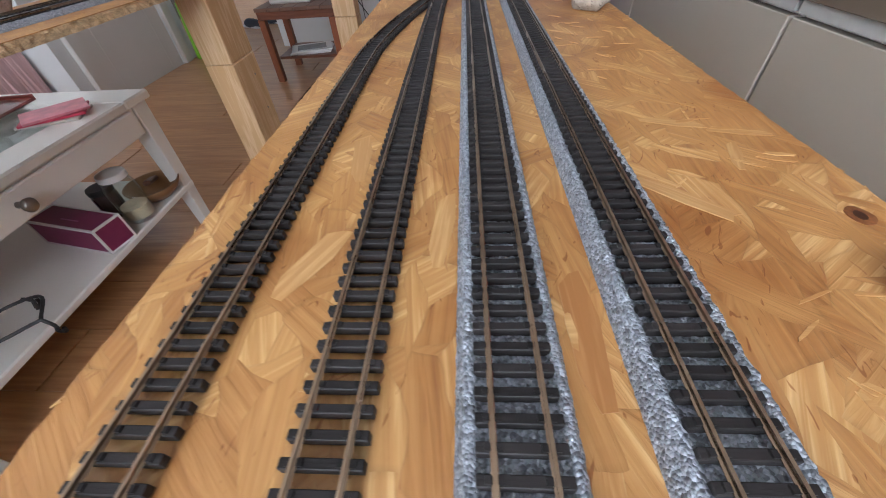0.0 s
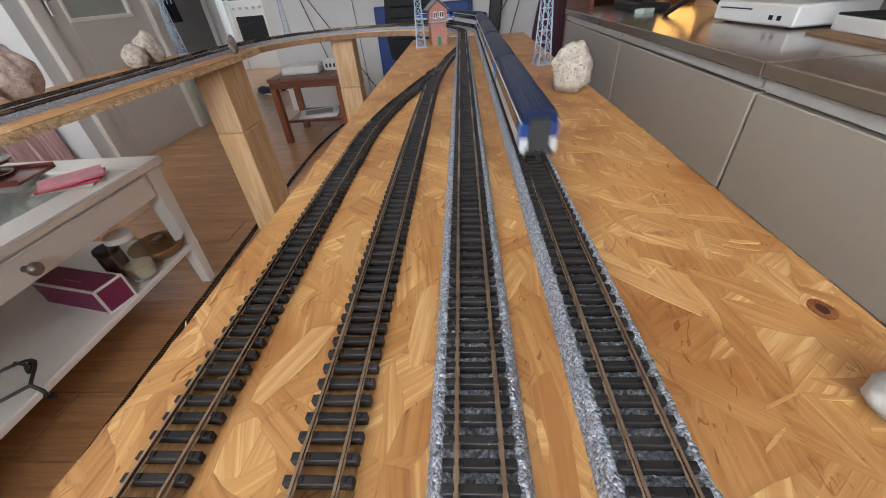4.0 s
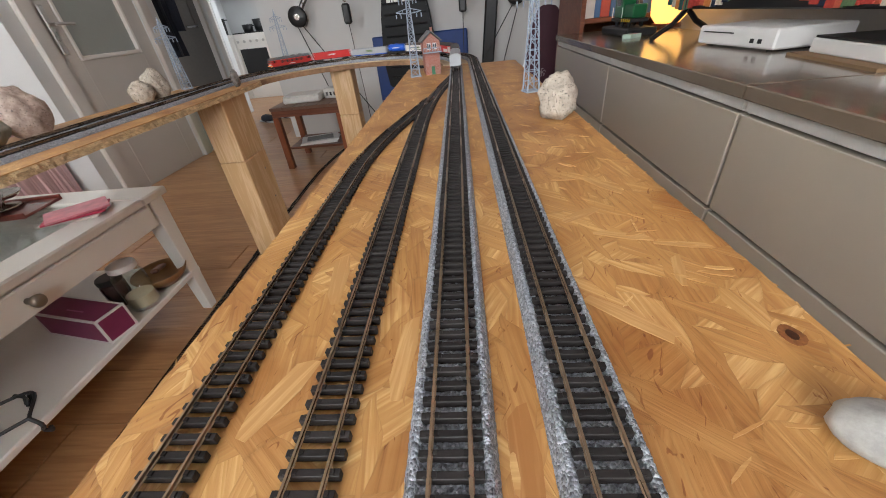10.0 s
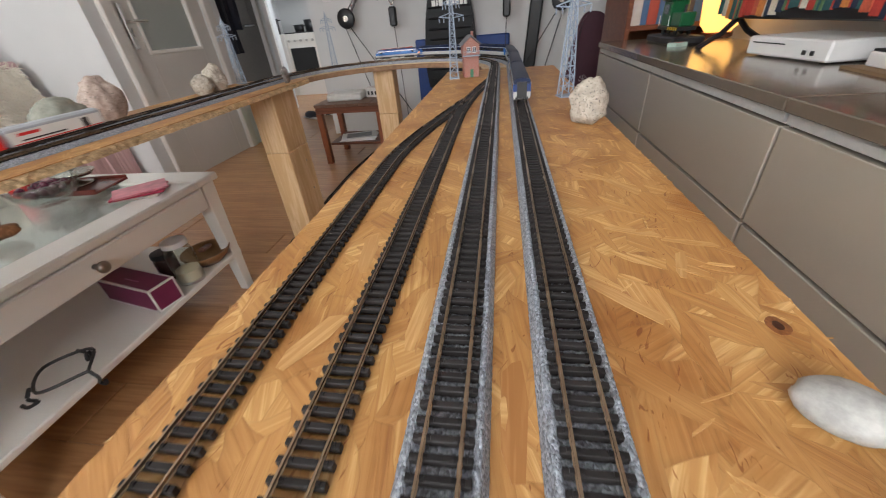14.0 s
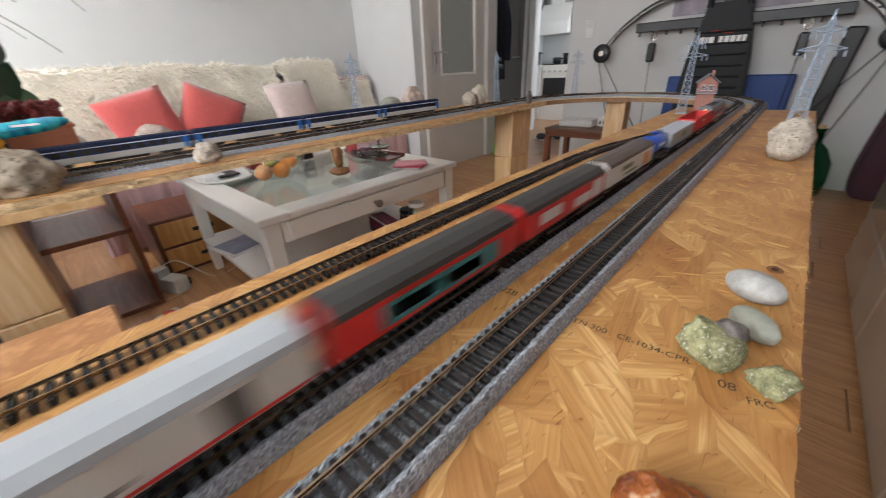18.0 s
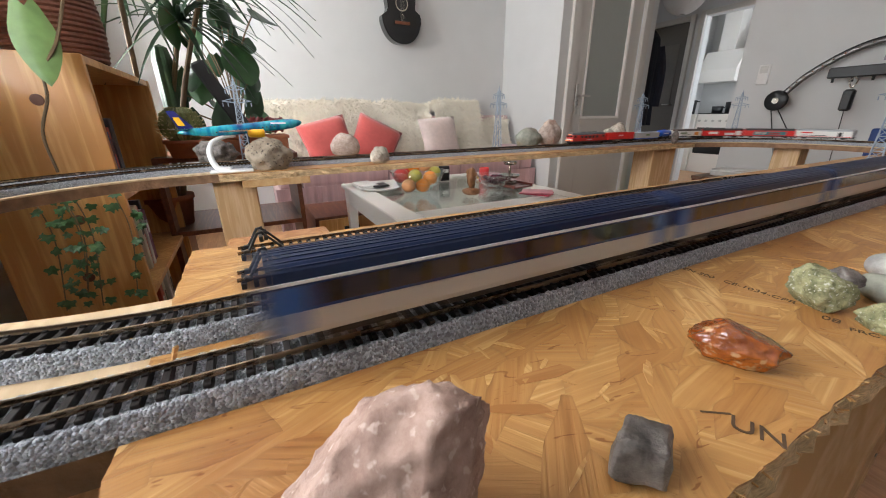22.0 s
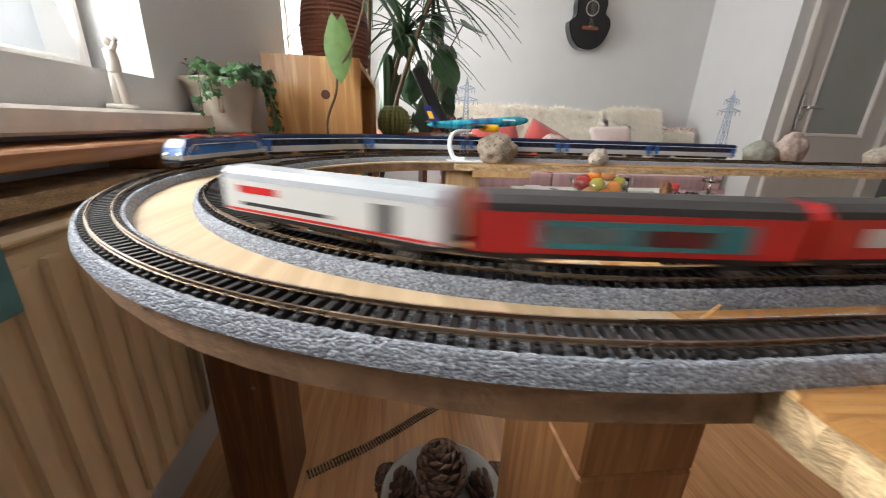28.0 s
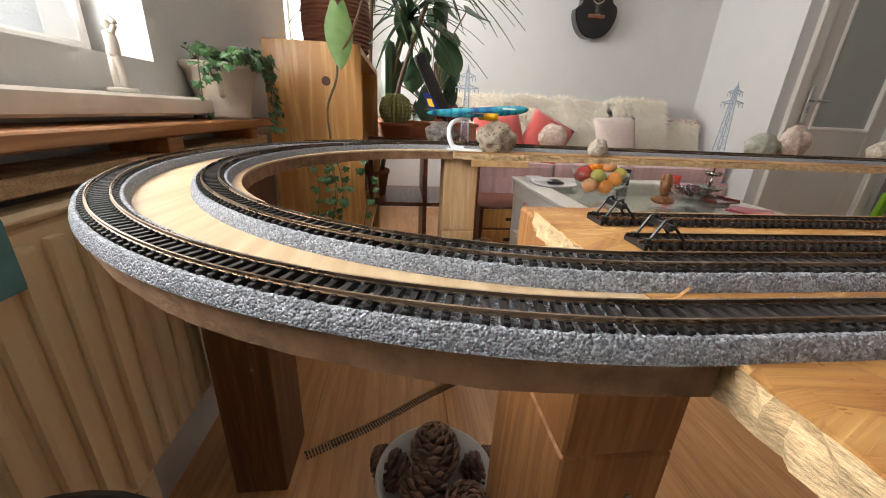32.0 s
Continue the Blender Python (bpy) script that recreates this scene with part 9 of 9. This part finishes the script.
def tank_wagon():
    root = thing("blue_tank_wagon", 0, 0, 0, 0, "short bright blue tank wagon", "wagon", "goods train")
    L = 0.044
    part("underframe", box(-0.013, 0.013, -L, L, 0.0095, 0.0125), UNDER, root)
    bm = lathe([(0, -0.041), (0.008, -0.0405), (0.0135, -0.038), (0.0148, -0.034), (0.0148, 0.034), (0.0135, 0.038), (0.008, 0.0405), (0, 0.041)], 24, m=pose(0, 0, 0.0285, 90, 0, 0))
    part("tank", bm, TANK, root, smooth=True)
    part("dome", cyl((0, 0, 0.042), (0, 0, 0.0465), 0.005, n=14), TANK, root)
    part("walkway", box(-0.0035, 0.0035, -0.032, 0.032, 0.0440, 0.0448), UNDER, root)
    for s in (-1, 1):
        part("saddle", box(-0.012, 0.012, s * 0.027 - 0.002, s * 0.027 + 0.002, 0.0126, 0.019), UNDER, root)
        part("lettering_bar", box(s * 0.0148 - 0.0003, s * 0.0148 + 0.0003, -0.016, 0.016, 0.027, 0.031), STRIPEW, root)
        bm = bmesh.new()
        for sx in (-1, 1):
            cyl((sx * 0.0068, s * 0.024, 0.0053), (sx * 0.0095, s * 0.024, 0.0053), 0.0053, n=14, bm=bm)
        part("wheelset", bm, STEELW, root)
        part("axle_guard", box(-0.0125, 0.0125, s * 0.024 - 0.007, s * 0.024 + 0.007, 0.0055, 0.0095), UNDER, root)
        buffers(root, s * L, s)
    return root


BLUE_TRAIN = [(blue_loco(), 0.107, 0.060)]
for i in range(5):
    BLUE_TRAIN.append((blue_coach("navy-roofed blue and grey model passenger coach"), 0.1405, 0.098))
GOODS = [(red_loco(), 0.093, 0.050), (gondola(), 0.082, 0.058),
         (boxcar("grey_container_wagon", mat("container_grey", (0.36, 0.38, 0.40), 0.5, var=0.08), mat("container_top", (0.42, 0.46, 0.52), 0.45, var=0.05), ROOFL, "grey covered container wagon on a blue frame", 0.081, [(-0.01, 0.015, 0.022, 0.030, OLIVE)], False, TANK), 0.081, 0.052),
         (tank_wagon(), 0.044, 0.024),
         (boxcar("cream_boxcar", WHITEW, mat("brown_wagon_roof", (0.085, 0.060, 0.050), 0.45, var=0.15), WHITEW, "cream refrigerator van with a dark roof and printed sides", 0.088, [(-0.04, 0.0, 0.024, 0.030, OLIVE), (0.045, 0.072, 0.016, 0.032, ORG), (-0.03, 0.02, 0.017, 0.020, OLIVE)]), 0.088, 0.062),
         (boxcar("red_boxcar", REDP, ROOFD, REDP, "bright red refrigerator van with white lettering fields", 0.088, [(-0.06, -0.02, 0.020, 0.031, WHITEW), (0.01, 0.05, 0.016, 0.026, WHITEW), (0.055, 0.080, 0.015, 0.034, WHITEW)]), 0.088, 0.062),
         (boxcar("red_boxcar", REDP, ROOFD, REDP, "red refrigerator van with teal printed panel", 0.088, [(-0.055, 0.060, 0.0165, 0.032, TEAL), (-0.05, -0.01, 0.020, 0.029, WHITEW), (0.0, 0.04, 0.019, 0.028, REDL)]), 0.088, 0.062),
         (boxcar("white_boxcar", WHITEW, ROOFL, ROOFL, "pale grey van with red stripe at the train's end", 0.088, [(-0.086, 0.086, 0.0140, 0.0158, REDP), (-0.072, -0.035, 0.0275, 0.0325, REDP), (-0.07, 0.01, 0.0185, 0.0210, UNDER), (0.045, 0.058, 0.016, 0.033, UNDER)]), 0.088, 0.062)]


# ---- what moves ----
def run(train, at, head, speed, gap, lag=((0, 0), (32, 0))):
    """Key each vehicle along its track: both pivots stay on the line. head: where the first buffer is at 20 s; lag: how far the train falls behind an even pace."""
    back = 0.0
    for ob, half, pivot in train:
        rows = []
        for i in range(0, 321):
            t = i / 10
            s = head + speed * (t - 20.0) - back - half - np.interp(t, [a for a, _ in lag], [b for _, b in lag])
            a, b = at(s + pivot)[0], at(s - pivot)[0]
            m = (a + b) / 2
            d = a - b
            rows.append((t, pose(m.x, m.y, 0.0096 + 0.0026 + 0.0026, 0, 0, math.degrees(math.atan2(d.y, d.x)) - 90)))
        walk(ob, rows)
        back += 2 * half + gap


def motions():
    run(BLUE_TRAIN, AT_O, -0.085, 0.712, 0.009, ((0, 0.0), (3.5, 0.0), (11, -0.022), (18, 0.0), (24, 0.0), (28, 0.032), (32, 0.032)))
    run(GOODS, AT_I, 0.275 + 0.603 + 1.36, 0.603, 0.012, ((0, -0.06), (13.5, -0.06), (17.5, 0.0), (24, 0.0), (28, 0.070), (32, 0.070)))


motions()
